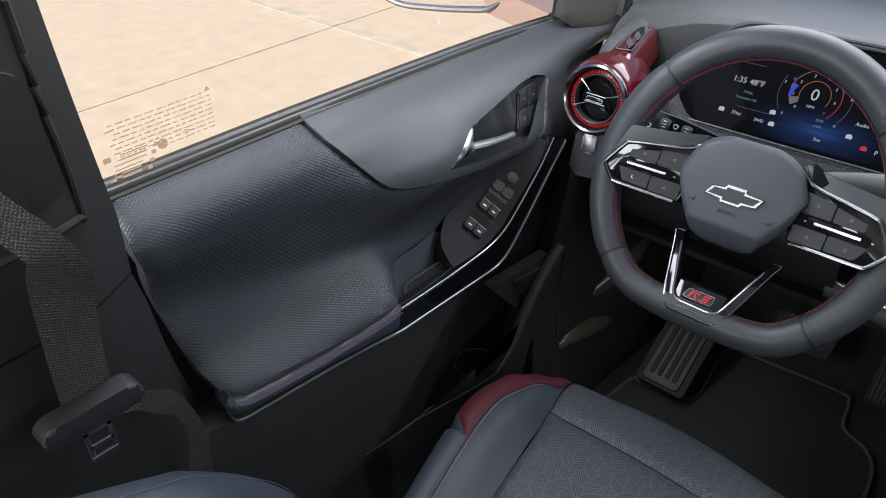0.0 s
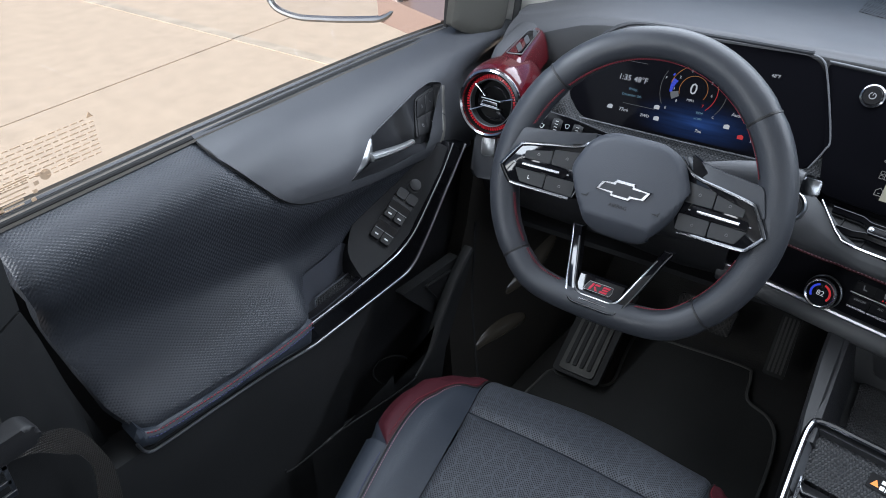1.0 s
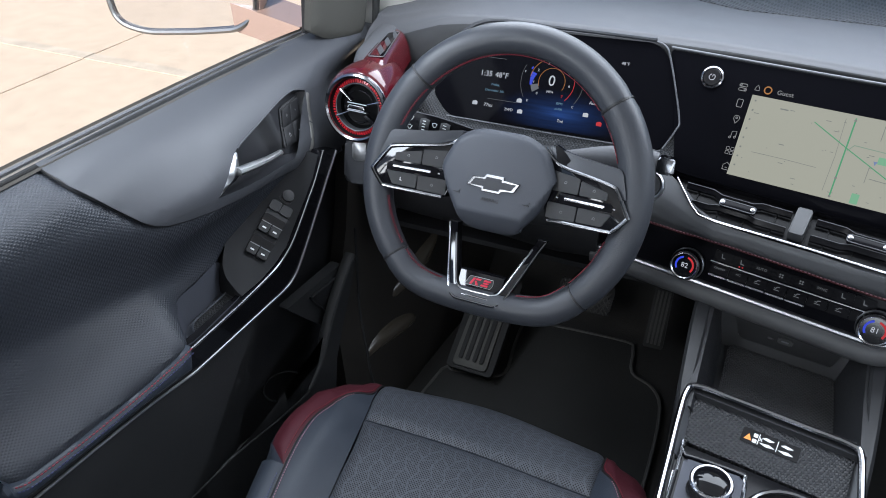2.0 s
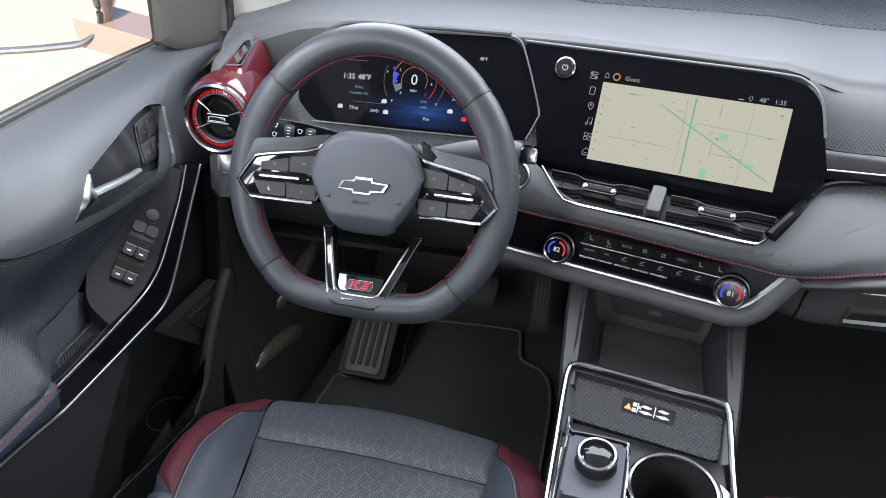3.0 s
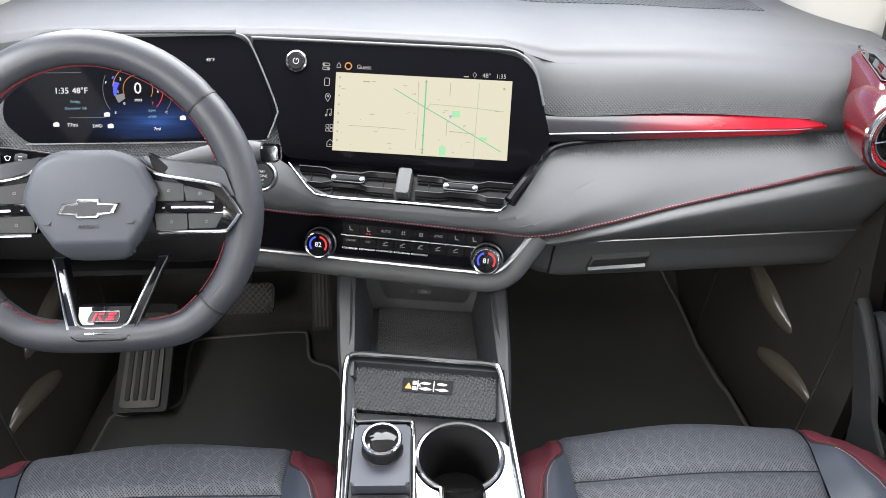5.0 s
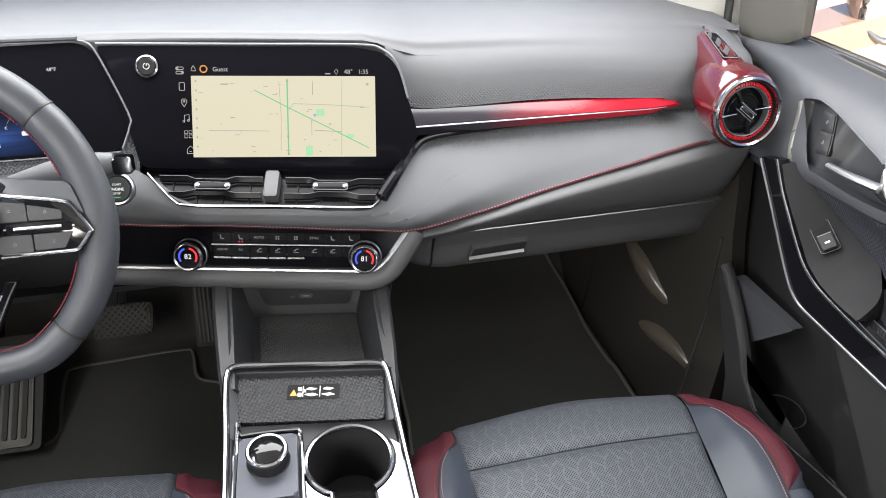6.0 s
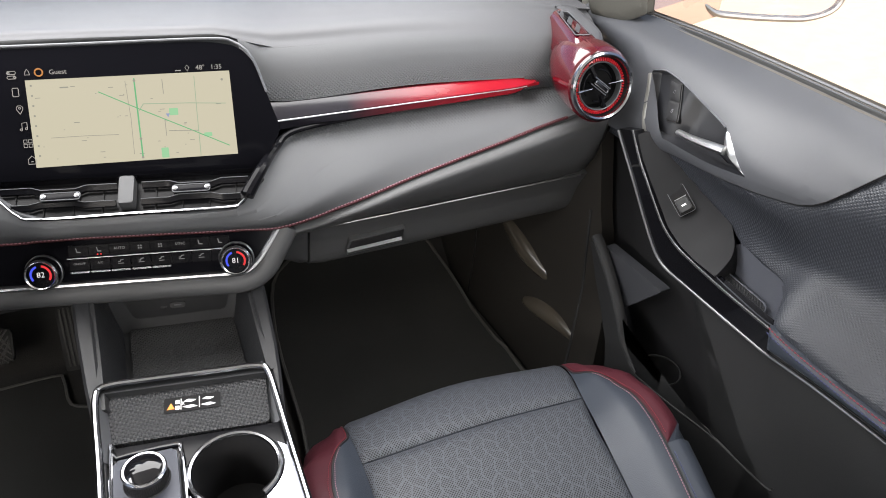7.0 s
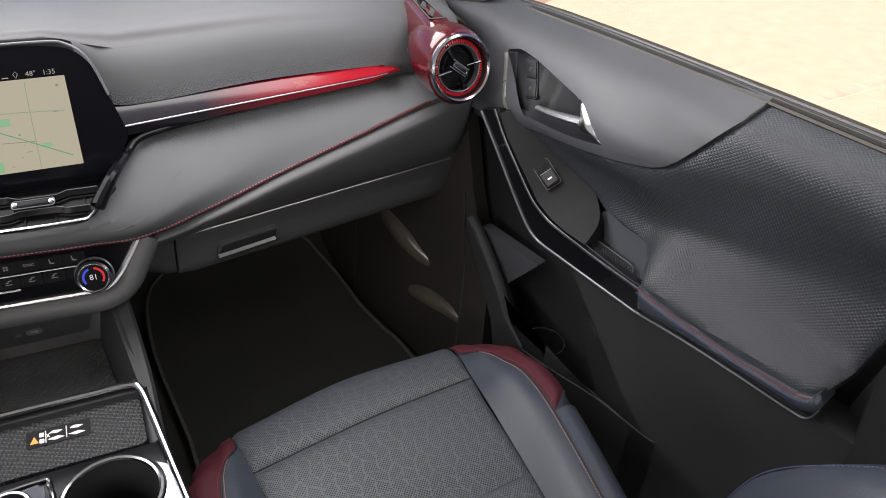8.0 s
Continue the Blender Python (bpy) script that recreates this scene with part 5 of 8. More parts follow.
    arc(0.041, 0.0435, 20, 26, M_BLUE_GLOW, "gauge_tick")
    arc(0.0540, 0.0545, 155, 215, M_DIM_GLOW, "side_gauge")
    arc(0.0540, 0.0545, -35, 25, M_DIM_GLOW, "side_gauge")
    for x, y, mt in ((-0.118, -0.035, M_WHITE_GLOW), (-0.048, -0.022, M_WHITE_GLOW), (0.056, -0.028, M_WHITE_GLOW), (0.078, -0.038, M_RED_GLOW), (-0.044, -0.038, M_WHITE_GLOW)):
        part("symbol", prism(rounded([(x - 0.004, y - 0.003), (x + 0.004, y - 0.003), (x + 0.004, y + 0.002), (x + 0.001, y + 0.0035), (x - 0.004, y + 0.002)], 0.001), 0.0003, 0.0007, CLU), mt, ob)
    for x0, x1, y in ((-0.13, -0.08, 0.036), (-0.10, -0.05, -0.026)):
        part("display_line", prism(rect(x1 - x0, 0.0005, 0, (x0 + x1) / 2, y), 0.0003, 0.0006, CLU), M_DIM_GLOW, ob)


def haze():
    """The display's blue streaks, brightest below the gauges."""
    m = material("navy_display", (0.003, 0.003, 0.004), 0.06, var=0.0, wear=0.02, spec=0.003, emit=(0.020, 0.060, 0.22))
    nt = m.node_tree
    b = nt.nodes["Principled BSDF"]
    co = nt.nodes.new("ShaderNodeTexCoord")
    mp = nt.nodes.new("ShaderNodeMapping")
    mp.inputs["Scale"].default_value = (14, 60, 190)
    nt.links.new(co.outputs["Object"], mp.inputs[0])
    no = nt.nodes.new("ShaderNodeTexNoise")
    no.inputs["Scale"].default_value, no.inputs["Detail"].default_value = 1.0, 3.0
    nt.links.new(mp.outputs[0], no.inputs["Vector"])
    off = nt.nodes.new("ShaderNodeMapping")
    off.inputs["Location"].default_value, off.inputs["Scale"].default_value = (-0.15, 0, 0.85), (9.0, 0, 30.0)
    nt.links.new(co.outputs["Object"], off.inputs[0])
    ball = nt.nodes.new("ShaderNodeTexGradient")
    ball.gradient_type = "QUADRATIC_SPHERE"
    nt.links.new(off.outputs[0], ball.inputs[0])
    mu = nt.nodes.new("ShaderNodeMath")
    mu.operation = "MULTIPLY"
    nt.links.new(no.outputs["Fac"], mu.inputs[0])
    nt.links.new(ball.outputs["Fac"], mu.inputs[1])
    nt.links.new(mu.outputs[0], b.inputs["Emission Strength"])
    return m


M_NAVY = haze()
M_CYAN_GLOW = glow("cyan_display", (0.30, 0.55, 0.75), 0.7)
cluster()


def screen():
    ob = thing("center_screen", SCR.translation, "wide black touchscreen showing a pale lit street map", "screen")
    out = rounded([(-0.245, 0.094), (0.100, 0.094), (0.140, 0.086), (0.158, 0.064), (0.184, -0.024), (0.155, -0.076), (-0.192, -0.068), (-0.205, -0.02)], [0.004, 0.03, 0.02, 0.01, 0.008, 0.006, 0.01, 0.02])
    part("glass", prism(out, -0.014, 0.0, SCR, None, 0.0015, 2), M_SCREEN, ob, "black screen glass")
    part("top_trim", sweep([SCR @ Vector((x, y, 0.001)) for x, y in catmull([(-0.245, 0.097), (-0.05, 0.097), (0.100, 0.097), (0.135, 0.091), (0.156, 0.070), (0.170, 0.025)], 6)], 0.0018, None, 8), M_SATINGREY, ob, "satin metal edge")
    pw = lathe([(0.0145, 0.0), (0.0150, 0.003), (0.0130, 0.0042), (0.0120, 0.003)], at2(SCR, -0.179, 0.067), None, 32)
    kb = part("power_button", lathe([(0.0, 0.0), (0.0121, 0.0), (0.0121, 0.0032), (0.011, 0.004), (0.0, 0.004)], at2(SCR, -0.179, 0.067), None, 28), M_GLOSS, ob)
    part("button_ring", pw, M_CHROME, kb)
    ring = [(-0.179 + 0.004 * math.cos(a), 0.067 + 0.004 * math.sin(a), 0.0045) for a in [math.pi * (0.6 + 1.8 * i / 12) + math.pi * 0.0 for i in range(13)]]
    part("symbol", sweep([SCR @ Vector(p) for p in ring] + [SCR @ Vector((-0.179, 0.0675, 0.0045))], 0.0006, None, 4), M_WHITE_GLOW, kb)
    mp = part("map", prism(rect(0.247, 0.109, 0, 0.0015, 0.0005), 0.0, 0.0004, SCR), M_MAP, ob, "pale lit street map")

    def road(pts, w, mt):
        bm = bmesh.new()
        for (x0, y0), (x1, y1) in zip(pts, pts[1:]):
            d = Vector((x1 - x0, y1 - y0)).normalized() * w / 2
            n = Vector((-d.y, d.x))
            prism([(x0 - d.x + n.x, y0 - d.y + n.y), (x0 - d.x - n.x, y0 - d.y - n.y), (x1 + d.x - n.x, y1 + d.y - n.y), (x1 + d.x + n.x, y1 + d.y + n.y)], 0.0004, 0.0008, SCR, bm)
        part("road", bm, mt, mp)
    road([(0.006, 0.050), (0.006, -0.050)], 0.0018, M_GREEN_GLOW)
    road([(-0.038, 0.036), (0.008, 0.012), (0.060, -0.014), (0.115, -0.042)], 0.0012, M_GREEN_GLOW)
    road([(0.008, 0.010), (0.014, 0.018), (0.070, 0.016), (0.116, 0.013)], 0.0009, M_GREYGREEN)
    road([(0.080, 0.050), (0.079, 0.010), (0.078, -0.052)], 0.0008, M_GREYGREEN)
    road([(-0.005, 0.048), (-0.003, 0.0), (-0.004, -0.045)], 0.0005, M_GREY_GLOW)
    road([(-0.100, -0.018), (-0.060, -0.018), (-0.020, -0.019)], 0.0006, M_GREY_GLOW)
    road([(0.042, -0.018), (0.078, -0.020)], 0.0008, M_GREY_GLOW)
    road([(0.040, 0.048), (0.040, 0.03)], 0.0008, M_GREY_GLOW)
    road([(0.038, -0.024), (0.038, -0.004)], 0.0007, M_GREY_GLOW)
    for x, y, w, h in ((0.034, -0.046, 0.009, 0.013), (0.050, 0.006, 0.011, 0.009), (0.090, -0.026, 0.010, 0.005)):
        part("park", prism(rect(w, h, 0.001, x, y), 0.0004, 0.0006, SCR), M_PARK, mp)
    for x, y in ((0.006, 0.048), (0.006, -0.026), (0.006, -0.050), (0.1145, 0.044)):
        part("marker", prism(circle(0.0016, 12, x, y), 0.0004, 0.001, SCR), M_GREY_GLOW, mp)
    part("marker", prism([(0.040, 0.004), (0.045, 0.004), (0.0425, -0.001)], 0.0004, 0.001, SCR), M_BLUEMARK, mp)
    rnd = random.Random(11)
    bm = bmesh.new()
    for i in range(34):
        x, y = rnd.uniform(-0.11, 0.115), rnd.uniform(-0.048, 0.045)
        prism(rect(rnd.choice((0.0015, 0.003, 0.006)), 0.0008, 0, x, y), 0.0004, 0.0006, SCR, bm)
    for i in range(8):
        prism(rect(0.0022, 0.0022, 0, -0.116, 0.048 - i * 0.0125), 0.0004, 0.0006, SCR, bm)
    prism(rect(0.010, 0.0016, 0, -0.078, 0.044), 0.0004, 0.0006, SCR, bm)
    tagged(part("map_print", bm, M_GREY_GLOW, mp), kind="stuff")
    def ring_of(cx_, cy_, r_, n_=10):
        return [(cx_ + r_ * math.cos(2 * math.pi * q / n_), cy_ + r_ * math.sin(2 * math.pi * q / n_)) for q in range(n_ + 1)]
    pill = lambda cy_: [(-.0042, cy_ - .0018), (.0042, cy_ - .0018), (.0052, cy_), (.0042, cy_ + .0018), (-.0042, cy_ + .0018), (-.0052, cy_), (-.0042, cy_ - .0018)]
    icons = ([pill(.0028), pill(-.0028), ring_of(-.003, .0028, .001), ring_of(.003, -.0028, .001)],
             [[(-.003, -.0052), (.003, -.0052), (.0035, -.004), (.0035, .004), (.003, .0052), (-.003, .0052), (-.0035, .004), (-.0035, -.004), (-.003, -.0052)]],
             [[(0, -.006), (.0034, -.0005), (.0038, .002), (.002, .0045), (-.002, .0045), (-.0038, .002), (-.0034, -.0005), (0, -.006)], ring_of(0, .0015, .0012)],
             [[(-.0022, -.004), (-.0022, .004), (.0038, .0052), (.0038, -.003)], ring_of(-.0034, -.004, .0013), ring_of(.0026, -.003, .0013)],
             [[(x_, y_), (x_ + w_, y_), (x_ + w_, y_ + h_), (x_, y_ + h_), (x_, y_)] for x_, y_, w_, h_ in ((-.005, .0005, .004, .004), (.0008, .0005, .004, .004), (-.005, -.005, .004, .004), (.0008, -.005, .004, .004))],
             [[(-.0045, -.005), (.0045, -.005), (.0045, .001), (0, .0052), (-.0045, .001), (-.0045, -.005)], [(-.0015, -.002), (.0015, -.002)]])
    for i, lines in enumerate(icons):
        x, y = -0.1365 + i * 0.0022, 0.062 - i * 0.0212
        w = bmesh.new()
        for pts in lines:
            sweep([SCR @ Vector((x + px, y + py, 0.0006)) for px, py in pts], 0.00045, w, 4)
        part("icon", w, M_ICON, ob)
    part("icon", sweep([SCR @ Vector((-0.1185 + px, 0.0645 + py, 0.0006)) for px, py in ((-.003, -.003), (.003, -.003), (.002, .001), (0, .004), (-.002, .001))], 0.0005, None, 4, True), M_ICON, ob)
    part("icon", sweep([SCR @ Vector((-0.105 + 0.0045 * math.cos(a), 0.064 + 0.0045 * math.sin(a), 0.0006)) for a in [i * math.pi / 8 for i in range(16)]], 0.0010, None, 4, True), M_ORANGE_GLOW, ob)
    letters("Guest", 0.0085, at2(SCR, -0.083, 0.0635, 0.0004), M_ICON, ob)
    letters("48\u00b0", 0.0085, at2(SCR, 0.089, 0.0605, 0.0004), M_ICON, ob)
    letters("1:35", 0.0085, at2(SCR, 0.109, 0.0605, 0.0004), M_ICON, ob)
    part("icon", prism(rect(0.007, 0.0012, 0, 0.061, 0.058), 0.0003, 0.0007, SCR), M_ICON, ob)
    part("icon", sweep([SCR @ Vector((0.0725 + px, 0.0605 + py, 0.0006)) for px, py in ((0, -.004), (.0025, .001), (0, .004), (-.0025, .001))], 0.0004, None, 4, True), M_ICON, ob)


M_GREYGREEN = glow("map_road", (0.42, 0.60, 0.44), 0.9)
M_PARK = glow("map_park", (0.36, 0.78, 0.46), 0.95)
M_BLUEMARK = glow("map_pin", (0.35, 0.45, 0.75), 0.9)
M_ICON = glow("icon_light", (0.72, 0.72, 0.72), 0.7)
screen()


def center_vent():
    ob = thing("center_air_vent", AIR.translation, "black centre air vents with a chrome surround", "air vent")
    out = rounded([(-0.182, 0.043), (0.160, 0.046), (0.131, -0.006), (0.118, -0.011), (-0.112, -0.013), (-0.140, -0.004)], [0.004, 0.004, 0.008, 0.01, 0.012, 0.012])
    part("housing", prism(out, -0.030, -0.010, AIR), M_DUCT, ob)
    part("rim", loft([[AIR @ Vector((x, y, z)) for x, y in out] for z in (-0.012, 0.001)], None, False), M_GLOSS, ob)
    line = catmull([(-0.176, 0.036), (-0.152, 0.011), (-0.134, -0.006), (-0.112, -0.013), (0.0, -0.012), (0.110, -0.012), (0.131, -0.006), (0.146, 0.020), (0.158, 0.040)], 6)
    part("chrome_surround", sweep([AIR @ Vector((x, y, 0.001)) for x, y in line], 0.0017, None, 8), M_CHROME, ob, "chrome U-shaped surround")
    for x0, x1 in ((-0.160, -0.022), (0.008, 0.140)):
        mid_ = (x0 + x1) / 2
        for y, dip, cutl, cutr in ((0.0325, -0.0045, 0.0, 0.0), (0.0075, 0.0035, 0.016, 0.010)):
            a, b = x0 + cutl * (x0 < -0.1), x1 - cutr * (x1 > 0.1)
            pts = [(a, y), (a + 0.016, y), (mid_ - 0.032, y), (mid_ - 0.020, y + dip), (mid_ + 0.020, y + dip), (mid_ + 0.032, y), (b - 0.012, y), (b, y)]
            line = [p for q, r in zip(pts, pts[1:]) for p in ([q, tuple(0.5 * (Vector(q) + Vector(r)))])] + [pts[-1]]
            part("slat", loft([[AIR @ Vector((px, py + dy, dz)) for dy, dz in ((-0.0035, -0.009), (-0.0045, -0.004), (0.0015, 0.0005), (0.0030, -0.002))] for px, py in line]), M_SLAT, ob)
            part("slat_edge", sweep([AIR @ Vector((px, py + 0.0012, 0.0006)) for px, py in line], 0.0006, None, 4), M_SATINGREY, ob)
        for i in range(4):
            x = x0 + (x1 - x0) * (i + 0.5) / 4
            part("vane", prism(rect(0.0016, 0.036, 0, x, 0.014), -0.012, -0.008, AIR), M_VOID, ob)
    for x, y in ((-0.086, 0.016), (0.070, 0.018)):
        knob = rect(0.046, 0.0105, 0.004, x, y)
        part("slider", prism(knob, -0.002, 0.005, AIR, None, 0.0015, 2), M_SLAT, ob)
        part("slider_edge", sweep([AIR @ Vector((px, py, 0.005)) for px, py in knob], 0.0007, None, 6, True), M_SATINGREY, ob)
        for sx in (-1, 1):
            part("slider_end", lathe([(0.0, 0.0022), (0.0030, 0.0016), (0.0042, -0.001)], at2(AIR, x + sx * 0.0195, y, 0.005), None, 14), M_CHROME, ob)
    part("divider", prism(rect(0.018, 0.040, 0.002, -0.0085, 0.020), -0.012, 0.007, AIR, None, 0.002, 2), M_DIV, ob, "satin grey upright divider")


M_DUCT = material("vent_black", (0.004, 0.004, 0.0045), 0.3, var=0.1, spec=0.08)
M_DIV = material("satin_divider", (0.040, 0.041, 0.043), 0.5, metal=0.2, var=0.06)
center_vent()


def climate():
    ob = thing("climate_panel", CLI.translation, "gloss black climate control panel with two dials", "climate controls")
    out = rounded([(-0.265, 0.046), (0.10, 0.042), (0.190, 0.052), (0.176, 0.030), (0.150, -0.004), (0.136, -0.018), (-0.265, -0.016)], 0.004)
    part("panel", prism(out, -0.02, 0.0, CLI, None, 0.001, 1), M_SMOKED, ob)
    line = catmull([(-0.265, -0.019), (-0.1, -0.020), (0.10, -0.021), (0.132, -0.020), (0.150, -0.008), (0.168, 0.016), (0.186, 0.044)], 6)
    part("silver_trim", sweep([CLI @ Vector((x, y, 0.002)) for x, y in line], 0.0050, None, 8, False, 0.8), M_SATIN, ob, "bright metal strip")
    lip = catmull([(-0.270, -0.033), (-0.1, -0.035), (0.08, -0.037), (0.130, -0.036), (0.158, -0.022), (0.178, 0.008), (0.196, 0.040)], 6)
    part("lower_lip", sweep([CLI @ Vector((x, y, -0.008)) for x, y in lip], 0.0165, None, 14), M_LOWER, ob, "grey padded lip")
    for sx, tx in ((-0.124, "82"), (0.124, "81")):
        k = at2(CLI, sx, 0.001)
        dial = part("dial", lathe([(0.0, 0.0), (0.0215, 0.0), (0.0225, 0.008), (0.0215, 0.016), (0.0195, 0.0215), (0.0175, 0.0225), (0.0172, 0.0205), (0.0, 0.0205)], k, None, 40), M_GLOSS, ob, "round dial with a lit number")
        part("dial_ring", lathe([(0.0195, 0.0195), (0.0208, 0.0185), (0.0208, 0.0215), (0.0188, 0.0240), (0.0172, 0.0225)], k, None, 40), M_RING, dial, "bright metal dial ring")
        part("dial_collar", lathe([(0.0226, 0.004), (0.0238, 0.005), (0.0238, 0.009), (0.0226, 0.010)], k, None, 40), M_SATIN, dial)
        letters(tx, 0.0102, at2(k, 0, 0, 0.0208), M_WHITE_GLOW, dial, "number")
        for mt, a0, a1 in ((M_BLUE_GLOW, 110, 215), (M_RED_GLOW, -35, 80)):
            pts = [(0.0135 * math.cos(radians(a0 + (a1 - a0) * i / 10)), 0.0135 * math.sin(radians(a0 + (a1 - a0) * i / 10))) for i in range(11)]
            pts += [(0.0108 * math.cos(radians(a1 + (a0 - a1) * i / 10)), 0.0108 * math.sin(radians(a1 + (a0 - a1) * i / 10))) for i in range(11)]
            part("lit_arc", prism(pts, 0.0206, 0.0211, k), mt, dial)
    n = 8
    words_up = ("", "", "AUTO", "", "", "SYNC", "", "")
    for i in range(n):
        x = -0.080 + i * 0.0262
        part("button", prism(rect(0.0252, 0.015, 0.001, x, 0.0255), 0.0, 0.0016, CLI, None, 0.0005, 1), M_BUTTON, ob)
        part("rocker", prism(rect(0.0252, 0.014, 0.001, x, 0.0060), 0.0, 0.0030, CLI, None, 0.0010, 1), M_BUTTON, ob)
        if i < 5:
            part("rocker_edge", prism(rect(0.0246, 0.0026, 0.0008, x, -0.0030), 0.0, 0.0062, CLI, None, 0.0008, 1), M_CHROME, ob)
        if words_up[i]:
            letters(words_up[i], 0.0052, at2(CLI, x, 0.026, 0.0018), M_DIM_GLOW, ob)
        else:
            if i in (3, 4):
                for px, py in ((-0.0016, 0.0242), (0.0016, 0.0242), (-0.0016, 0.0274), (0.0016, 0.0274)):
                    part("symbol", prism(circle(0.0012, 10, x + px, py), 0.0016, 0.0019, CLI), M_DIM_GLOW, ob)
            else:
                part("symbol", prism([(x - 0.003, 0.0296), (x - 0.0018, 0.0296), (x - 0.0010, 0.0248), (x + 0.003, 0.0240), (x + 0.003, 0.0228), (x - 0.0020, 0.0232)], 0.0016, 0.0019, CLI), M_DIM_GLOW, ob)
        if i in (0, 1):
            letters(("ON/OFF", "A/C")[i], 0.0042, at2(CLI, x, 0.008, 0.0032), M_DIM_GLOW, ob)
        else:
            part("symbol", prism(rect(0.0075, 0.0009, 0, x, 0.0050), 0.0030, 0.0033, CLI), M_DIM_GLOW, ob)
            part("symbol", prism([(x - 0.0035, 0.0072), (x - 0.001, 0.0066), (x + 0.0005, 0.0090), (x + 0.0037, 0.0096), (x + 0.0035, 0.0106), (x - 0.0003, 0.0101), (x - 0.0016, 0.0078), (x - 0.0034, 0.0082)], 0.0030, 0.0033, CLI), M_DIM_GLOW, ob)
    for dx in (-0.0022, 0.0022):
        part("lamp", prism(circle(0.0011, 8, -0.0538 + dx, 0.0195), 0.0016, 0.0022, CLI), M_RED_GLOW, ob)
    part("divider_line", prism(rect(0.212, 0.0010, 0, 0.011, 0.0155), 0.0, 0.0035, CLI), M_SATIN, ob)


M_RING = material("bright_ring", (0.62, 0.62, 0.63), 0.22, metal=1.0, var=0.03, wear=0.03)
M_BUTTON = material("button_black", (0.004, 0.004, 0.005), 0.28, var=0.1, spec=0.03)
M_SMOKED = material("smoked_black", (0.003, 0.003, 0.004), 0.10, var=0.05, wear=0.03, spec=0.02)
climate()


def round_vent(s):
    ob = thing("side_air_vent", (s * 0.655, 0.13, 1.01), "round air vent in a red lacquered pod", "air vent", "side air vents")
    m = fr((s * 0.655, 0.116, 1.0125), (1, -s * 0.05, 0), (0, 0.22, 0.97)) @ Matrix.Scale(0.775, 4)
    rings = []
    for y, cx, cz, r in ((0.116, 0.655, 1.0125, 0.0505), (0.120, 0.655, 1.0125, 0.0545), (0.130, 0.656, 1.013, 0.0560), (0.146, 0.657, 1.013, 0.0562), (0.164, 0.657, 1.014, 0.0545), (0.182, 0.656, 1.016, 0.0500),
                         (0.200, 0.655, 1.019, 0.0425), (0.216, 0.653, 1.022, 0.0330), (0.228, 0.654, 1.024, 0.0160)):
        ring = []
        for i in range(48):
            a = 2 * math.pi * i / 48
            lx, lz = r * math.cos(a), r * math.sin(a)
            tilt = max(0, 1 - (y - 0.113) / 0.12)
            ring.append(Vector((s * (cx + lx), y + (0.22 * lz - 0.05 * lx) * tilt, cz + lz)))
        rings.append(ring)
    pod = part("pod", loft(rings, None, "end"), M_RED, ob, "glossy red vent pod")
    # neck on top with a small slatted demister outlet
    def over(y, ys, vs):
        return float(np.interp(y, ys, vs))
    nk = []
    for i in range(13):
        y = 0.150 + 0.138 * i / 12
        xi, xo = over(y, [0.15, 0.165, 0.20, 0.288], [0.624, 0.628, 0.636, 0.656]), over(y, [0.15, 0.175, 0.27, 0.288], [0.672, 0.667, 0.680, 0.676])
        z = over(y, [0.15, 0.168, 0.20, 0.288], [1.058, 1.069, 1.073, 1.0765])
        nk.append([Vector((s * px, y, pz)) for px, pz in ((xi - 0.010, z - 0.045), (xi - 0.004, z - 0.022), (xi, z - 0.011), (xi + 0.006, z - 0.003), (xi + 0.014, z), (xo - 0.004, z), (xo + 0.002, z - 0.003), (xo + 0.006, z - 0.045))])
    neck = part("neck", loft(nk), M_RED, ob, sharp=40)
    sh = []
    for i in range(15):
        y = 0.158 + 0.20 * i / 14
        xi, z = over(y, [0.15, 0.175, 0.27, 0.36], [0.664, 0.662, 0.674, 0.690]), over(y, [0.158, 0.175, 0.20, 0.288, 0.36], [1.050, 1.062, 1.069, 1.0735, 1.072])
        xo = over(y, [0.158, 0.19, 0.22, 0.29, 0.36], [0.684, 0.700, 0.711, 0.722, 0.736])
        sh.append([Vector((s * px, y, pz)) for px, pz in ((xi, z - 0.05), (xi, z - 0.002), (xi + 0.010, z), (xo - 0.012, z - 0.003), (xo - 0.004, z - 0.008), (xo, z - 0.018), (xo + 0.002, z - 0.05))])
    part("shoulder", loft(sh), M_DASH, ob, "grey shoulder of the dashboard beside the outlet", sharp=60)
    ol = [(0.638, 0.180), (0.663, 0.176), (0.6765, 0.268), (0.660, 0.277)]

    def top(y):
        return over(y, [0.15, 0.168, 0.20, 0.288], [1.058, 1.069, 1.073, 1.0765])
    part("outlet", loft([[Vector((s * (c_x + (x - c_x) * k), c_y + (y - c_y) * k, top(y) + dz)) for x, y in rounded(ol, 0.004)] for c_x, c_y in ((0.659, 0.225),) for k, dz in ((1.0, 0.0), (1.0, 0.0012), (0.90, 0.0012), (0.88, 0.0006))]), M_GLOSS, neck)
    part("outlet_rim", sweep([(s * x, y, top(y) + 0.0014) for x, y in rounded(ol, 0.004)], 0.0009, None, 6, True), M_SATINGREY, neck)
    for i in range(3):
        y = 0.200 + i * 0.026
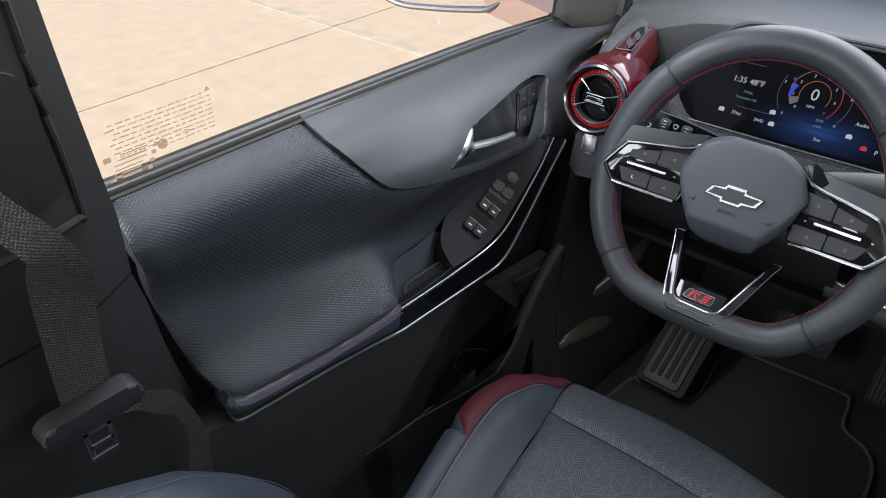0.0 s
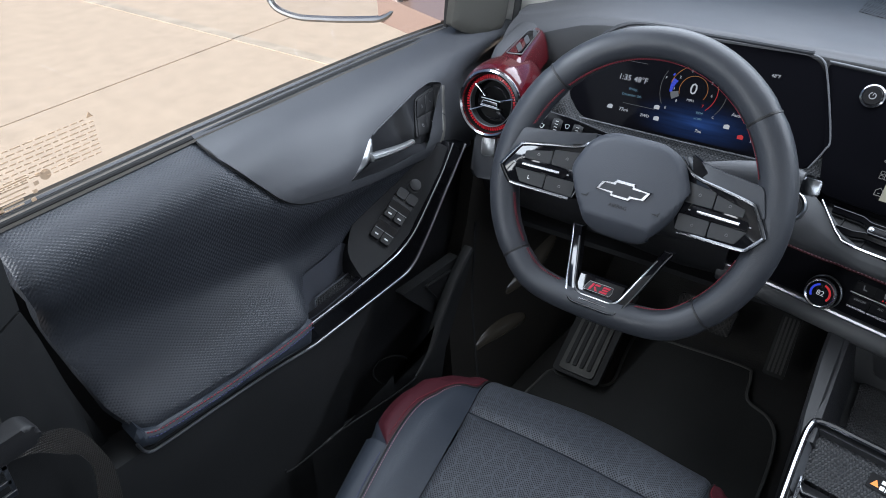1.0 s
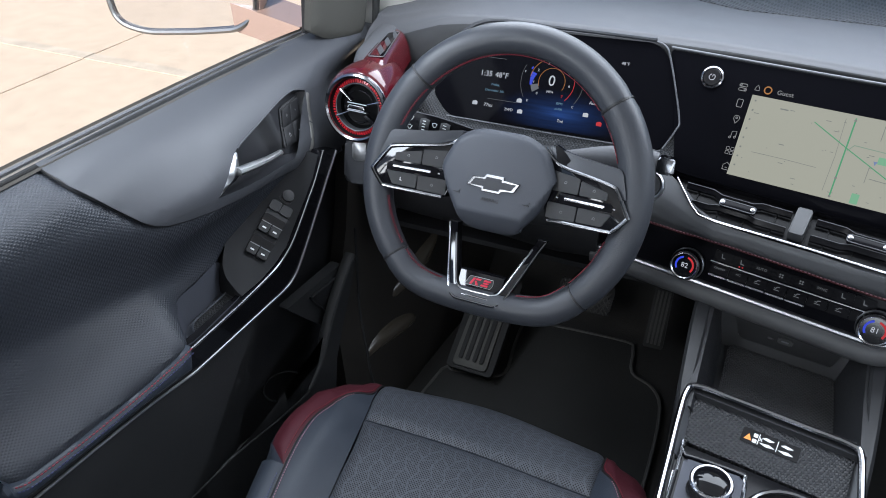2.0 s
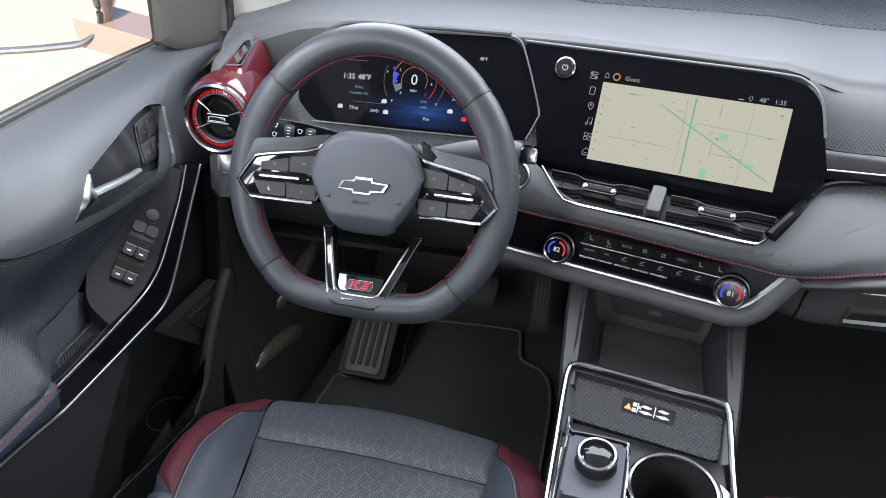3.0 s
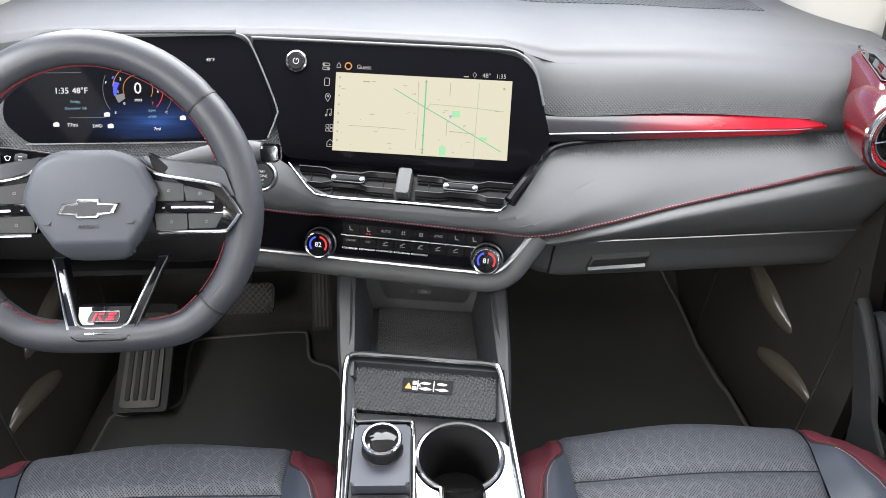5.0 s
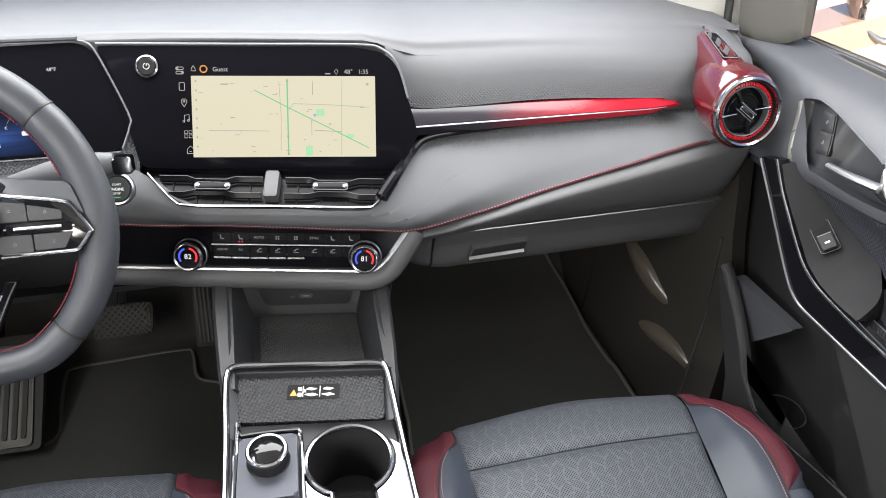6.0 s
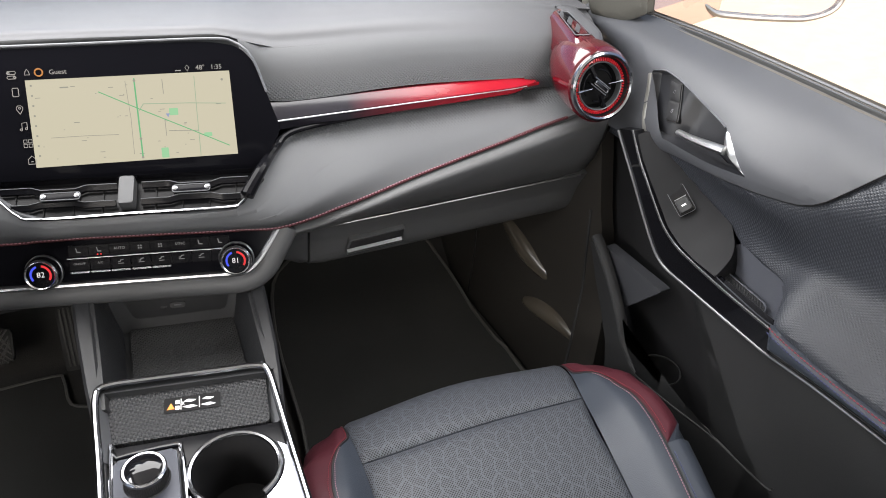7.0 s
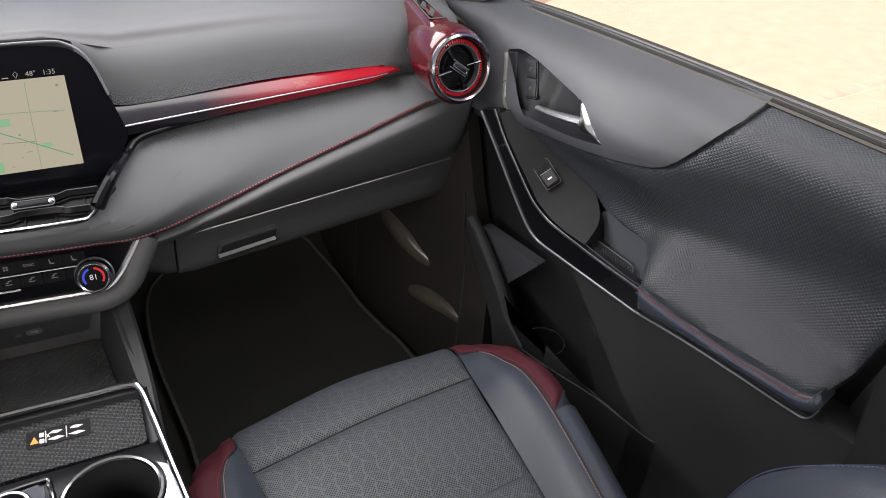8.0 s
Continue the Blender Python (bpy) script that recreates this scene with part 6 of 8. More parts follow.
        part("slat", loft([[Vector((s * x, y + dy + (x - 0.655) * 1.3, top(y) + 0.0012 + dz)) for dy, dz in ((-0.005, -0.001), (0.003, 0.0014), (0.008, 0.0014), (0.002, -0.001))] for x in (0.645 + i * 0.0055, 0.663 + i * 0.0045)]), M_SATINGREY, neck)
    part("ring", lathe([(0.066, -0.012), (0.0675, 0.0), (0.066, 0.006), (0.062, 0.0085), (0.0585, 0.006), (0.0575, -0.004)], m, None, 48), M_CHROME, ob, "chrome ring")
    part("bowl", lathe([(0.0578, 0.0), (0.054, -0.010), (0.049, -0.020), (0.0475, -0.030), (0.0, -0.040)], m, None, 48), M_VOID, ob)
    rb = bmesh.new()
    for i in range(64):
        a = 2 * math.pi * i / 64
        k = m @ Matrix.Rotation(a, 4, "Z")
        prism([(0.0475, -0.0012), (0.0572, -0.0015), (0.0572, 0.0015), (0.0475, 0.0012)], -0.014, -0.006, k @ Matrix.Rotation(radians(18), 4, "Y") @ Matrix.Translation((0, 0, 0.016)), rb)
    tagged(part("red_ribs", rb, M_RED_RIB, ob, "ring of fine red ribs"), kind="stuff")
    part("inner_ring", lathe([(0.0470, -0.024), (0.0472, -0.004), (0.0462, -0.003), (0.0450, -0.004), (0.0445, -0.024)], m, None, 48), M_SATINGREY, ob)
    part("bowl_floor", lathe([(0.0445, -0.020), (0.040, -0.030), (0.0, -0.036)], m, None, 48), M_VOID, ob)
    for a0, a1 in ((20, 95), (110, 215), (250, 330)):
        part("inner_line", sweep([m @ Vector((0.031 * math.cos(radians(a)), 0.031 * math.sin(radians(a)), -0.014)) for a in range(a0, a1, 8)], 0.0016, None, 6), M_SLAT, ob)
    k0 = m @ Matrix.Rotation(radians(-3 if s < 0 else -38), 4, "Z")
    for dz in (-0.0075, 0.0075):
        part("vane", prism(rect(0.050, 0.0030, 0.001, 0, dz), -0.012, -0.003, k0, None, 0.001, 1), M_GLOSS, ob)
        part("vane_edge", sweep([k0 @ Vector((x, dz, -0.0028)) for x in (-0.021, 0.0, 0.021)], 0.0009, None, 6), M_SATIN, ob)
    part("vane_knob", prism(rounded([(-0.019, -0.0048), (0.019, -0.0048), (0.017, 0.0048), (-0.017, 0.0048)], 0.003), -0.008, 0.001, k0, None, 0.002, 2), M_GLOSS, ob, "black vane knob")
    part("knob_edge", sweep([k0 @ Vector((x, y, 0.001)) for x, y in rounded([(-0.018, -0.0040), (0.018, -0.0040), (0.016, 0.0040), (-0.016, 0.0040)], 0.003)], 0.0006, None, 6, True), M_SATIN, ob)
    for x in (-0.0165, 0.0165):
        part("knob_end", lathe([(0.0, 0.003), (0.0018, 0.0025), (0.0024, 0.001), (0.0024, -0.001)], at2(k0, x, 0), None, 12), M_CHROME, ob)
    for a, bright in ((138, 1), (17, 1), (204, 1), (-40, 0)) if s < 0 else ((118, 0), (6, 1), (188, 1), (-74, 0)):
        k = m @ Matrix.Rotation(radians(a), 4, "Z")
        w0 = 1.0 if bright else 2.2
        blade = part("spoke", loft([[k @ Vector((x, y, z - 0.007)) for y, z in ((-w, -0.006), (w, -0.006), (w * 0.7, 0.002), (-w * 0.7, 0.002))] for x, w in ((0.018, 0.0022 * w0), (0.034, 0.0017 * w0), (0.0495, 0.0030 * w0))]), M_GLOSS, ob)
        if bright:
            part("spoke_edge", sweep([k @ Vector((x, 0.0012, -0.0045)) for x in (0.018, 0.034, 0.049)], [0.0008, 0.0009, 0.0022], None, 6), M_CHROME, blade)


M_RED_RIB = material("red_rib", (0.42, 0.012, 0.02), 0.35, var=0.1, coat=0.3)
round_vent(-1)
round_vent(1)

# ---- steering wheel ----
WHL = fr((-0.384, 0.0, 1.0), (1, 0, 0), (0, 0.452, 0.892))


def steering_wheel():
    ob = thing("steering_wheel", WHL.translation, "flat-bottomed leather steering wheel with red stitching", "steering wheel")

    def rim_at(deg, r=0.1725):
        a = radians(deg)
        x, y = r * math.cos(a), r * math.sin(a)
        flat = -0.157 * r / 0.1725
        if y < flat + 0.02:
            d = flat + 0.02 - y
            y = flat + 0.02 - 0.02 * (1 - math.exp(-d / 0.02))
        return x, y * (1 + 0.055 * max(0.0, y / r))

    def arc(name, d0, d1, mt, label=""):
        n = max(8, int(abs(d1 - d0) / 4))
        rings = []
        for i in range(n + 1):
            d = d0 + (d1 - d0) * i / n
            x, y = rim_at(d)
            t = (Vector(rim_at(d + 1)) - Vector(rim_at(d - 1))).normalized()
            nrm = Vector((t.y, -t.x))
            side = math.exp(-((d % 360 - 35) / 20) ** 2) + math.exp(-((d % 360 - 145) / 20) ** 2) + 0.8 * math.exp(-((d % 360 - 180) / 26) ** 2) + 0.8 * math.exp(-(((d + 180) % 360 - 180) / 26) ** 2)
            e = 0.95 if i in (0, n) else 1.0
            ring = []
            for q in [2 * math.pi * k / 20 for k in range(20)]:
                rr = 0.0195 * e * (1 + (0.16 * side if math.cos(q) < 0 else 0.02 * side))
                ring.append(WHL @ Vector((x + nrm.x * rr * math.cos(q), y + nrm.y * rr * math.cos(q), 0.0200 * e * math.sin(q) - 0.0062)))
            rings.append(ring)
        return part(name, loft(rings), mt, ob, label)
    cuts = (42, 138, 223, 317, 402)
    for a, b in zip(cuts, cuts[1:]):
        arc("rim_section", a + 0.35, b - 0.35, M_WHEEL, "dark grey leather rim")
    for c in cuts[:4]:
        arc("rim_joint", c - 0.5, c + 0.5, M_BLACK)
    # red cross stitch on the inside of the rim
    st = bmesh.new()
    for d0, d1 in ((44, 136), (139, 160), (196, 221), (225, 250), (290, 316), (319, 344), (20, 41)):
        k = int((d1 - d0) * 0.75)
        for h0 in (1, -1):
            pts = []
            for i in range(k + 1):
                x, y = rim_at(d0 + (d1 - d0) * i / k, 0.1520)
                pts.append(WHL @ Vector((x, y, 0.004 + h0 * (0.0034 if i % 2 else -0.0034))))
            sweep(pts, 0.00055, st, 4)
    tagged(part("stitching", st, M_RED_THREAD, ob, "red cross stitch"), kind="stuff")
    # airbag cover
    hub = rounded([(-0.034, 0.068), (0.034, 0.068), (0.061, 0.054), (0.0805, 0.012), (0.072, -0.019), (0.056, -0.045), (0.033, -0.0695), (-0.033, -0.0695), (-0.056, -0.045), (-0.072, -0.019), (-0.0805, 0.012), (-0.061, 0.054)],
                  [0.03, 0.03, 0.02, 0.016, 0.02, 0.02, 0.018, 0.018, 0.02, 0.02, 0.016, 0.02], 4)

    def dome(x, y):
        z = 0.0200 - 1.0 * x * x - 0.9 * max(0.0, y - 0.01) ** 2
        fold = -0.0365 + 1.5 * max(0.0, abs(x) - 0.043)
        d = max(0.0, fold - y)
        return z - 0.55 * d - 14.0 * d * d
    hb = part("airbag_cover", drape(hub, lambda x, y: WHL @ Vector((x, y, dome(x, y))), 0.0036, 0.045, 0.010, 0.011), M_WHEELPL, ob, "grey moulded airbag cover", sharp=40)
    # badge: plain cross-shaped bar
    bad = [(-0.034, -0.0060), (-0.0125, -0.0060), (-0.0135, -0.0110), (0.0105, -0.0110), (0.0120, -0.0060), (0.0285, -0.0060), (0.035, 0.0060), (0.0125, 0.0060), (0.0135, 0.0110), (-0.0105, 0.0110), (-0.0120, 0.0060), (-0.0275, 0.0060)]
    bd = at2(WHL, 0.001, 0.0012, 0.0190)
    bg = part("badge", prism(bad, -0.004, 0.0030, bd, None, 0.0008, 1), M_CAP, hb, "chrome-edged badge")
    part("badge_face", prism([(x * 0.86, y * 0.70) for x, y in bad], 0.0028, 0.0034, bd, None, 0.0002, 1), M_BADGE, bg)
    letters("AIRBAG", 0.0068, at2(WHL, 0.0, -0.0195, 0.0199), M_BLACK, hb, thick=0.0006)
    for sx in (-1, 1):
        part("horn_mark", sweep([WHL @ Vector((sx * 0.046 + px, -0.0145 + py, 0.0186)) for px, py in ((-.004, -.002), (.002, -.002), (.005, .002), (.004, -.003))], 0.0006, None, 4, True), M_BLACK, hb)
    # side spokes with their switches
    for s in (-1, 1):
        # the switch panels rise outwards, over the rim's inner edge
        SPK = WHL @ Matrix(((1, 0, 0, 0), (0, 1, 0, 0), (s * 0.17, 0, 1, -0.0150), (0, 0, 0, 1)))
        arm = [(0.056, 0.060), (0.100, 0.052), (0.152, 0.046), (0.164, 0.010), (0.140, 0.022), (0.098, 0.034), (0.064, 0.046)]
        part("spoke_arm", prism(rounded([(s * x, y) for x, y in arm], 0.005, 3), -0.018, 0.0015, SPK, None, 0.004, 3), M_WHEEL, ob, "grey leather spoke")
        pod = [(0.060, 0.050), (0.080, 0.0375), (0.112, 0.0310), (0.146, 0.0245), (0.156, 0.0140), (0.170, -0.0085), (0.153, -0.0275), (0.120, -0.0295), (0.068, -0.0300), (0.062, -0.006)]
        pod = rounded([(s * x, y) for x, y in pod], 0.004, 3)
        body = part("spoke_body", prism(pod, -0.022, 0.003, SPK, None, 0.003, 2), M_GLOSS, ob, "gloss black switch panel")
        part("spoke_trim", sweep([SPK @ Vector((s * x, y, 0.0038)) for x, y in catmull([(0.052, 0.0560), (0.066, 0.0430), (0.082, 0.0365), (0.112, 0.0315), (0.144, 0.0255), (0.152, 0.0195), (0.168, -0.0060), (0.1675, -0.0100), (0.155, -0.0255), (0.148, -0.0283), (0.120, -0.0290), (0.072, -0.0300)], 5)], 0.0024, None, 8), M_CAP, body, "chrome spoke edge")
        for x0, x1, y0, y1, cut in ((0.068, 0.1045, 0.0070, 0.0315, 0.006), (0.1057, 0.1410, 0.0070, 0.0250, 0.010), (0.068, 0.1065, -0.0272, -0.0072, 0.0), (0.1077, 0.1500, -0.0255, -0.0072, -0.010)):
            q = [(x0, y0), (x1 + max(0, -cut) * 0.4, y0), (x1, y1 - max(cut, 0) * 0.8), (x0, y1)] if y0 > 0 else [(x0, y0), (x1 + cut, y0 + 0.001), (x1, y1), (x0, y1)]
            q = rounded([(s * x, y) for x, y in q], 0.002, 2)
            part("button", prism(q, 0.0, 0.0042, SPK, None, 0.0006, 1), M_WHEELBT, body, "grey spoke button")
            xm, ym = s * (x0 + x1) / 2, (y0 + y1) / 2
            if s < 0 and y0 < 0 and x0 > 0.1:
                letters("L", 0.0062, at2(SPK, xm, ym, 0.0043), M_PRINT, body)
            else:
                part("symbol", sweep([SPK @ Vector((xm + px, ym + py, 0.0044)) for px, py in ((-.0014, -.0012), (.0016, -.0012), (.0018, .0006), (.0004, .0016), (-.0010, .0004))], 0.00028, None, 4, True), M_FAINT, body)
        part("roller", prism(rounded([(s * 0.082, -0.0058), (s * 0.150, -0.0058), (s * 0.148, 0.0048), (s * 0.080, 0.0048)], 0.003), 0.001, 0.0050, SPK, None, 0.001, 2), M_BUTTON, body)
        part("roller_bar", sweep([SPK @ Vector((s * x, -0.0005, 0.0065)) for x in (0.090, 0.112, 0.140)], 0.0021, None, 8), M_CHROME, body)
        for x in (0.0795, 0.1515):
            part("symbol", prism(rect(0.0028, 0.0018, 0.0006, s * x, -0.0005), 0.005, 0.0054, SPK), M_FAINT, body)
        wedge = [(0.063, 0.063), (0.074, 0.058), (0.088, 0.046), (0.080, 0.036), (0.070, 0.042)]
        if s > 0:
            part("spoke_wedge", prism(rounded(wedge, 0.002, 2), -0.012, 0.0020, SPK, None, 0.001, 1), M_SLAT, body)
    # lower V spoke, rising from behind the hub over the rim at its foot
    VS = WHL @ Matrix(((1, 0, 0, 0), (0, 1, 0, 0), (0, -0.57, 1, -0.0760), (0, 0, 0, 1)))
    vb = bmesh.new()
    for sx in (-1, 1):
        prism([(sx * 0.0690, -0.062), (sx * 0.0630, -0.0755), (sx * 0.0430, -0.132), (sx * 0.0370, -0.1455), (sx * 0.0270, -0.1530), (sx * 0.0190, -0.1400), (sx * 0.0305, -0.131), (sx * 0.0515, -0.0755), (sx * 0.056, -0.062)], -0.012, 0.003, VS, vb, 0.0015)
    prism([(-0.0275, -0.153), (0.0275, -0.153), (0.031, -0.117), (-0.031, -0.117)], -0.014, 0.0012, VS, vb, 0.001)
    vs = part("lower_spoke", vb, M_GLOSS, ob, "gloss black V-shaped lower spoke")
    edge = rounded([(-0.068, -0.064), (-0.0625, -0.0755), (-0.0425, -0.132), (-0.0365, -0.1455), (-0.0270, -0.1525), (0.0270, -0.1525), (0.0365, -0.1455), (0.0425, -0.132), (0.0625, -0.0755), (0.068, -0.064)], [0, 0.01, 0.01, 0.006, 0.006, 0.006, 0.006, 0.01, 0.01, 0], 3)
    part("spoke_trim", sweep([VS @ Vector((x, y, 0.003)) for x, y in edge], 0.0019, None, 8), M_CAP, vs, "chrome V trim")
    inner = rounded([(-0.0535, -0.0755), (-0.0320, -0.131), (-0.0285, -0.1365), (-0.0205, -0.1400), (0.0205, -0.1400), (0.0285, -0.1365), (0.0320, -0.131), (0.0535, -0.0755)], [0, 0.01, 0.005, 0.005, 0.005, 0.005, 0.01, 0], 3)
    part("inner_trim", sweep([VS @ Vector((x, y, 0.0035)) for x, y in inner], 0.0012, None, 6), M_SATIN, vs)
    part("chin", sweep([VS @ Vector((x, -0.1462, 0.0030)) for x in (-0.027, -0.015, 0.0, 0.015, 0.027)], [0.001, 0.0020, 0.0022, 0.0020, 0.001], None, 10), M_CHROME, vs)
    hexa = rounded([(-0.0185, -0.1335), (0.0165, -0.1335), (0.0185, -0.1285), (0.0175, -0.1225), (-0.0145, -0.1225), (-0.0175, -0.1285)], 0.001, 2)
    em = part("emblem_plate", prism(hexa, 0.0010, 0.0024, VS, None, 0.0004, 1), M_BLACK, vs)
    part("plate_edge", sweep([VS @ Vector((x, y, 0.0024)) for x, y in hexa], 0.00035, None, 4, True), M_SATIN, em)
    eb = bmesh.new()
    for bar in ([(-0.0130, -0.1322), (-0.0098, -0.1322), (-0.0062, -0.1240), (-0.0094, -0.1240)], [(-0.0062, -0.1262), (0.0006, -0.1262), (0.0016, -0.1240), (-0.0052, -0.1240)],
                [(-0.0040, -0.1322), (-0.0008, -0.1322), (-0.0040, -0.1275), (-0.0066, -0.1275)], [(0.0020, -0.1322), (0.0118, -0.1322), (0.0128, -0.1300), (0.0030, -0.1300)], [(0.0050, -0.1262), (0.0142, -0.1262), (0.0152, -0.1240), (0.0060, -0.1240)],
                [(0.0048, -0.1291), (0.0122, -0.1291), (0.0130, -0.1272), (0.0056, -0.1272)]):
        prism(bar, 0.0024, 0.0034, VS, eb, 0.0003, 1)
    part("red_emblem", eb, M_REDEM, vs, "small red emblem of slanted bars")
    # column shroud, stalks
    col = fr((-0.390, 0.06, 0.985), (1, 0, 0), (0, 0.452, 0.892))
    rg = []
    for z, w, h in ((0.02, 0.050, 0.050), (-0.02, 0.062, 0.058), (-0.08, 0.075, 0.062), (-0.16, 0.085, 0.06)):
        rg.append([col @ Vector((x, y, z)) for x, y in rounded([(-w, -h * 1.1), (w, -h * 1.1), (w, h * 0.7), (-w, h * 0.7)], 0.025, 4)])
    part("column_shroud", loft(rg), M_DARK, ob)
    return ob


M_CAP = material("dark_chrome", (0.12, 0.124, 0.132), 0.2, metal=1.0, var=0.05)
M_BADGE = material("badge_face", (0.025, 0.026, 0.030), 0.4, metal=0.5, var=0.05)
M_WHEELPL = material("airbag_skin", (0.038, 0.0415, 0.050), 0.5, grain=0.35, grain_scale=1300, var=0.05)
M_WHEELBT = material("spoke_button", (0.014, 0.0145, 0.016), 0.5, var=0.06)
M_REDEM = material("red_enamel", (0.38, 0.03, 0.05), 0.3, var=0.05)
steering_wheel()


def stalks():
    # turn signal lever with printed rings
    ob = thing("signal_lever", (-0.48, 0.10, 1.0), "dark signal lever with printed symbols", "lever")
    L = fr((-0.516, 0.104, 1.009), (1, 0.05, -0.10), (0, 0.42, 0.90))
    body = part("lever", prism(rounded([(-0.048, -0.014), (0.004, -0.015), (0.050, -0.010), (0.085, -0.004), (0.060, 0.010), (0.0, 0.015), (-0.048, 0.015)], 0.005), -0.02, 0.006, L, None, 0.003, 3), M_BUTTON, ob)
    part("upper_edge", sweep([L @ Vector((x, y, 0.004)) for x, y in ((-0.046, 0.0150), (0.0, 0.0150), (0.030, 0.0130), (0.058, 0.0100))], 0.0014, None, 6), M_HARD, ob)
    for x in (-0.017, 0.014):
        part("roller", lathe([(0.0, -0.007), (0.0135, -0.007), (0.0145, 0.0), (0.0135, 0.007), (0.0, 0.007)], at2(L, x, 0, -0.004) @ Matrix.Rotation(radians(90), 4, "Y"), None, 24), M_DARK, ob)
        for dy in (-0.006, -0.002, 0.002, 0.006):
            part("tick", prism(rect(0.0045, 0.0009, 0, x, dy), 0.0095, 0.0106 - abs(dy) * 0.12, L), M_PRINT, ob)

    def icon(lines, x, y, z=0.0064):
        for pts in lines:
            part("symbol", sweep([L @ Vector((x + px * 0.72, y + py * 0.72, z)) for px, py in pts], 0.0004, None, 4), M_PRINT, ob)
    wiper = [[(-.005, .003), (0, .0045), (.005, .003)], [(-.005, .003), (-.002, -.0035)], [(.005, .003), (.002, -.0035)], [(-.002, -.0035), (.002, -.0035)]]
    lamp = [[(-.001, -.003), (.002, -.002), (.002, .002), (-.001, .003), (-.001, -.003)], [(-.0055, .0018), (-.0025, .0018)], [(-.0055, 0), (-.0025, 0)], [(-.0055, -.0018), (-.0025, -.0018)]]
    icon(wiper, -0.0385, 0.0065)
    icon(wiper, -0.0385, -0.0065)
    icon(wiper, -0.002, 0.003)
    icon(lamp, 0.0375, -0.0005)
    icon(lamp, 0.054, 0.0)
    # gear lever on the column
    ob = thing("column_lever", (-0.22, 0.10, 1.0), "grey column lever with a chrome end cap", "lever")
    rings = []
    for x, y, z, a, b in ((-0.335, 0.116, 0.998, 0.003, 0.004), (-0.315, 0.115, 1.000, 0.008, 0.008), (-0.285, 0.113, 1.004, 0.0145, 0.012), (-0.255, 0.111, 1.009, 0.0175, 0.014), (-0.222, 0.110, 1.012, 0.0165, 0.013), (-0.206, 0.110, 1.012, 0.0135, 0.011)):
        rings.append([Vector((x, y + b * math.cos(q), z + a * math.sin(q))) for q in [2 * math.pi * k / 16 for k in range(16)]])
    part("lever", loft(rings), M_DASH, ob)
    part("end_cap", prism(rounded([(-0.012, -0.010), (0.010, -0.010), (0.010, 0.011), (-0.012, 0.012)], 0.004), -0.010, 0.011, fr((-0.194, 0.106, 1.012), (1, 0, 0), (0, 0.3, 0.95)), None, 0.003, 3), M_CAP, ob, "chrome end cap")
    for z in (0.0, 0.010):
        part("symbol", prism(rect(0.003, 0.004, 0, 0, z), 0, 0.0015, fr((-0.232, 0.0945, 1.008), (1, 0, 0), (0, 0.3, 0.95))), M_PRINT, ob)
    # start button
    ob = thing("start_button", (-0.215, 0.14, 0.955), "round engine start button with a satin ring", "button")
    m = fr((-0.218, 0.150, 0.955), (1, -0.15, 0), (0, 0.5, 0.86))
    part("button", lathe([(0.0, 0.0), (0.017, 0.0), (0.017, 0.006), (0.0155, 0.008), (0.0, 0.0085)], m, None, 32), M_DARK, ob)
    part("ring", lathe([(0.017, 0.0), (0.0215, 0.0), (0.0215, 0.006), (0.0195, 0.0085), (0.0172, 0.007)], m, None, 32), M_SATIN, ob)
    letters("ENGINE", 0.0052, at2(m, 0, 0.0, 0.0087), M_PRINT, ob)
    letters("START", 0.0038, at2(m, 0, 0.006, 0.0087), M_PRINT, ob)
    letters("STOP", 0.0038, at2(m, 0, -0.0055, 0.0087), M_PRINT, ob)
    part("lamp", prism(rect(0.008, 0.0014, 0, 0, -0.0105), 0.0084, 0.009, m), M_GREEN_GLOW, ob)
    # small control at the dashboard's end
    ob = thing("dash_end_switch", (-0.665, 0.13, 0.93), "satin switch in a rounded black pod below the vent", "switch")
    m = fr((-0.668, 0.135, 0.925), (1, 0.25, 0), (0, 0.3, 0.95))
    part("pod", prism(rounded([(-0.028, -0.05), (0.04, -0.05), (0.04, 0.028), (-0.024, 0.028)], 0.014), -0.03, 0.0, m, None, 0.006, 3), M_HARD, ob)
    part("rocker", prism(rect(0.022, 0.030, 0.005, 0.0, 0.004), 0, 0.006, m, None, 0.002, 2), M_SATIN, ob, "satin rocker")


stalks()

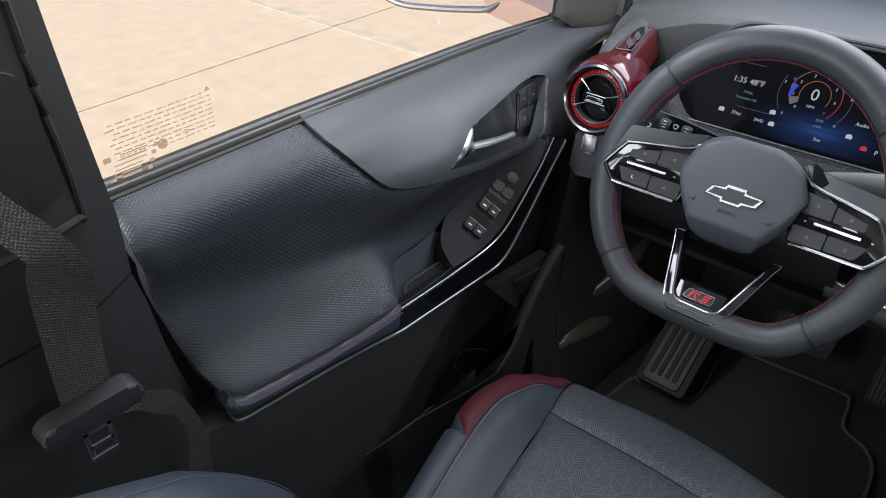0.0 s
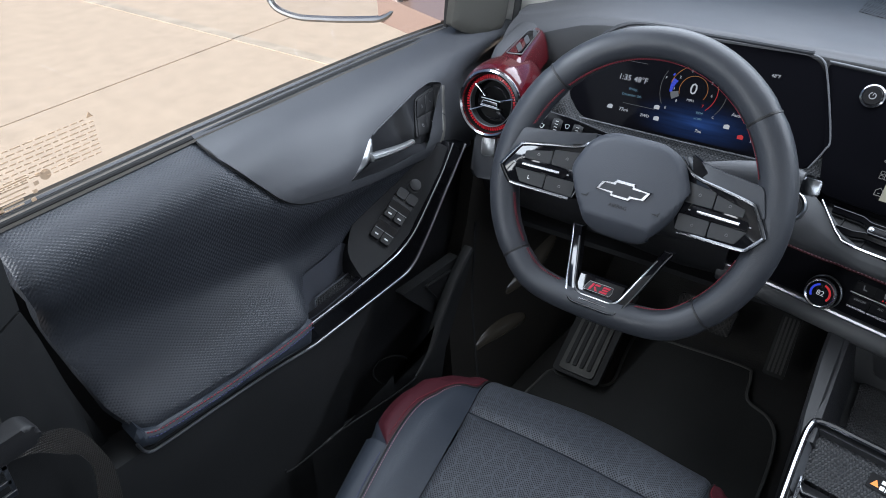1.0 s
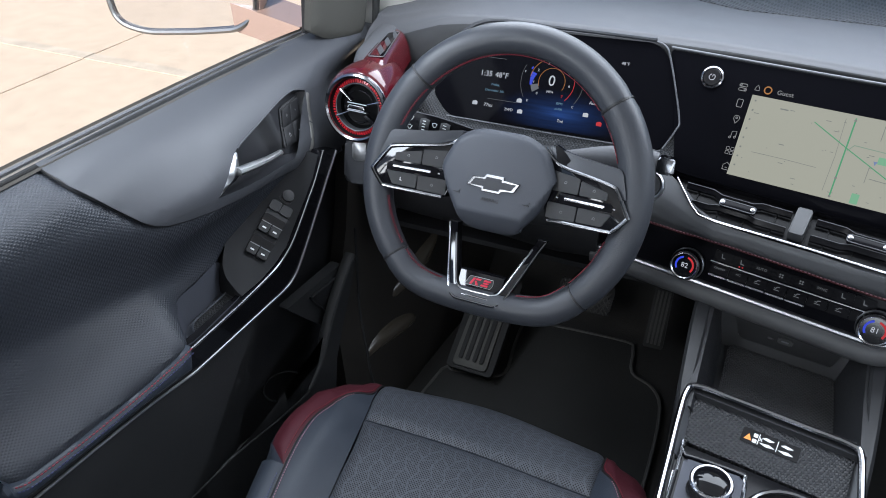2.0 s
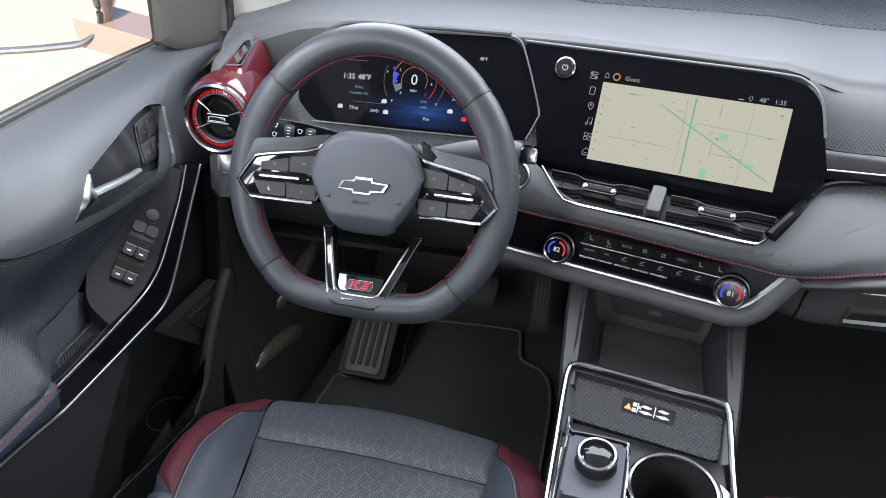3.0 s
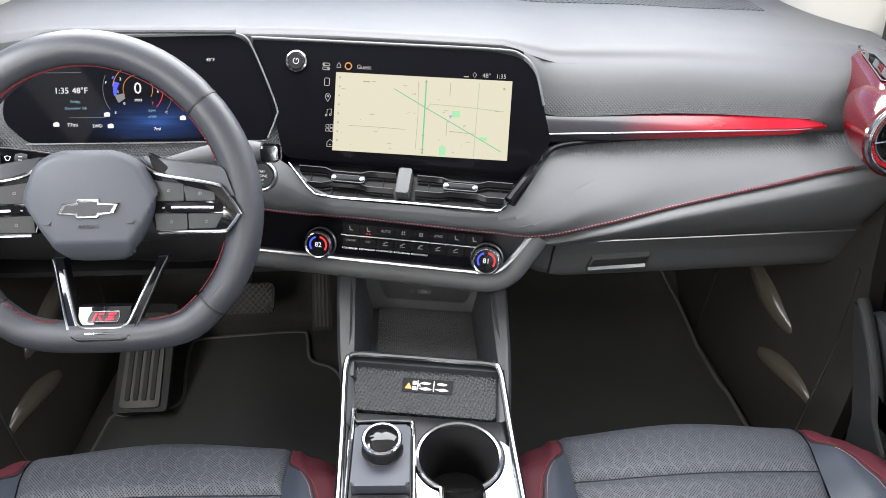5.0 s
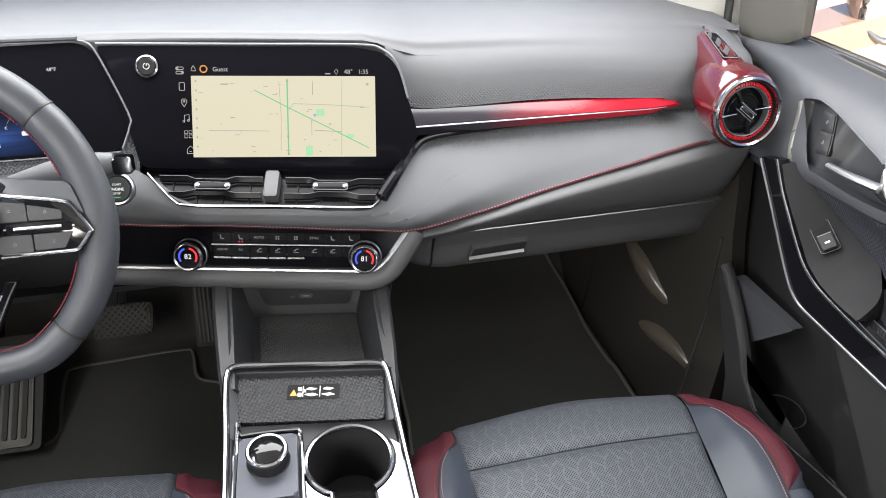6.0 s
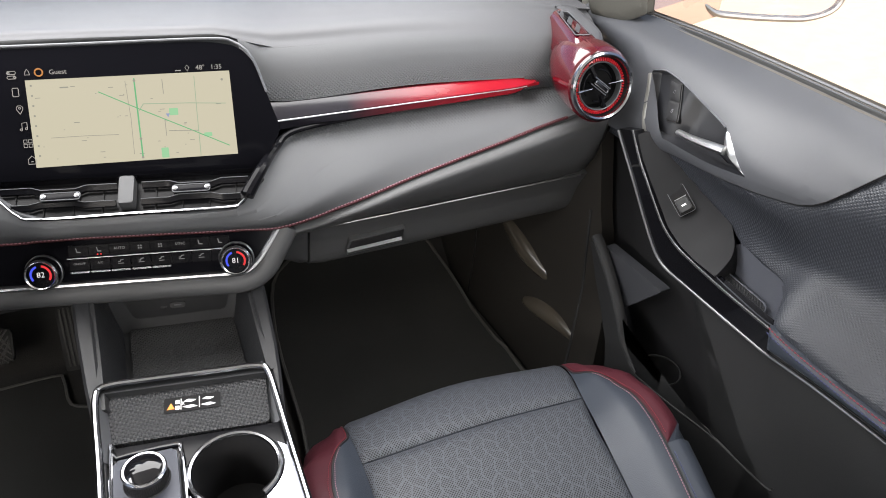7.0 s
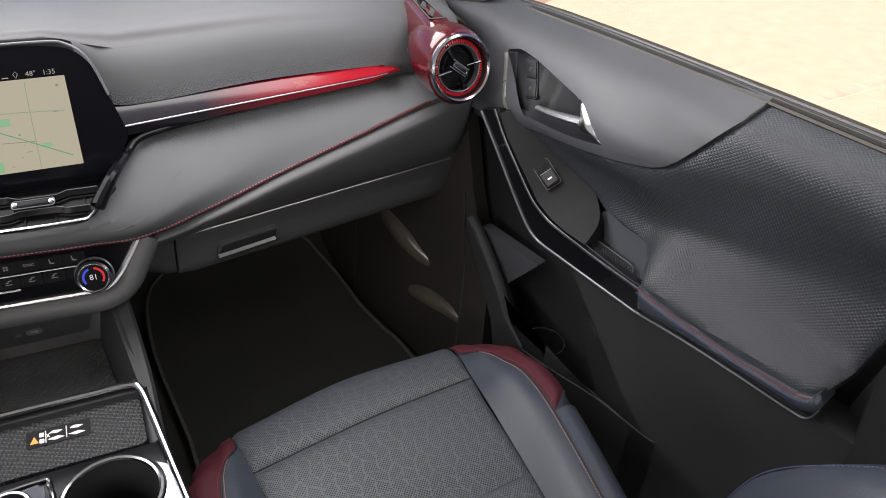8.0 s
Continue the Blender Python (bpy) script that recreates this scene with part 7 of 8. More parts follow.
# ---- centre console ----
def console():
    ob = thing("center_console", (0, -0.2, 0.37), "dark centre console with chrome frame, cup holder and gear selector", "centre console")
    ys_, zt_, xo_ = [-0.62, -0.09, -0.03, 0.02, 0.10, 0.20, 0.30], [0.722, 0.721, 0.732, 0.742, 0.772, 0.800, 0.800], [0.1075, 0.1075, 0.116, 0.121, 0.125, 0.126, 0.126]
    for s in (-1, 1):
        rings = []
        for i in range(47):
            y = -0.62 + 0.92 * i / 46
            zt, xo = float(np.interp(y, ys_, zt_)), float(np.interp(y, ys_, xo_)) + (0.002 if s < 0 else 0.0)
            rings.append([Vector((s * x, y, z)) for x, z in ((0.104, 0.38), (0.104, zt), (0.107, zt + 0.003), (xo - 0.004, zt + 0.003), (xo, zt - 0.001), (xo - 0.010, 0.38))])
        part("side_wall", loft(rings), M_CONS, ob)
    # open tray ahead: floor mat, back wall with sockets, front lip
    part("tray_floor", box((-0.106, -0.02, 0.690), (0.104, 0.20, 0.699)), M_CONS, ob)
    part("tray_mat", prism(rounded([(-0.070, 0.020), (0.078, 0.000), (0.078, 0.148), (-0.068, 0.168)], 0.006), 0.700, 0.7035, None, None, 0.001, 1), M_MATTEX, ob, "textured rubber tray mat")
    um = fr((0.004, 0.160, 0.718), (0.135, -0.020, 0), (0.02, 0.30, 0.95))
    us = part("socket_wall", prism([(-0.115, -0.02), (0.115, -0.02), (0.115, 0.085), (-0.115, 0.085)], -0.02, -0.002, um), M_CONS, ob)
    part("socket_panel", prism(rounded([(-0.062, 0.002), (0.066, 0.002), (0.090, 0.070), (-0.090, 0.070)], 0.008), -0.002, 0.004, um, None, 0.002, 2), M_SOCKET_SHADED, us)
    part("usb_socket", prism(rect(0.021, 0.0090, 0.003, 0.000, 0.0185), 0.0035, 0.0060, um, None, 0.0006, 1), M_BLACK, us)
    part("socket_slot", prism(rect(0.010, 0.0020, 0.0008, 0.000, 0.0185), 0.0055, 0.0064, um), M_SATINGREY, us)
    part("usb_socket", prism(rect(0.008, 0.0030, 0.001, -0.020, 0.0165), 0.0035, 0.0046, um, None, 0.0006, 1), M_BLACK, us)
    for s in (-1, 1):
        part("tray_cheek", loft([[Vector((s * x, y, z)) for x, z in ((0.110, 0.70), (0.108, zt), (0.100, zt), (0.078, 0.70))] for y, zt in ((-0.02, 0.738), (0.06, 0.755), (0.13, 0.782), (0.20, 0.80))]), M_CONS, ob)
    part("front_wall", loft([[Vector((x, y0 + dy, z)) for dy, z in ((0.012, 0.695), (0.010, 0.742), (-0.004, 0.743), (-0.006, 0.695))] for x, y0 in ((-0.110, 0.008), (0.104, -0.026))]), M_CONS, ob)
    # phone tray with a star texture and warning label
    pm = fr((-0.004, -0.040, 0.729), (0.21, -0.033, 0), (0, 0.97, 0.20))
    part("phone_tray", prism(rounded([(-0.098, -0.040), (0.098, -0.040), (0.096, 0.038), (-0.096, 0.038)], 0.008), -0.01, 0.0, pm), M_PHONE, ob, "textured rubber phone tray")
    lm = at2(pm, -0.006, 0.0015) @ Matrix.Scale(0.84, 4)
    lb = part("warning_label", prism(rect(0.082, 0.0260, 0.002, 0.012, 0.002), 0.0, 0.0012, lm, None, 0.0003, 1), M_VOID, ob, "black warning label with pictograms")
    part("warning_sign", prism([(-0.0245, -0.005), (-0.0135, -0.005), (-0.019, 0.006)], 0.0012, 0.0016, lm), M_ORANGE, lb)
    for x in (-0.0095,):
        for y in (0.0055, -0.0045):
            part("symbol", prism(rect(0.006, 0.0065, 0.001, x, y + 0.001), 0.0012, 0.0016, lm), M_PRINT, lb)
    for x in (-0.0045, 0.022):
        part("divider", prism(rect(0.0011, 0.019, 0, x, 0.002), 0.0012, 0.0016, lm), M_PRINT, lb)
    for cx in (0.0085, 0.035):
        part("pictogram", prism(rounded([(cx - 0.009, 0.006), (cx + 0.002, 0.004), (cx + 0.009, 0.007), (cx - 0.003, 0.0095)], 0.001), 0.0012, 0.0016, lm), M_PRINT, lb)
        part("pictogram", prism([(cx - 0.011, -0.003), (cx - 0.001, -0.0065), (cx + 0.011, -0.0045), (cx + 0.003, -0.001)], 0.0012, 0.0016, lm), M_PRINT, lb)
    part("cross_mark", sweep([lm @ Vector((x, y, 0.0016)) for x, y in ((-0.0035, 0.006), (0.0005, 0.000), (-0.0015, 0.003), (-0.0035, 0.000), (0.0005, 0.006))], 0.0005, None, 4), M_PRINT, lb)
    part("logo_print", prism(rect(0.011, 0.008, 0.002, 0.002, 0.030), 0.0, 0.0004, lm), M_CONS, lb)
    for s in (-1, 1):
        part("tray_side", loft([[Vector((s * 0.104 - 0.003, y, 0.742 - max(0, -y) * 0.20 + (0.004 if s < 0 else -0.002))), Vector((s * 0.092 - 0.003, y, 0.727 - max(0, -y) * 0.16)), Vector((s * 0.092 - 0.003, y, 0.70)), Vector((s * 0.104 - 0.003, y, 0.70))] for y in (0.004, -0.03, -0.06, -0.094)]), M_SATINGREY, ob)
    # gloss deck with the cup opening
    z = 0.718
    right = [(0.034 + 0.0525 * math.cos(a), -0.150 + 0.0525 * math.sin(a)) for a in [math.radians(-62 + 152 * i / 15) for i in range(16)]]
    left = [(0.034 + 0.0525 * math.cos(a), -0.150 + 0.0525 * math.sin(a)) for a in [math.radians(90 + 152 * i / 15) for i in range(16)]]
    deck = bmesh.new()
    prism([(-0.106, -0.068), (0.100, -0.096), (0.100, -0.60)] + [(right[0][0], -0.60)] + right + left + [(left[-1][0], -0.60), (-0.108, -0.60)], z - 0.012, z, None, deck)
    part("deck", deck, M_DECK, ob, "gloss black console deck", sharp=30)
    sl = bmesh.new()
    outer_l = [(-0.020, -0.60), (-0.020, -0.128)] + [(0.034 + 0.058 * math.cos(a), -0.150 + 0.058 * math.sin(a)) for a in [math.radians(155 + 87 * i / 10) for i in range(11)]] + [(left[-1][0] - 0.004, -0.60)]
    prism(outer_l, z, z + 0.0025, None, sl, 0.0008, 1)
    prism([(0.100, -0.60), (0.100, -0.138)] + [(0.034 + 0.058 * math.cos(a), -0.150 + 0.058 * math.sin(a)) for a in [math.radians(25 - 87 * i / 10) for i in range(11)]] + [(right[0][0] + 0.004, -0.60)], z, z + 0.0025, None, sl, 0.0008, 1)
    part("deck_inlay", sl, M_INLAY, ob, "pale satin metallic inlay")
    part("deck_inlay", prism([(-0.108, -0.60), (-0.108, -0.118), (-0.100, -0.115), (-0.100, -0.60)], z, z + 0.0025, None, None, 0.0008, 1), M_INLAY, ob)
    part("cup_rim", sweep([(x, y, z + 0.003) for x, y in right + left[1:]] + [(left[-1][0], -0.36, z + 0.003)], 0.0036, None, 8), M_CHROME, ob, "chrome cup rim")
    part("cup_rim", sweep([(right[0][0], -0.215, z + 0.003), (right[0][0], -0.36, z + 0.003)], 0.0036, None, 8), M_CHROME, ob)
    well = bmesh.new()
    loft([[Vector((0.034 + r * math.cos(a), -0.150 + r * math.sin(a), h)) for a in [2 * math.pi * i / 32 for i in range(32)]] for r, h in ((0.0525, z), (0.050, z - 0.03), (0.045, z - 0.085), (0.001, z - 0.088))], well, False)
    loft([[Vector((x, y, h)) for x, y in ((left[-1][0], -0.20), (left[-1][0], -0.36), (right[0][0], -0.36), (right[0][0], -0.20))] for h in (z, z - 0.085)], well, False)
    part("cup_well", well, M_BLACK, ob)
    # chrome frame all round
    line = [(-0.1115, -0.60, 0.728), (-0.1115, -0.30, 0.728), (-0.1115, -0.12, 0.728), (-0.1115, -0.04, 0.739), (-0.109, -0.004, 0.747), (-0.098, 0.010, 0.7485), (-0.05, 0.004, 0.749), (0.04, -0.010, 0.7485),
            (0.088, -0.018, 0.748), (0.099, -0.030, 0.745), (0.1015, -0.07, 0.737), (0.1025, -0.13, 0.728), (0.1035, -0.30, 0.728), (0.1035, -0.60, 0.728)]
    part("chrome_frame", sweep(catmull(line, 5), 0.0046, None, 10), M_CHROME, ob, "chrome frame around the console")
    # rotary selector on its raised plate
    gm = fr((-0.061, -0.155, 0.720), (1, -0.04, 0), (0, 1, 0.02))
    part("selector_bed", prism(rounded([(-0.040, -0.085), (0.040, -0.085), (0.040, 0.068), (-0.040, 0.068)], 0.006), -0.002, 0.002, gm, None, 0.001, 1), M_DECK, ob)
    fr_ = [(-0.040, -0.40), (-0.040, 0.050), (-0.034, 0.062), (0.030, 0.062), (0.037, 0.052), (0.0385, 0.0), (0.0385, -0.40)]
    part("selector_frame", sweep([gm @ Vector((x, y, 0.004)) for x, y in catmull(fr_, 4)], 0.0026, None, 8), M_CHROME, ob)
    pl = part("selector_plate", prism(rounded([(-0.0345, -0.048), (0.0345, -0.048), (0.0345, 0.042), (-0.0345, 0.042)], 0.005), 0.0, 0.022, gm, None, 0.004, 3), M_INLAYD, ob, "satin grey selector plate")
    kn = at2(gm, 0.001, 0.004, 0.022) @ Matrix.Scale(0.90, 4)
    part("plate_line", sweep([kn @ Vector((0.0275 * math.cos(i * math.pi / 18), 0.0275 * math.sin(i * math.pi / 18), 0.0005)) for i in range(36)], 0.0009, None, 4, True), M_BLACK, pl)
    kb = part("selector_knob", lathe([(0.0, 0.0), (0.0255, 0.0), (0.0262, 0.004), (0.0262, 0.018), (0.0255, 0.020)], kn, None, 48), M_BLACK, pl, "knurled rotary selector")
    ribs = bmesh.new()
    for i in range(60):
        a = 2 * math.pi * i / 60
        prism([(0.0258, -0.0007), (0.0268, -0.0005), (0.0268, 0.0005), (0.0258, 0.0007)], 0.004, 0.017, kn @ Matrix.Rotation(a, 4, "Z"), ribs)
    tagged(part("knurl", ribs, M_BLACK, kb), kind="stuff")
    part("knob_ring", lathe([(0.0255, 0.0185), (0.0272, 0.0195), (0.0272, 0.0225), (0.0255, 0.0240), (0.0228, 0.0235)], kn, None, 48), M_CHROME, kb, "chrome ring")
    part("knob_top", lathe([(0.0230, 0.0230), (0.0225, 0.0245), (0.016, 0.0285), (0.008, 0.0302), (0.0, 0.0308)], kn, None, 40), M_GLOSS, kb, "mirror-black domed top")
    part("selector_foot", prism(rounded([(-0.0345, -0.12), (0.0345, -0.12), (0.0345, -0.052), (-0.0345, -0.052)], 0.004), 0.0, 0.010, gm, None, 0.002, 2), M_BLACK, ob)


M_CONS = material("console_plastic", (0.0165, 0.017, 0.0187), 0.45, grain=0.35, grain_scale=1100, var=0.07)
# socket panel colour darkened to include the shade below the dash lip
M_SOCKET_SHADED = material("shaded_socket_plastic", (0.010, 0.0103, 0.0113), 0.5, grain=0.3, grain_scale=1200, var=0.06)
M_MATTEX = lattice(material("tray_rubber", (0.022, 0.022, 0.023), 0.55, var=0.1), "XY", 0.0042, 0.0009, 0.9)
M_PHONE = lattice(material("phone_rubber", (0.020, 0.0205, 0.0225), 0.45, var=0.1), "XY", 0.0048, 0.0018, 1.0, 30)
M_DECK = material("deck_black", (0.005, 0.005, 0.006), 0.12, var=0.1, wear=0.04, spec=0.10)
M_INLAY = material("pale_satin", (0.40, 0.41, 0.46), 0.3, metal=0.75, var=0.04)
M_INLAYD = material("slate_satin", (0.036, 0.039, 0.050), 0.45, metal=0.2, var=0.05)
console()

# ---- front seats ----
def seat(cx, s, label):
    """cx: its middle; s: +1 where the outer side is to the right."""
    ob = thing("front_seat", (cx, -0.30, 0.37), label, "car seat", "front seats")
    ss = [0, 1, 2, 3, 4, 5, 6, 7]
    cy = [0.008, 0.002, -0.011, -0.034, -0.074, -0.128, -0.250, -0.62]
    cz = [0.42, 0.52, 0.573, 0.606, 0.625, 0.635, 0.640, 0.615]
    us = [-0.2, 0.0, 0.2]
    ty = table(us, ss, [[y, y + (0.014 if i < 5 else 0.004), y] for i, y in enumerate(cy)])
    tz = table(us, ss, [[z, z + (0.004 if i > 3 else 0.006), z] for i, z in enumerate(cz)])

    def mid(u, v):
        return (cx + u, ty(u, v), tz(u, v))
    wide_out = [0.186, 0.186, 0.185, 0.182, 0.174, 0.160, 0.137, 0.080]
    wide_in = [0.184, 0.184, 0.184, 0.184, 0.184, 0.184, 0.188, 0.190]

    def su(v, side):
        return float(np.interp(v, ss, wide_out if side == s else wide_in))
    fl = s < 0

    back_y = 6.20
    def pillow(v0, v1, name, mt):
        """One upholstered panel of the cushion, its edges drawn in at the seams."""
        ob_ = bmesh.new()
        nu, nv = 26, max(8, int((v1 - v0) * 9))
        grid = []
        for j in range(nv + 1):
            v = v0 + (v1 - v0) * j / nv
            row = []
            for i in range(nu + 1):
                f = -math.cos(math.pi * i / nu)
                w = su(v, 1 if f > 0 else -1)
                u = w * f
                p = Vector(mid(u, v))
                e = 1e-3
                n = (Vector(mid(u + e, v)) - Vector(mid(u - e, v))).cross(Vector(mid(u, v + e)) - Vector(mid(u, v - e))).normalized()
                if n.z < 0 or (abs(n.z) < 0.3 and n.y < 0):
                    n = -n
                d = min((1 - abs(f)) * w, (Vector(mid(u, v)) - Vector(mid(u, v1))).length if v1 < 7 else 1, (Vector(mid(u, v)) - Vector(mid(u, v0))).length if v0 > 0 else 1)
                p -= n * 0.0065 * max(0, 1 - d / 0.012) ** 2
                row.append(ob_.verts.new(p))
            grid.append(row)
        for a, b in zip(grid, grid[1:]):
            for i in range(nu):
                ob_.faces.new((a[i], a[i + 1], b[i + 1], b[i]))
        return part(name, ob_, mt, ob, "perforated charcoal leather with a chevron pattern", sharp=60)
    pillow(0, 4.975, "cushion_front", M_SEAT)
    pillow(5.005, back_y, "cushion_panel", M_SEAT)
    pillow(back_y + 0.012, 7, "cushion_panel", M_SEAT)
    core = bmesh.new()
    loft([[Vector(mid(f * su(v, 1 if f > 0 else -1), v)) - Vector((0, 0.006, 0.0075)) for f in [-1 + 2 * i / 12 for i in range(13)]] for v in [7 * j / 40 for j in range(41)]], core, False, False)
    part("cushion_core", core, M_LEATHER, ob)
    # bolsters: w 0 seam, 1 crest, 1.5 outer shoulder, 3 foot
    ws = [0, 0.5, 1, 1.5, 2, 3]
    for side in (-1, 1):
        outb = side == s
        crest = [0.203, 0.204, 0.206, 0.208, 0.213, 0.214, 0.206, 0.110] if outb else [0.203, 0.204, 0.205, 0.208, 0.217, 0.229, 0.240, 0.245]
        lift = [0.0, 0.0, -0.003, -0.002, 0.006, 0.014, 0.024, 0.030] if outb else [0.0, 0.0, -0.004, -0.006, 0.002, 0.010, 0.026, 0.040]
        uw = table(ws, ss, [[su(i, side), su(i, side) * 0.45 + crest[i] * 0.55, crest[i], crest[i] + 0.030, crest[i] + 0.046, crest[i] + 0.048 + (0.10 if outb and i == 7 else 0.0)] for i in ss])
        zw = table(ws, ss, [[cz[i] - 0.004, cz[i] + lift[i] * 0.75 + 0.003, cz[i] + lift[i], cz[i] + lift[i] - 0.004, min(cz[i], 0.64) + lift[i] * 0.5 - 0.035, 0.40] for i in ss])
        yw = table(ws, ss, [[cy[i], cy[i] - 0.002, cy[i] - 0.008 * (i < 5), cy[i] - 0.018 * (i < 5), cy[i] - 0.03 * (i < 5), cy[i] - 0.035 * (i < 5)] for i in ss])

        def bf(w, v, uw=uw, zw=zw, yw=yw, side=side):
            return (cx + side * uw(w, v), yw(w, v), zw(w, v))
        flip = side < 0
        end_red = 6.06 if outb else 6.0
        win = lambda v: float(np.interp(v, [0, 3.7, 4.0, 4.3, 4.6, 5.0, 5.5, 6.0, 7.0], [0.05, 0.06, 0.16, 0.42, 0.66, 0.90, 0.99, 1.0, 1.0]))
        wout = lambda v: float(np.interp(v, [0.6, 4.5, end_red - 0.14, end_red], [2.0, 1.95, 1.75, win(end_red) + 0.02]))

        def strip(name, lo, hi, v0, v1, nw, nv, mt, label=""):
            bm_ = bmesh.new()
            rows = []
            for j in range(nv + 1):
                v = v0 + (v1 - v0) * j / nv
                rows.append([bm_.verts.new(bf(lo(v) + (hi(v) - lo(v)) * i / nw, v)) for i in range(nw + 1)])
            for r0, r1 in zip(rows, rows[1:]):
                for i in range(nw):
                    bm_.faces.new((r0[i], r0[i + 1], r1[i + 1], r1[i]))
            bmesh.ops.recalc_face_normals(bm_, faces=bm_.faces[:])
            return part(name, bm_, mt, ob, label, sharp=60)
        strip("bolster", lambda v: 0.0, win, 0.0, 7.0, 8, 56, M_LEATHER, "smooth black leather bolster")
        strip("red_accent", win, wout, 0.6, end_red, 10, 48, M_RED_LEATHER, "maroon leather accent")
        strip("bolster_side", wout, lambda v: 3.0, 0.6, end_red, 12, 44, M_LEATHER)
        strip("bolster_rear", win, lambda v: 3.0, end_red, 7.0, 16, 8, M_LEATHER)

        def seam(dw, v0, v1, lift_=0.0012, n=60):
            vv = [v0 + (v1 - v0) * i / n for i in range(n + 1)]
            return [Vector(bf(max(0.02, win(v) + dw), v)) + Vector((0, 0.0004, lift_)) for v in vv]
        part("stitching", stitches(seam(-0.08, 4.5, 7), 0.0042, 0.0028, 0.00065), M_GREY_THREAD, ob)
        part("stitching", stitches(seam(0.10, 2.8, end_red - 0.05), 0.0042, 0.0028, 0.00065), M_RED_THREAD, ob)
        part("stitching", stitches(seam(0.08, end_red + 0.05, 7, 0.0012, 30), 0.0042, 0.0028, 0.00065), M_BLUE_THREAD, ob)
        part("welt", sweep(seam(0.0, 0.6, 7, 0.0, 40), 0.0016, None, 6), M_BLACK, ob)
    # base below the cushion
    part("seat_base", box((cx - 0.235, -0.60, 0.385), (cx + 0.235, -0.03, 0.45), None, 0.01), M_BLACK, ob)
    # backrest
    bz = [0.58, 0.70, 0.78, 0.86, 0.95, 1.00, 1.05, 1.16, 1.22]
    by = [-0.49, -0.51, -0.53, -0.56, -0.635, -0.73, -0.85, -1.00, -1.05]
    ux = [-0.262, -0.235, -0.19, -0.13, 0.0, 0.13, 0.19, 0.235, 0.262]
    dep = [-0.11, -0.022, -0.002, -0.055, -0.075, -0.055, -0.002, -0.022, -0.11]
    wid = [1.0, 1.0, 0.99, 0.98, 0.95, 0.92, 0.88, 0.80, 0.70]
    yb = table(ux, bz, [[y + d for d in dep] for y in by])

    def bk(u, z):
        return (cx + u * float(np.interp(z, bz, wid)), yb(u, z), z)
    part("backrest", drape([(-0.262, 0.60), (0.262, 0.60), (0.262, 1.20), (-0.262, 1.20)], bk, 0.022, 0.02, 0.0, 0.01, False), M_LEATHER, ob, "black leather backrest with side wings", sharp=60)
    for side in (-1, 1):
        part("stitching", stitches([Vector(bk(side * 0.200, z)) + Vector((0, 0.001, 0.001)) for z in [0.62 + 0.55 * i / 40 for i in range(41)]], 0.0042, 0.0028, 0.00065), M_BLUE_THREAD, ob)


seat(-0.380, -1, "driver's black perforated leather seat with maroon accents")
seat(0.378, 1, "passenger's black perforated leather seat with maroon accents")

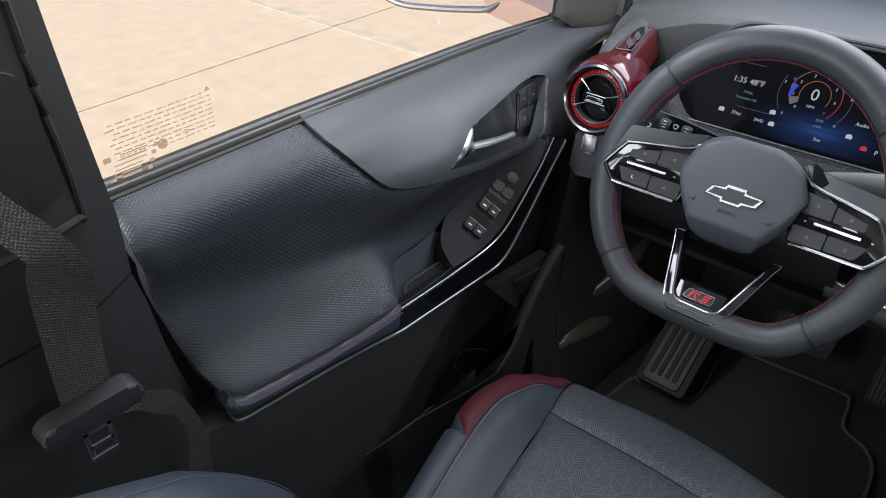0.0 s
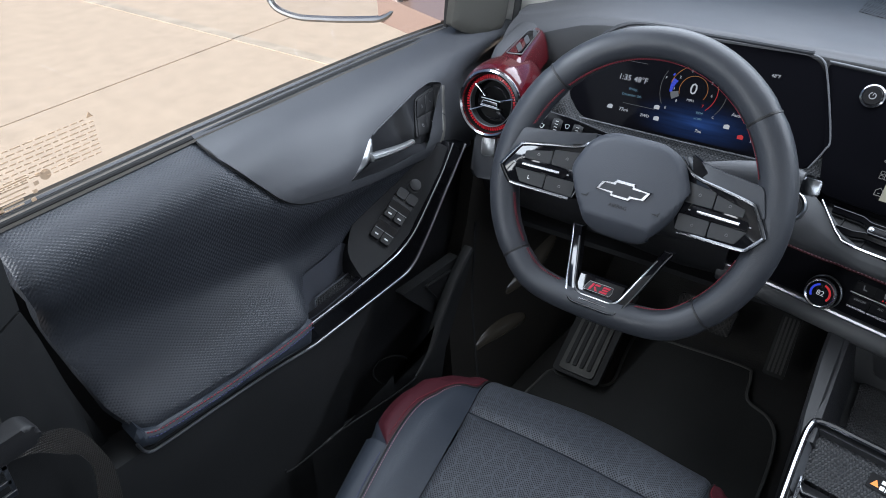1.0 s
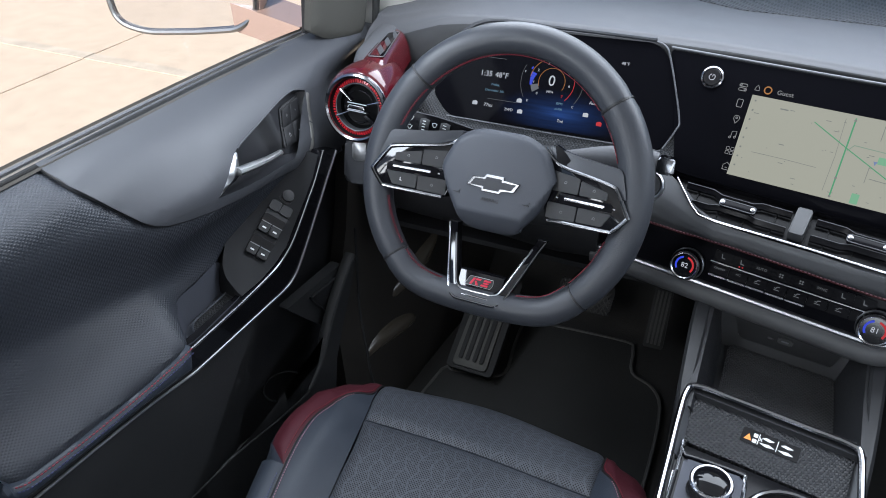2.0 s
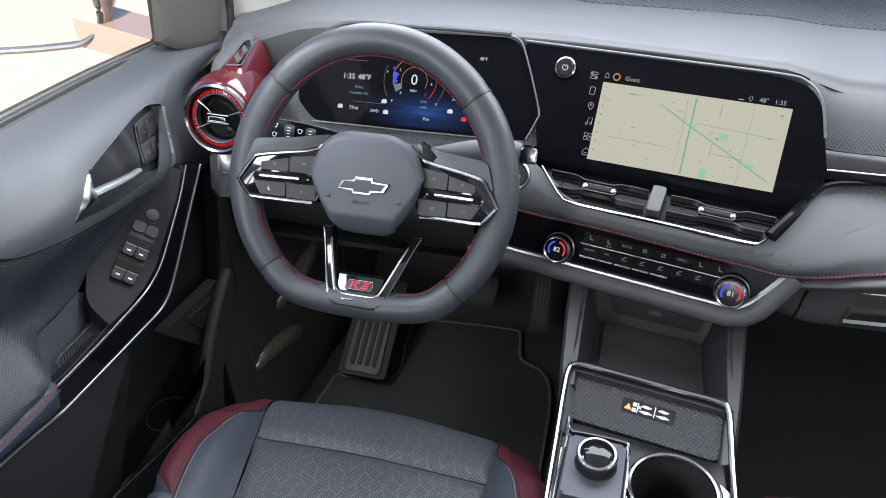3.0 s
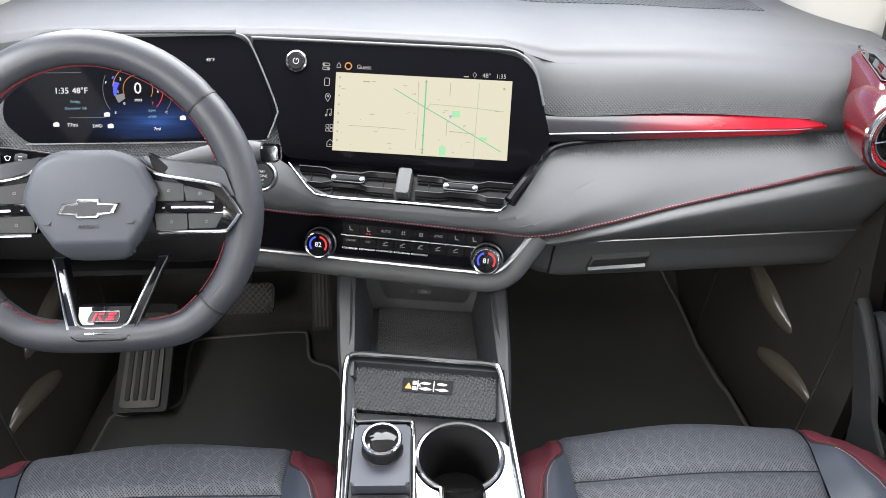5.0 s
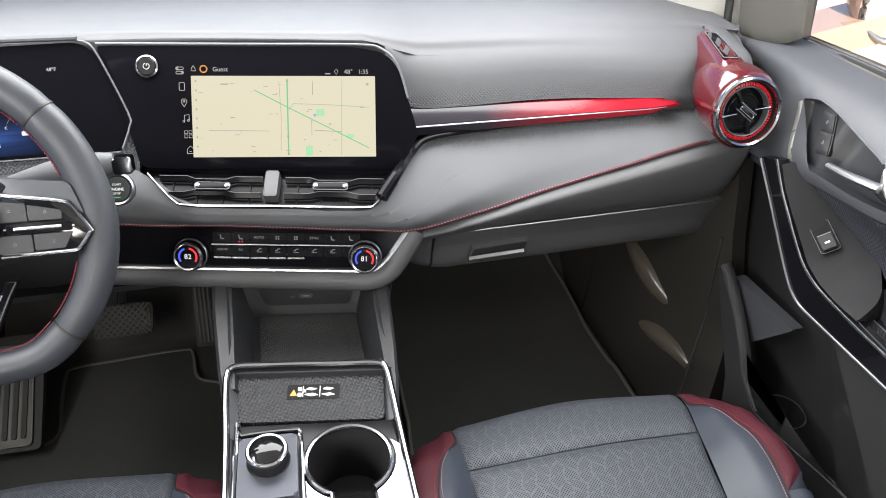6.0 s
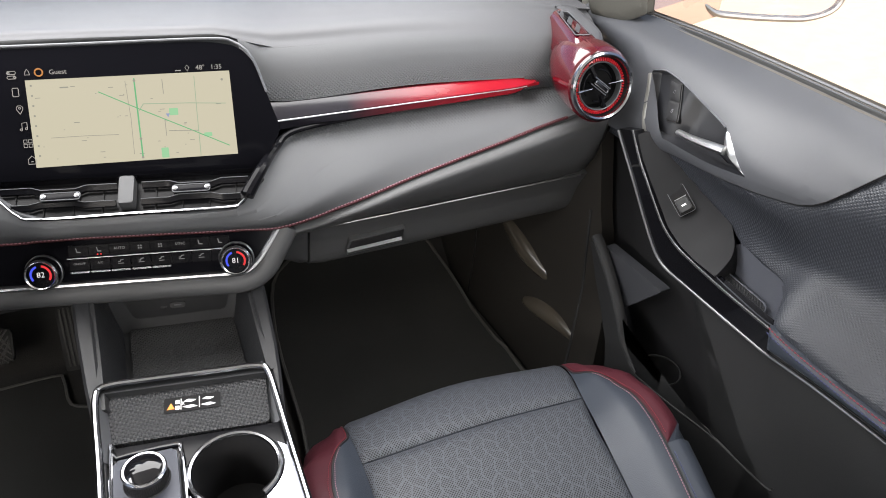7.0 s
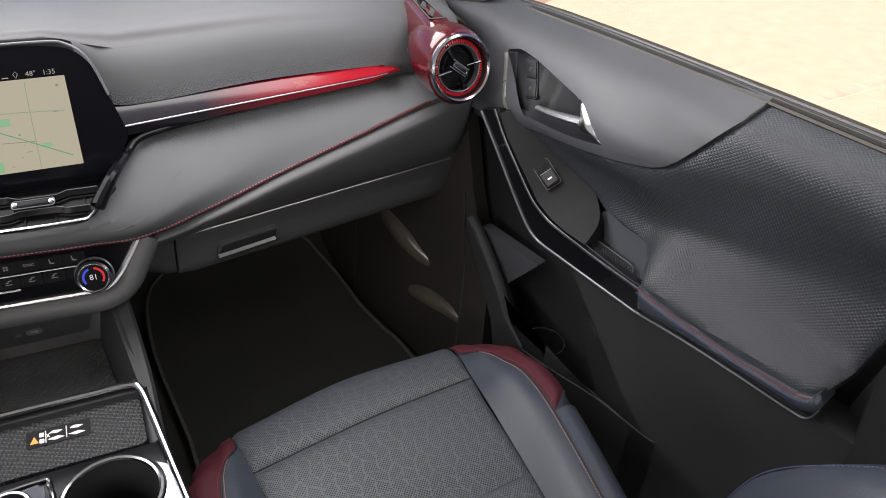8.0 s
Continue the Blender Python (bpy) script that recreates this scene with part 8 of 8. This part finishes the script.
# ---- belt at the driver's pillar ----
def seat_belt():
    ob = thing("seat_belt", (-0.70, -0.66, 0.9), "black seat belt hanging at the pillar with its buckle tongue", "seat belt")

    def web(rows, name):
        flat = catmull([tuple(c) + tuple(w) + tuple(n) for c, w, n in rows], 5)
        rings = []
        for v in flat:
            c, w, n = Vector(v[0:3]), Vector(v[3:6]), Vector(v[6:9]).normalized() * 0.0011
            rings.append([c - w + n, c + w + n, c + w - n, c - w - n])
        return part(name, loft(rings), M_WEB, ob)
    web([((-0.700, -0.690, 1.235), (0.004, 0.006, 0.018), (1, 0.2, 0)), ((-0.685, -0.676, 1.205), (0.0, 0.0065, 0.0175), (1, 0.2, 0)), ((-0.670, -0.664, 1.178), (0.0, 0.0085, 0.0150), (1, 0.2, 0.2)),
         ((-0.662, -0.650, 1.152), (0.0, 0.0150, 0.0050), (1, 0.2, 0.5)), ((-0.664, -0.645, 1.130), (0.0, 0.0215, -0.0110), (1, 0.1, 0.2)), ((-0.670, -0.649, 1.100), (0.0, 0.0220, -0.0125), (1, 0, 0)),
         ((-0.672, -0.656, 1.045), (0.0, 0.0215, -0.0080), (1, 0, 0)), ((-0.672, -0.662, 0.990), (0.0, 0.0210, -0.0040), (1, 0, 0))], "webbing")
    web([((-0.676, -0.645, 0.968), (0.0, -0.001, 0.0100), (1, 0.3, 0.3)), ((-0.684, -0.625, 0.952), (0.0, -0.002, 0.0110), (1, 0.3, 0.4)), ((-0.688, -0.594, 0.926), (0, 0.007, 0.0120), (1, 0.3, 0.4)), ((-0.690, -0.578, 0.889), (0, 0.0095, -0.0060), (1, 0.2, 0)),
         ((-0.692, -0.576, 0.840), (0, 0.0100, -0.0100), (1, 0, 0)), ((-0.70, -0.60, 0.70), (0, 0.018, -0.004), (1, 0, 0)), ((-0.705, -0.62, 0.50), (0, 0.018, 0), (1, 0, 0))], "lap_webbing")
    m = fr((-0.660, -0.666, 0.993), (0, 1, -0.02), (0, 0.02, 1))
    hs = part("tongue_housing", prism(rounded([(-0.043, -0.010), (0.043, -0.010), (0.045, 0.004), (0.036, 0.012), (-0.036, 0.012), (-0.045, 0.004)], 0.005), -0.010, 0.012, m, None, 0.004, 3), M_BLACK, ob, "black plastic tongue housing")
    bl = bmesh.new()
    for pts in ([(-0.013, -0.010), (-0.008, -0.010), (-0.009, -0.050), (-0.013, -0.050)], [(0.008, -0.010), (0.013, -0.010), (0.012, -0.050), (0.008, -0.050)],
                [(-0.013, -0.018), (0.013, -0.018), (0.013, -0.024), (-0.013, -0.024)], [(-0.011, -0.036), (0.011, -0.036), (0.011, -0.041), (-0.011, -0.041)], [(-0.013, -0.050), (0.012, -0.050), (0.011, -0.056), (-0.012, -0.056)]):
        prism(pts, -0.0012, 0.0012, m, bl, 0.0004, 1)
    part("tongue", bl, M_SATIN, hs, "steel buckle tongue")


seat_belt()

# ---- footwell: pedals, mats, kick panels ----
def footwell():
    # driver's mat with a stepped front edge
    ol = catmull([(-0.60, 0.205), (-0.565, 0.262), (-0.50, 0.272), (-0.468, 0.30), (-0.478, 0.38), (-0.484, 0.455), (-0.470, 0.475), (-0.40, 0.482), (-0.26, 0.49), (-0.238, 0.47), (-0.225, 0.40), (-0.175, 0.37), (-0.150, 0.30), (-0.145, 0.10), (-0.15, -0.35), (-0.60, -0.35)], 4, True)
    ob = thing("floor_mat", (-0.38, 0.1, 0.36), "black carpet floor mat with a stitched binding", "floor mat", "floor mats")
    part("mat_body", prism(ol, 0.362, 0.372, None, None, 0.003, 1), M_MAT, ob)
    part("binding", sweep([(x, y, 0.371) for x, y in ol], 0.004, None, 6, True), M_TRIM_CLOTH, ob)
    ol = catmull([(0.165, -0.35), (0.170, 0.20), (0.180, 0.50), (0.24, 0.60), (0.45, 0.62), (0.56, 0.60), (0.60, 0.50), (0.615, 0.30), (0.625, 0.20), (0.62, -0.35)], 4, True)
    def zf(y):
        return 0.372 + float(np.interp(y, [0.40, 0.48, 0.56, 0.68], [0, 0.020, 0.048, 0.16]))
    ob = thing("floor_mat", (0.38, 0.1, 0.36), "black carpet floor mat reaching up the passenger's footwell", "floor mat", "floor mats")
    part("mat_body", drape(ol, lambda x, y: (x, y, zf(y)), 0.05, 0.008), M_MAT, ob)
    part("binding", sweep([(x, y, zf(y)) for x, y in ol], 0.004, None, 6, True), M_TRIM_CLOTH, ob)
    # foot rest plate
    ob = thing("foot_rest", (-0.53, 0.33, 0.42), "ribbed metal foot rest", "foot rest")
    m = fr((-0.528, 0.310, 0.452), (1, 0.0, 0), (-0.12, 0.80, 0.48))
    part("backing", prism(rounded([(-0.050, -0.085), (0.050, -0.085), (0.050, 0.13), (-0.050, 0.13)], 0.01), -0.02, -0.004, m), M_RUBBER, ob)
    part("plate", prism(rounded([(-0.037, -0.078), (0.037, -0.078), (0.034, 0.11), (-0.034, 0.11)], 0.008), -0.006, 0.002, m, None, 0.002, 2), M_PEDAL, ob)
    for x in (-0.023, -0.0078, 0.0078, 0.023):
        part("rib", prism(rect(0.0085, 0.165, 0.003, x, 0.018), 0.001, 0.005, m, None, 0.001, 1), M_RUBBER, ob)
    # brake
    ob = thing("brake_pedal", (-0.33, 0.42, 0.5), "brake pedal with a cross-hatched rubber pad", "pedal")
    m = fr((-0.348, 0.455, 0.497), (1, 0.0, 0.03), (0, 0.62, 0.78))
    part("arm", sweep(catmull([m @ Vector((0, 0.02, -0.012)), m @ Vector((0, 0.10, -0.03)), m @ Vector((0, 0.24, 0.02))], 4), 0.010, None, 8), M_BLACK, ob)
    part("pad", prism(rounded([(-0.058, -0.032), (0.052, -0.032), (0.058, 0.032), (-0.062, 0.032)], 0.012), -0.012, 0.0, m, None, 0.003, 2), M_RUBBER, ob)
    bm = bmesh.new()
    for i in range(-6, 7):
        for d in (1, -1):
            pts = []
            for t in (-0.030, 0.030):
                x = i * 0.0125 + d * t
                pts.append((max(-0.054, min(0.050, x)), t if abs(x) < 0.054 else math.copysign(abs(t) - (abs(x) - 0.054), t)))
            if abs(pts[0][0] - pts[1][0]) > 0.008:
                sweep([m @ Vector((x, y, 0.001)) for x, y in pts], 0.0018, bm, 4)
    tagged(part("pad_grip", bm, M_RUBGREY, ob), kind="stuff")
    # accelerator
    ob = thing("accelerator_pedal", (-0.20, 0.42, 0.48), "narrow ribbed accelerator pedal", "pedal")
    m = fr((-0.196, 0.440, 0.490), (1, 0.0, 0), (-0.10, 0.55, 0.83))
    part("pad", prism(rounded([(-0.020, -0.055), (0.020, -0.055), (0.016, 0.075), (-0.018, 0.075)], 0.006), -0.014, 0.0, m, None, 0.003, 2), M_RUBBER, ob)
    for i in range(4):
        part("rib", prism(rect(0.004, 0.11, 0.001, -0.011 + i * 0.0075, 0.008), 0.0, 0.003, m, None, 0.001, 1), M_RUBGREY, ob)
    # kick panels ahead of the doors
    for s in (-1, 1):
        us, vs = [0.0, 0.15, 0.30, 0.45, 0.62], [0.36, 0.46, 0.60, 0.95]
        fx = table(us, vs, [[0.655, 0.645, 0.635, 0.62, 0.60], [0.70, 0.680, 0.655, 0.635, 0.61], [0.745, 0.715, 0.675, 0.645, 0.62], [0.755, 0.725, 0.685, 0.65, 0.62]])
        kp = drape([(0.02, 0.36), (0.62, 0.36), (0.62, 0.95), (0.19, 0.95), (0.15, 0.76)], lambda y, z: (s * fx(y, z), y, z), 0.03, 0.03, flip=s > 0)
        kob = thing("kick_panel", (s * 0.66, 0.3, 0.36), "dark glossy kick panel with two added gleam bumps beside the footwell", "kick panel", "kick panels")
        part("panel", kp, M_KICK, kob)
        # two added bumps, paler and glossier than the panel, shaped as its light gleams
        for pts, fat in (([(0.40, 0.625), (0.34, 0.595), (0.28, 0.568), (0.215, 0.550)], 0.026), ([(0.285, 0.472), (0.23, 0.486), (0.17, 0.489), (0.11, 0.480)], 0.020)):
            run = catmull(pts, 8)
            n_ = len(run) - 1
            part("gleam_bump", sweep([(s * (fx(y, z) + fat * 0.62), y, z) for y, z in run], [0.004 + fat * math.sin(math.pi * (i / n_) ** 0.8) ** 0.7 for i in range(n_ + 1)], None, 16), M_KICK_GLEAM, kob, "glossy brown-grey bump added for a gleam of light")
        part("seam", sweep([(s * (fx(y, z) - 0.0005), y, z) for y, z in ((0.47, 0.62), (0.46, 0.50), (0.45, 0.38))], 0.0018, None, 6), M_RUBBER, kob)
        part("seam", sweep([(s * (fx(y, z) - 0.0005), y, z) for y, z in catmull([(0.10, 0.40), (0.13, 0.50), (0.155, 0.62), (0.17, 0.75)], 4)], 0.0030, None, 6), M_DARK, kob)
        sill = loft([[Vector((s * x, y, z)) for x, z in ((0.60, 0.362), (0.625, 0.405), (0.67, 0.425), (0.76, 0.42), (0.80, 0.362))] for y in (-0.9, 0.05)])
        single("sill_trim", sill, M_KICK, (s * 0.7, -0.4, 0.38), "dark plastic door sill trim", "sill", "sills", "structure")


M_KICK_GLEAM = material("kick_gleam", (0.060, 0.052, 0.042), 0.22, var=0.05, wear=0.02, spec=0.5)
M_RUBGREY = material("worn_rubber", (0.035, 0.034, 0.033), 0.6, var=0.15)
footwell()
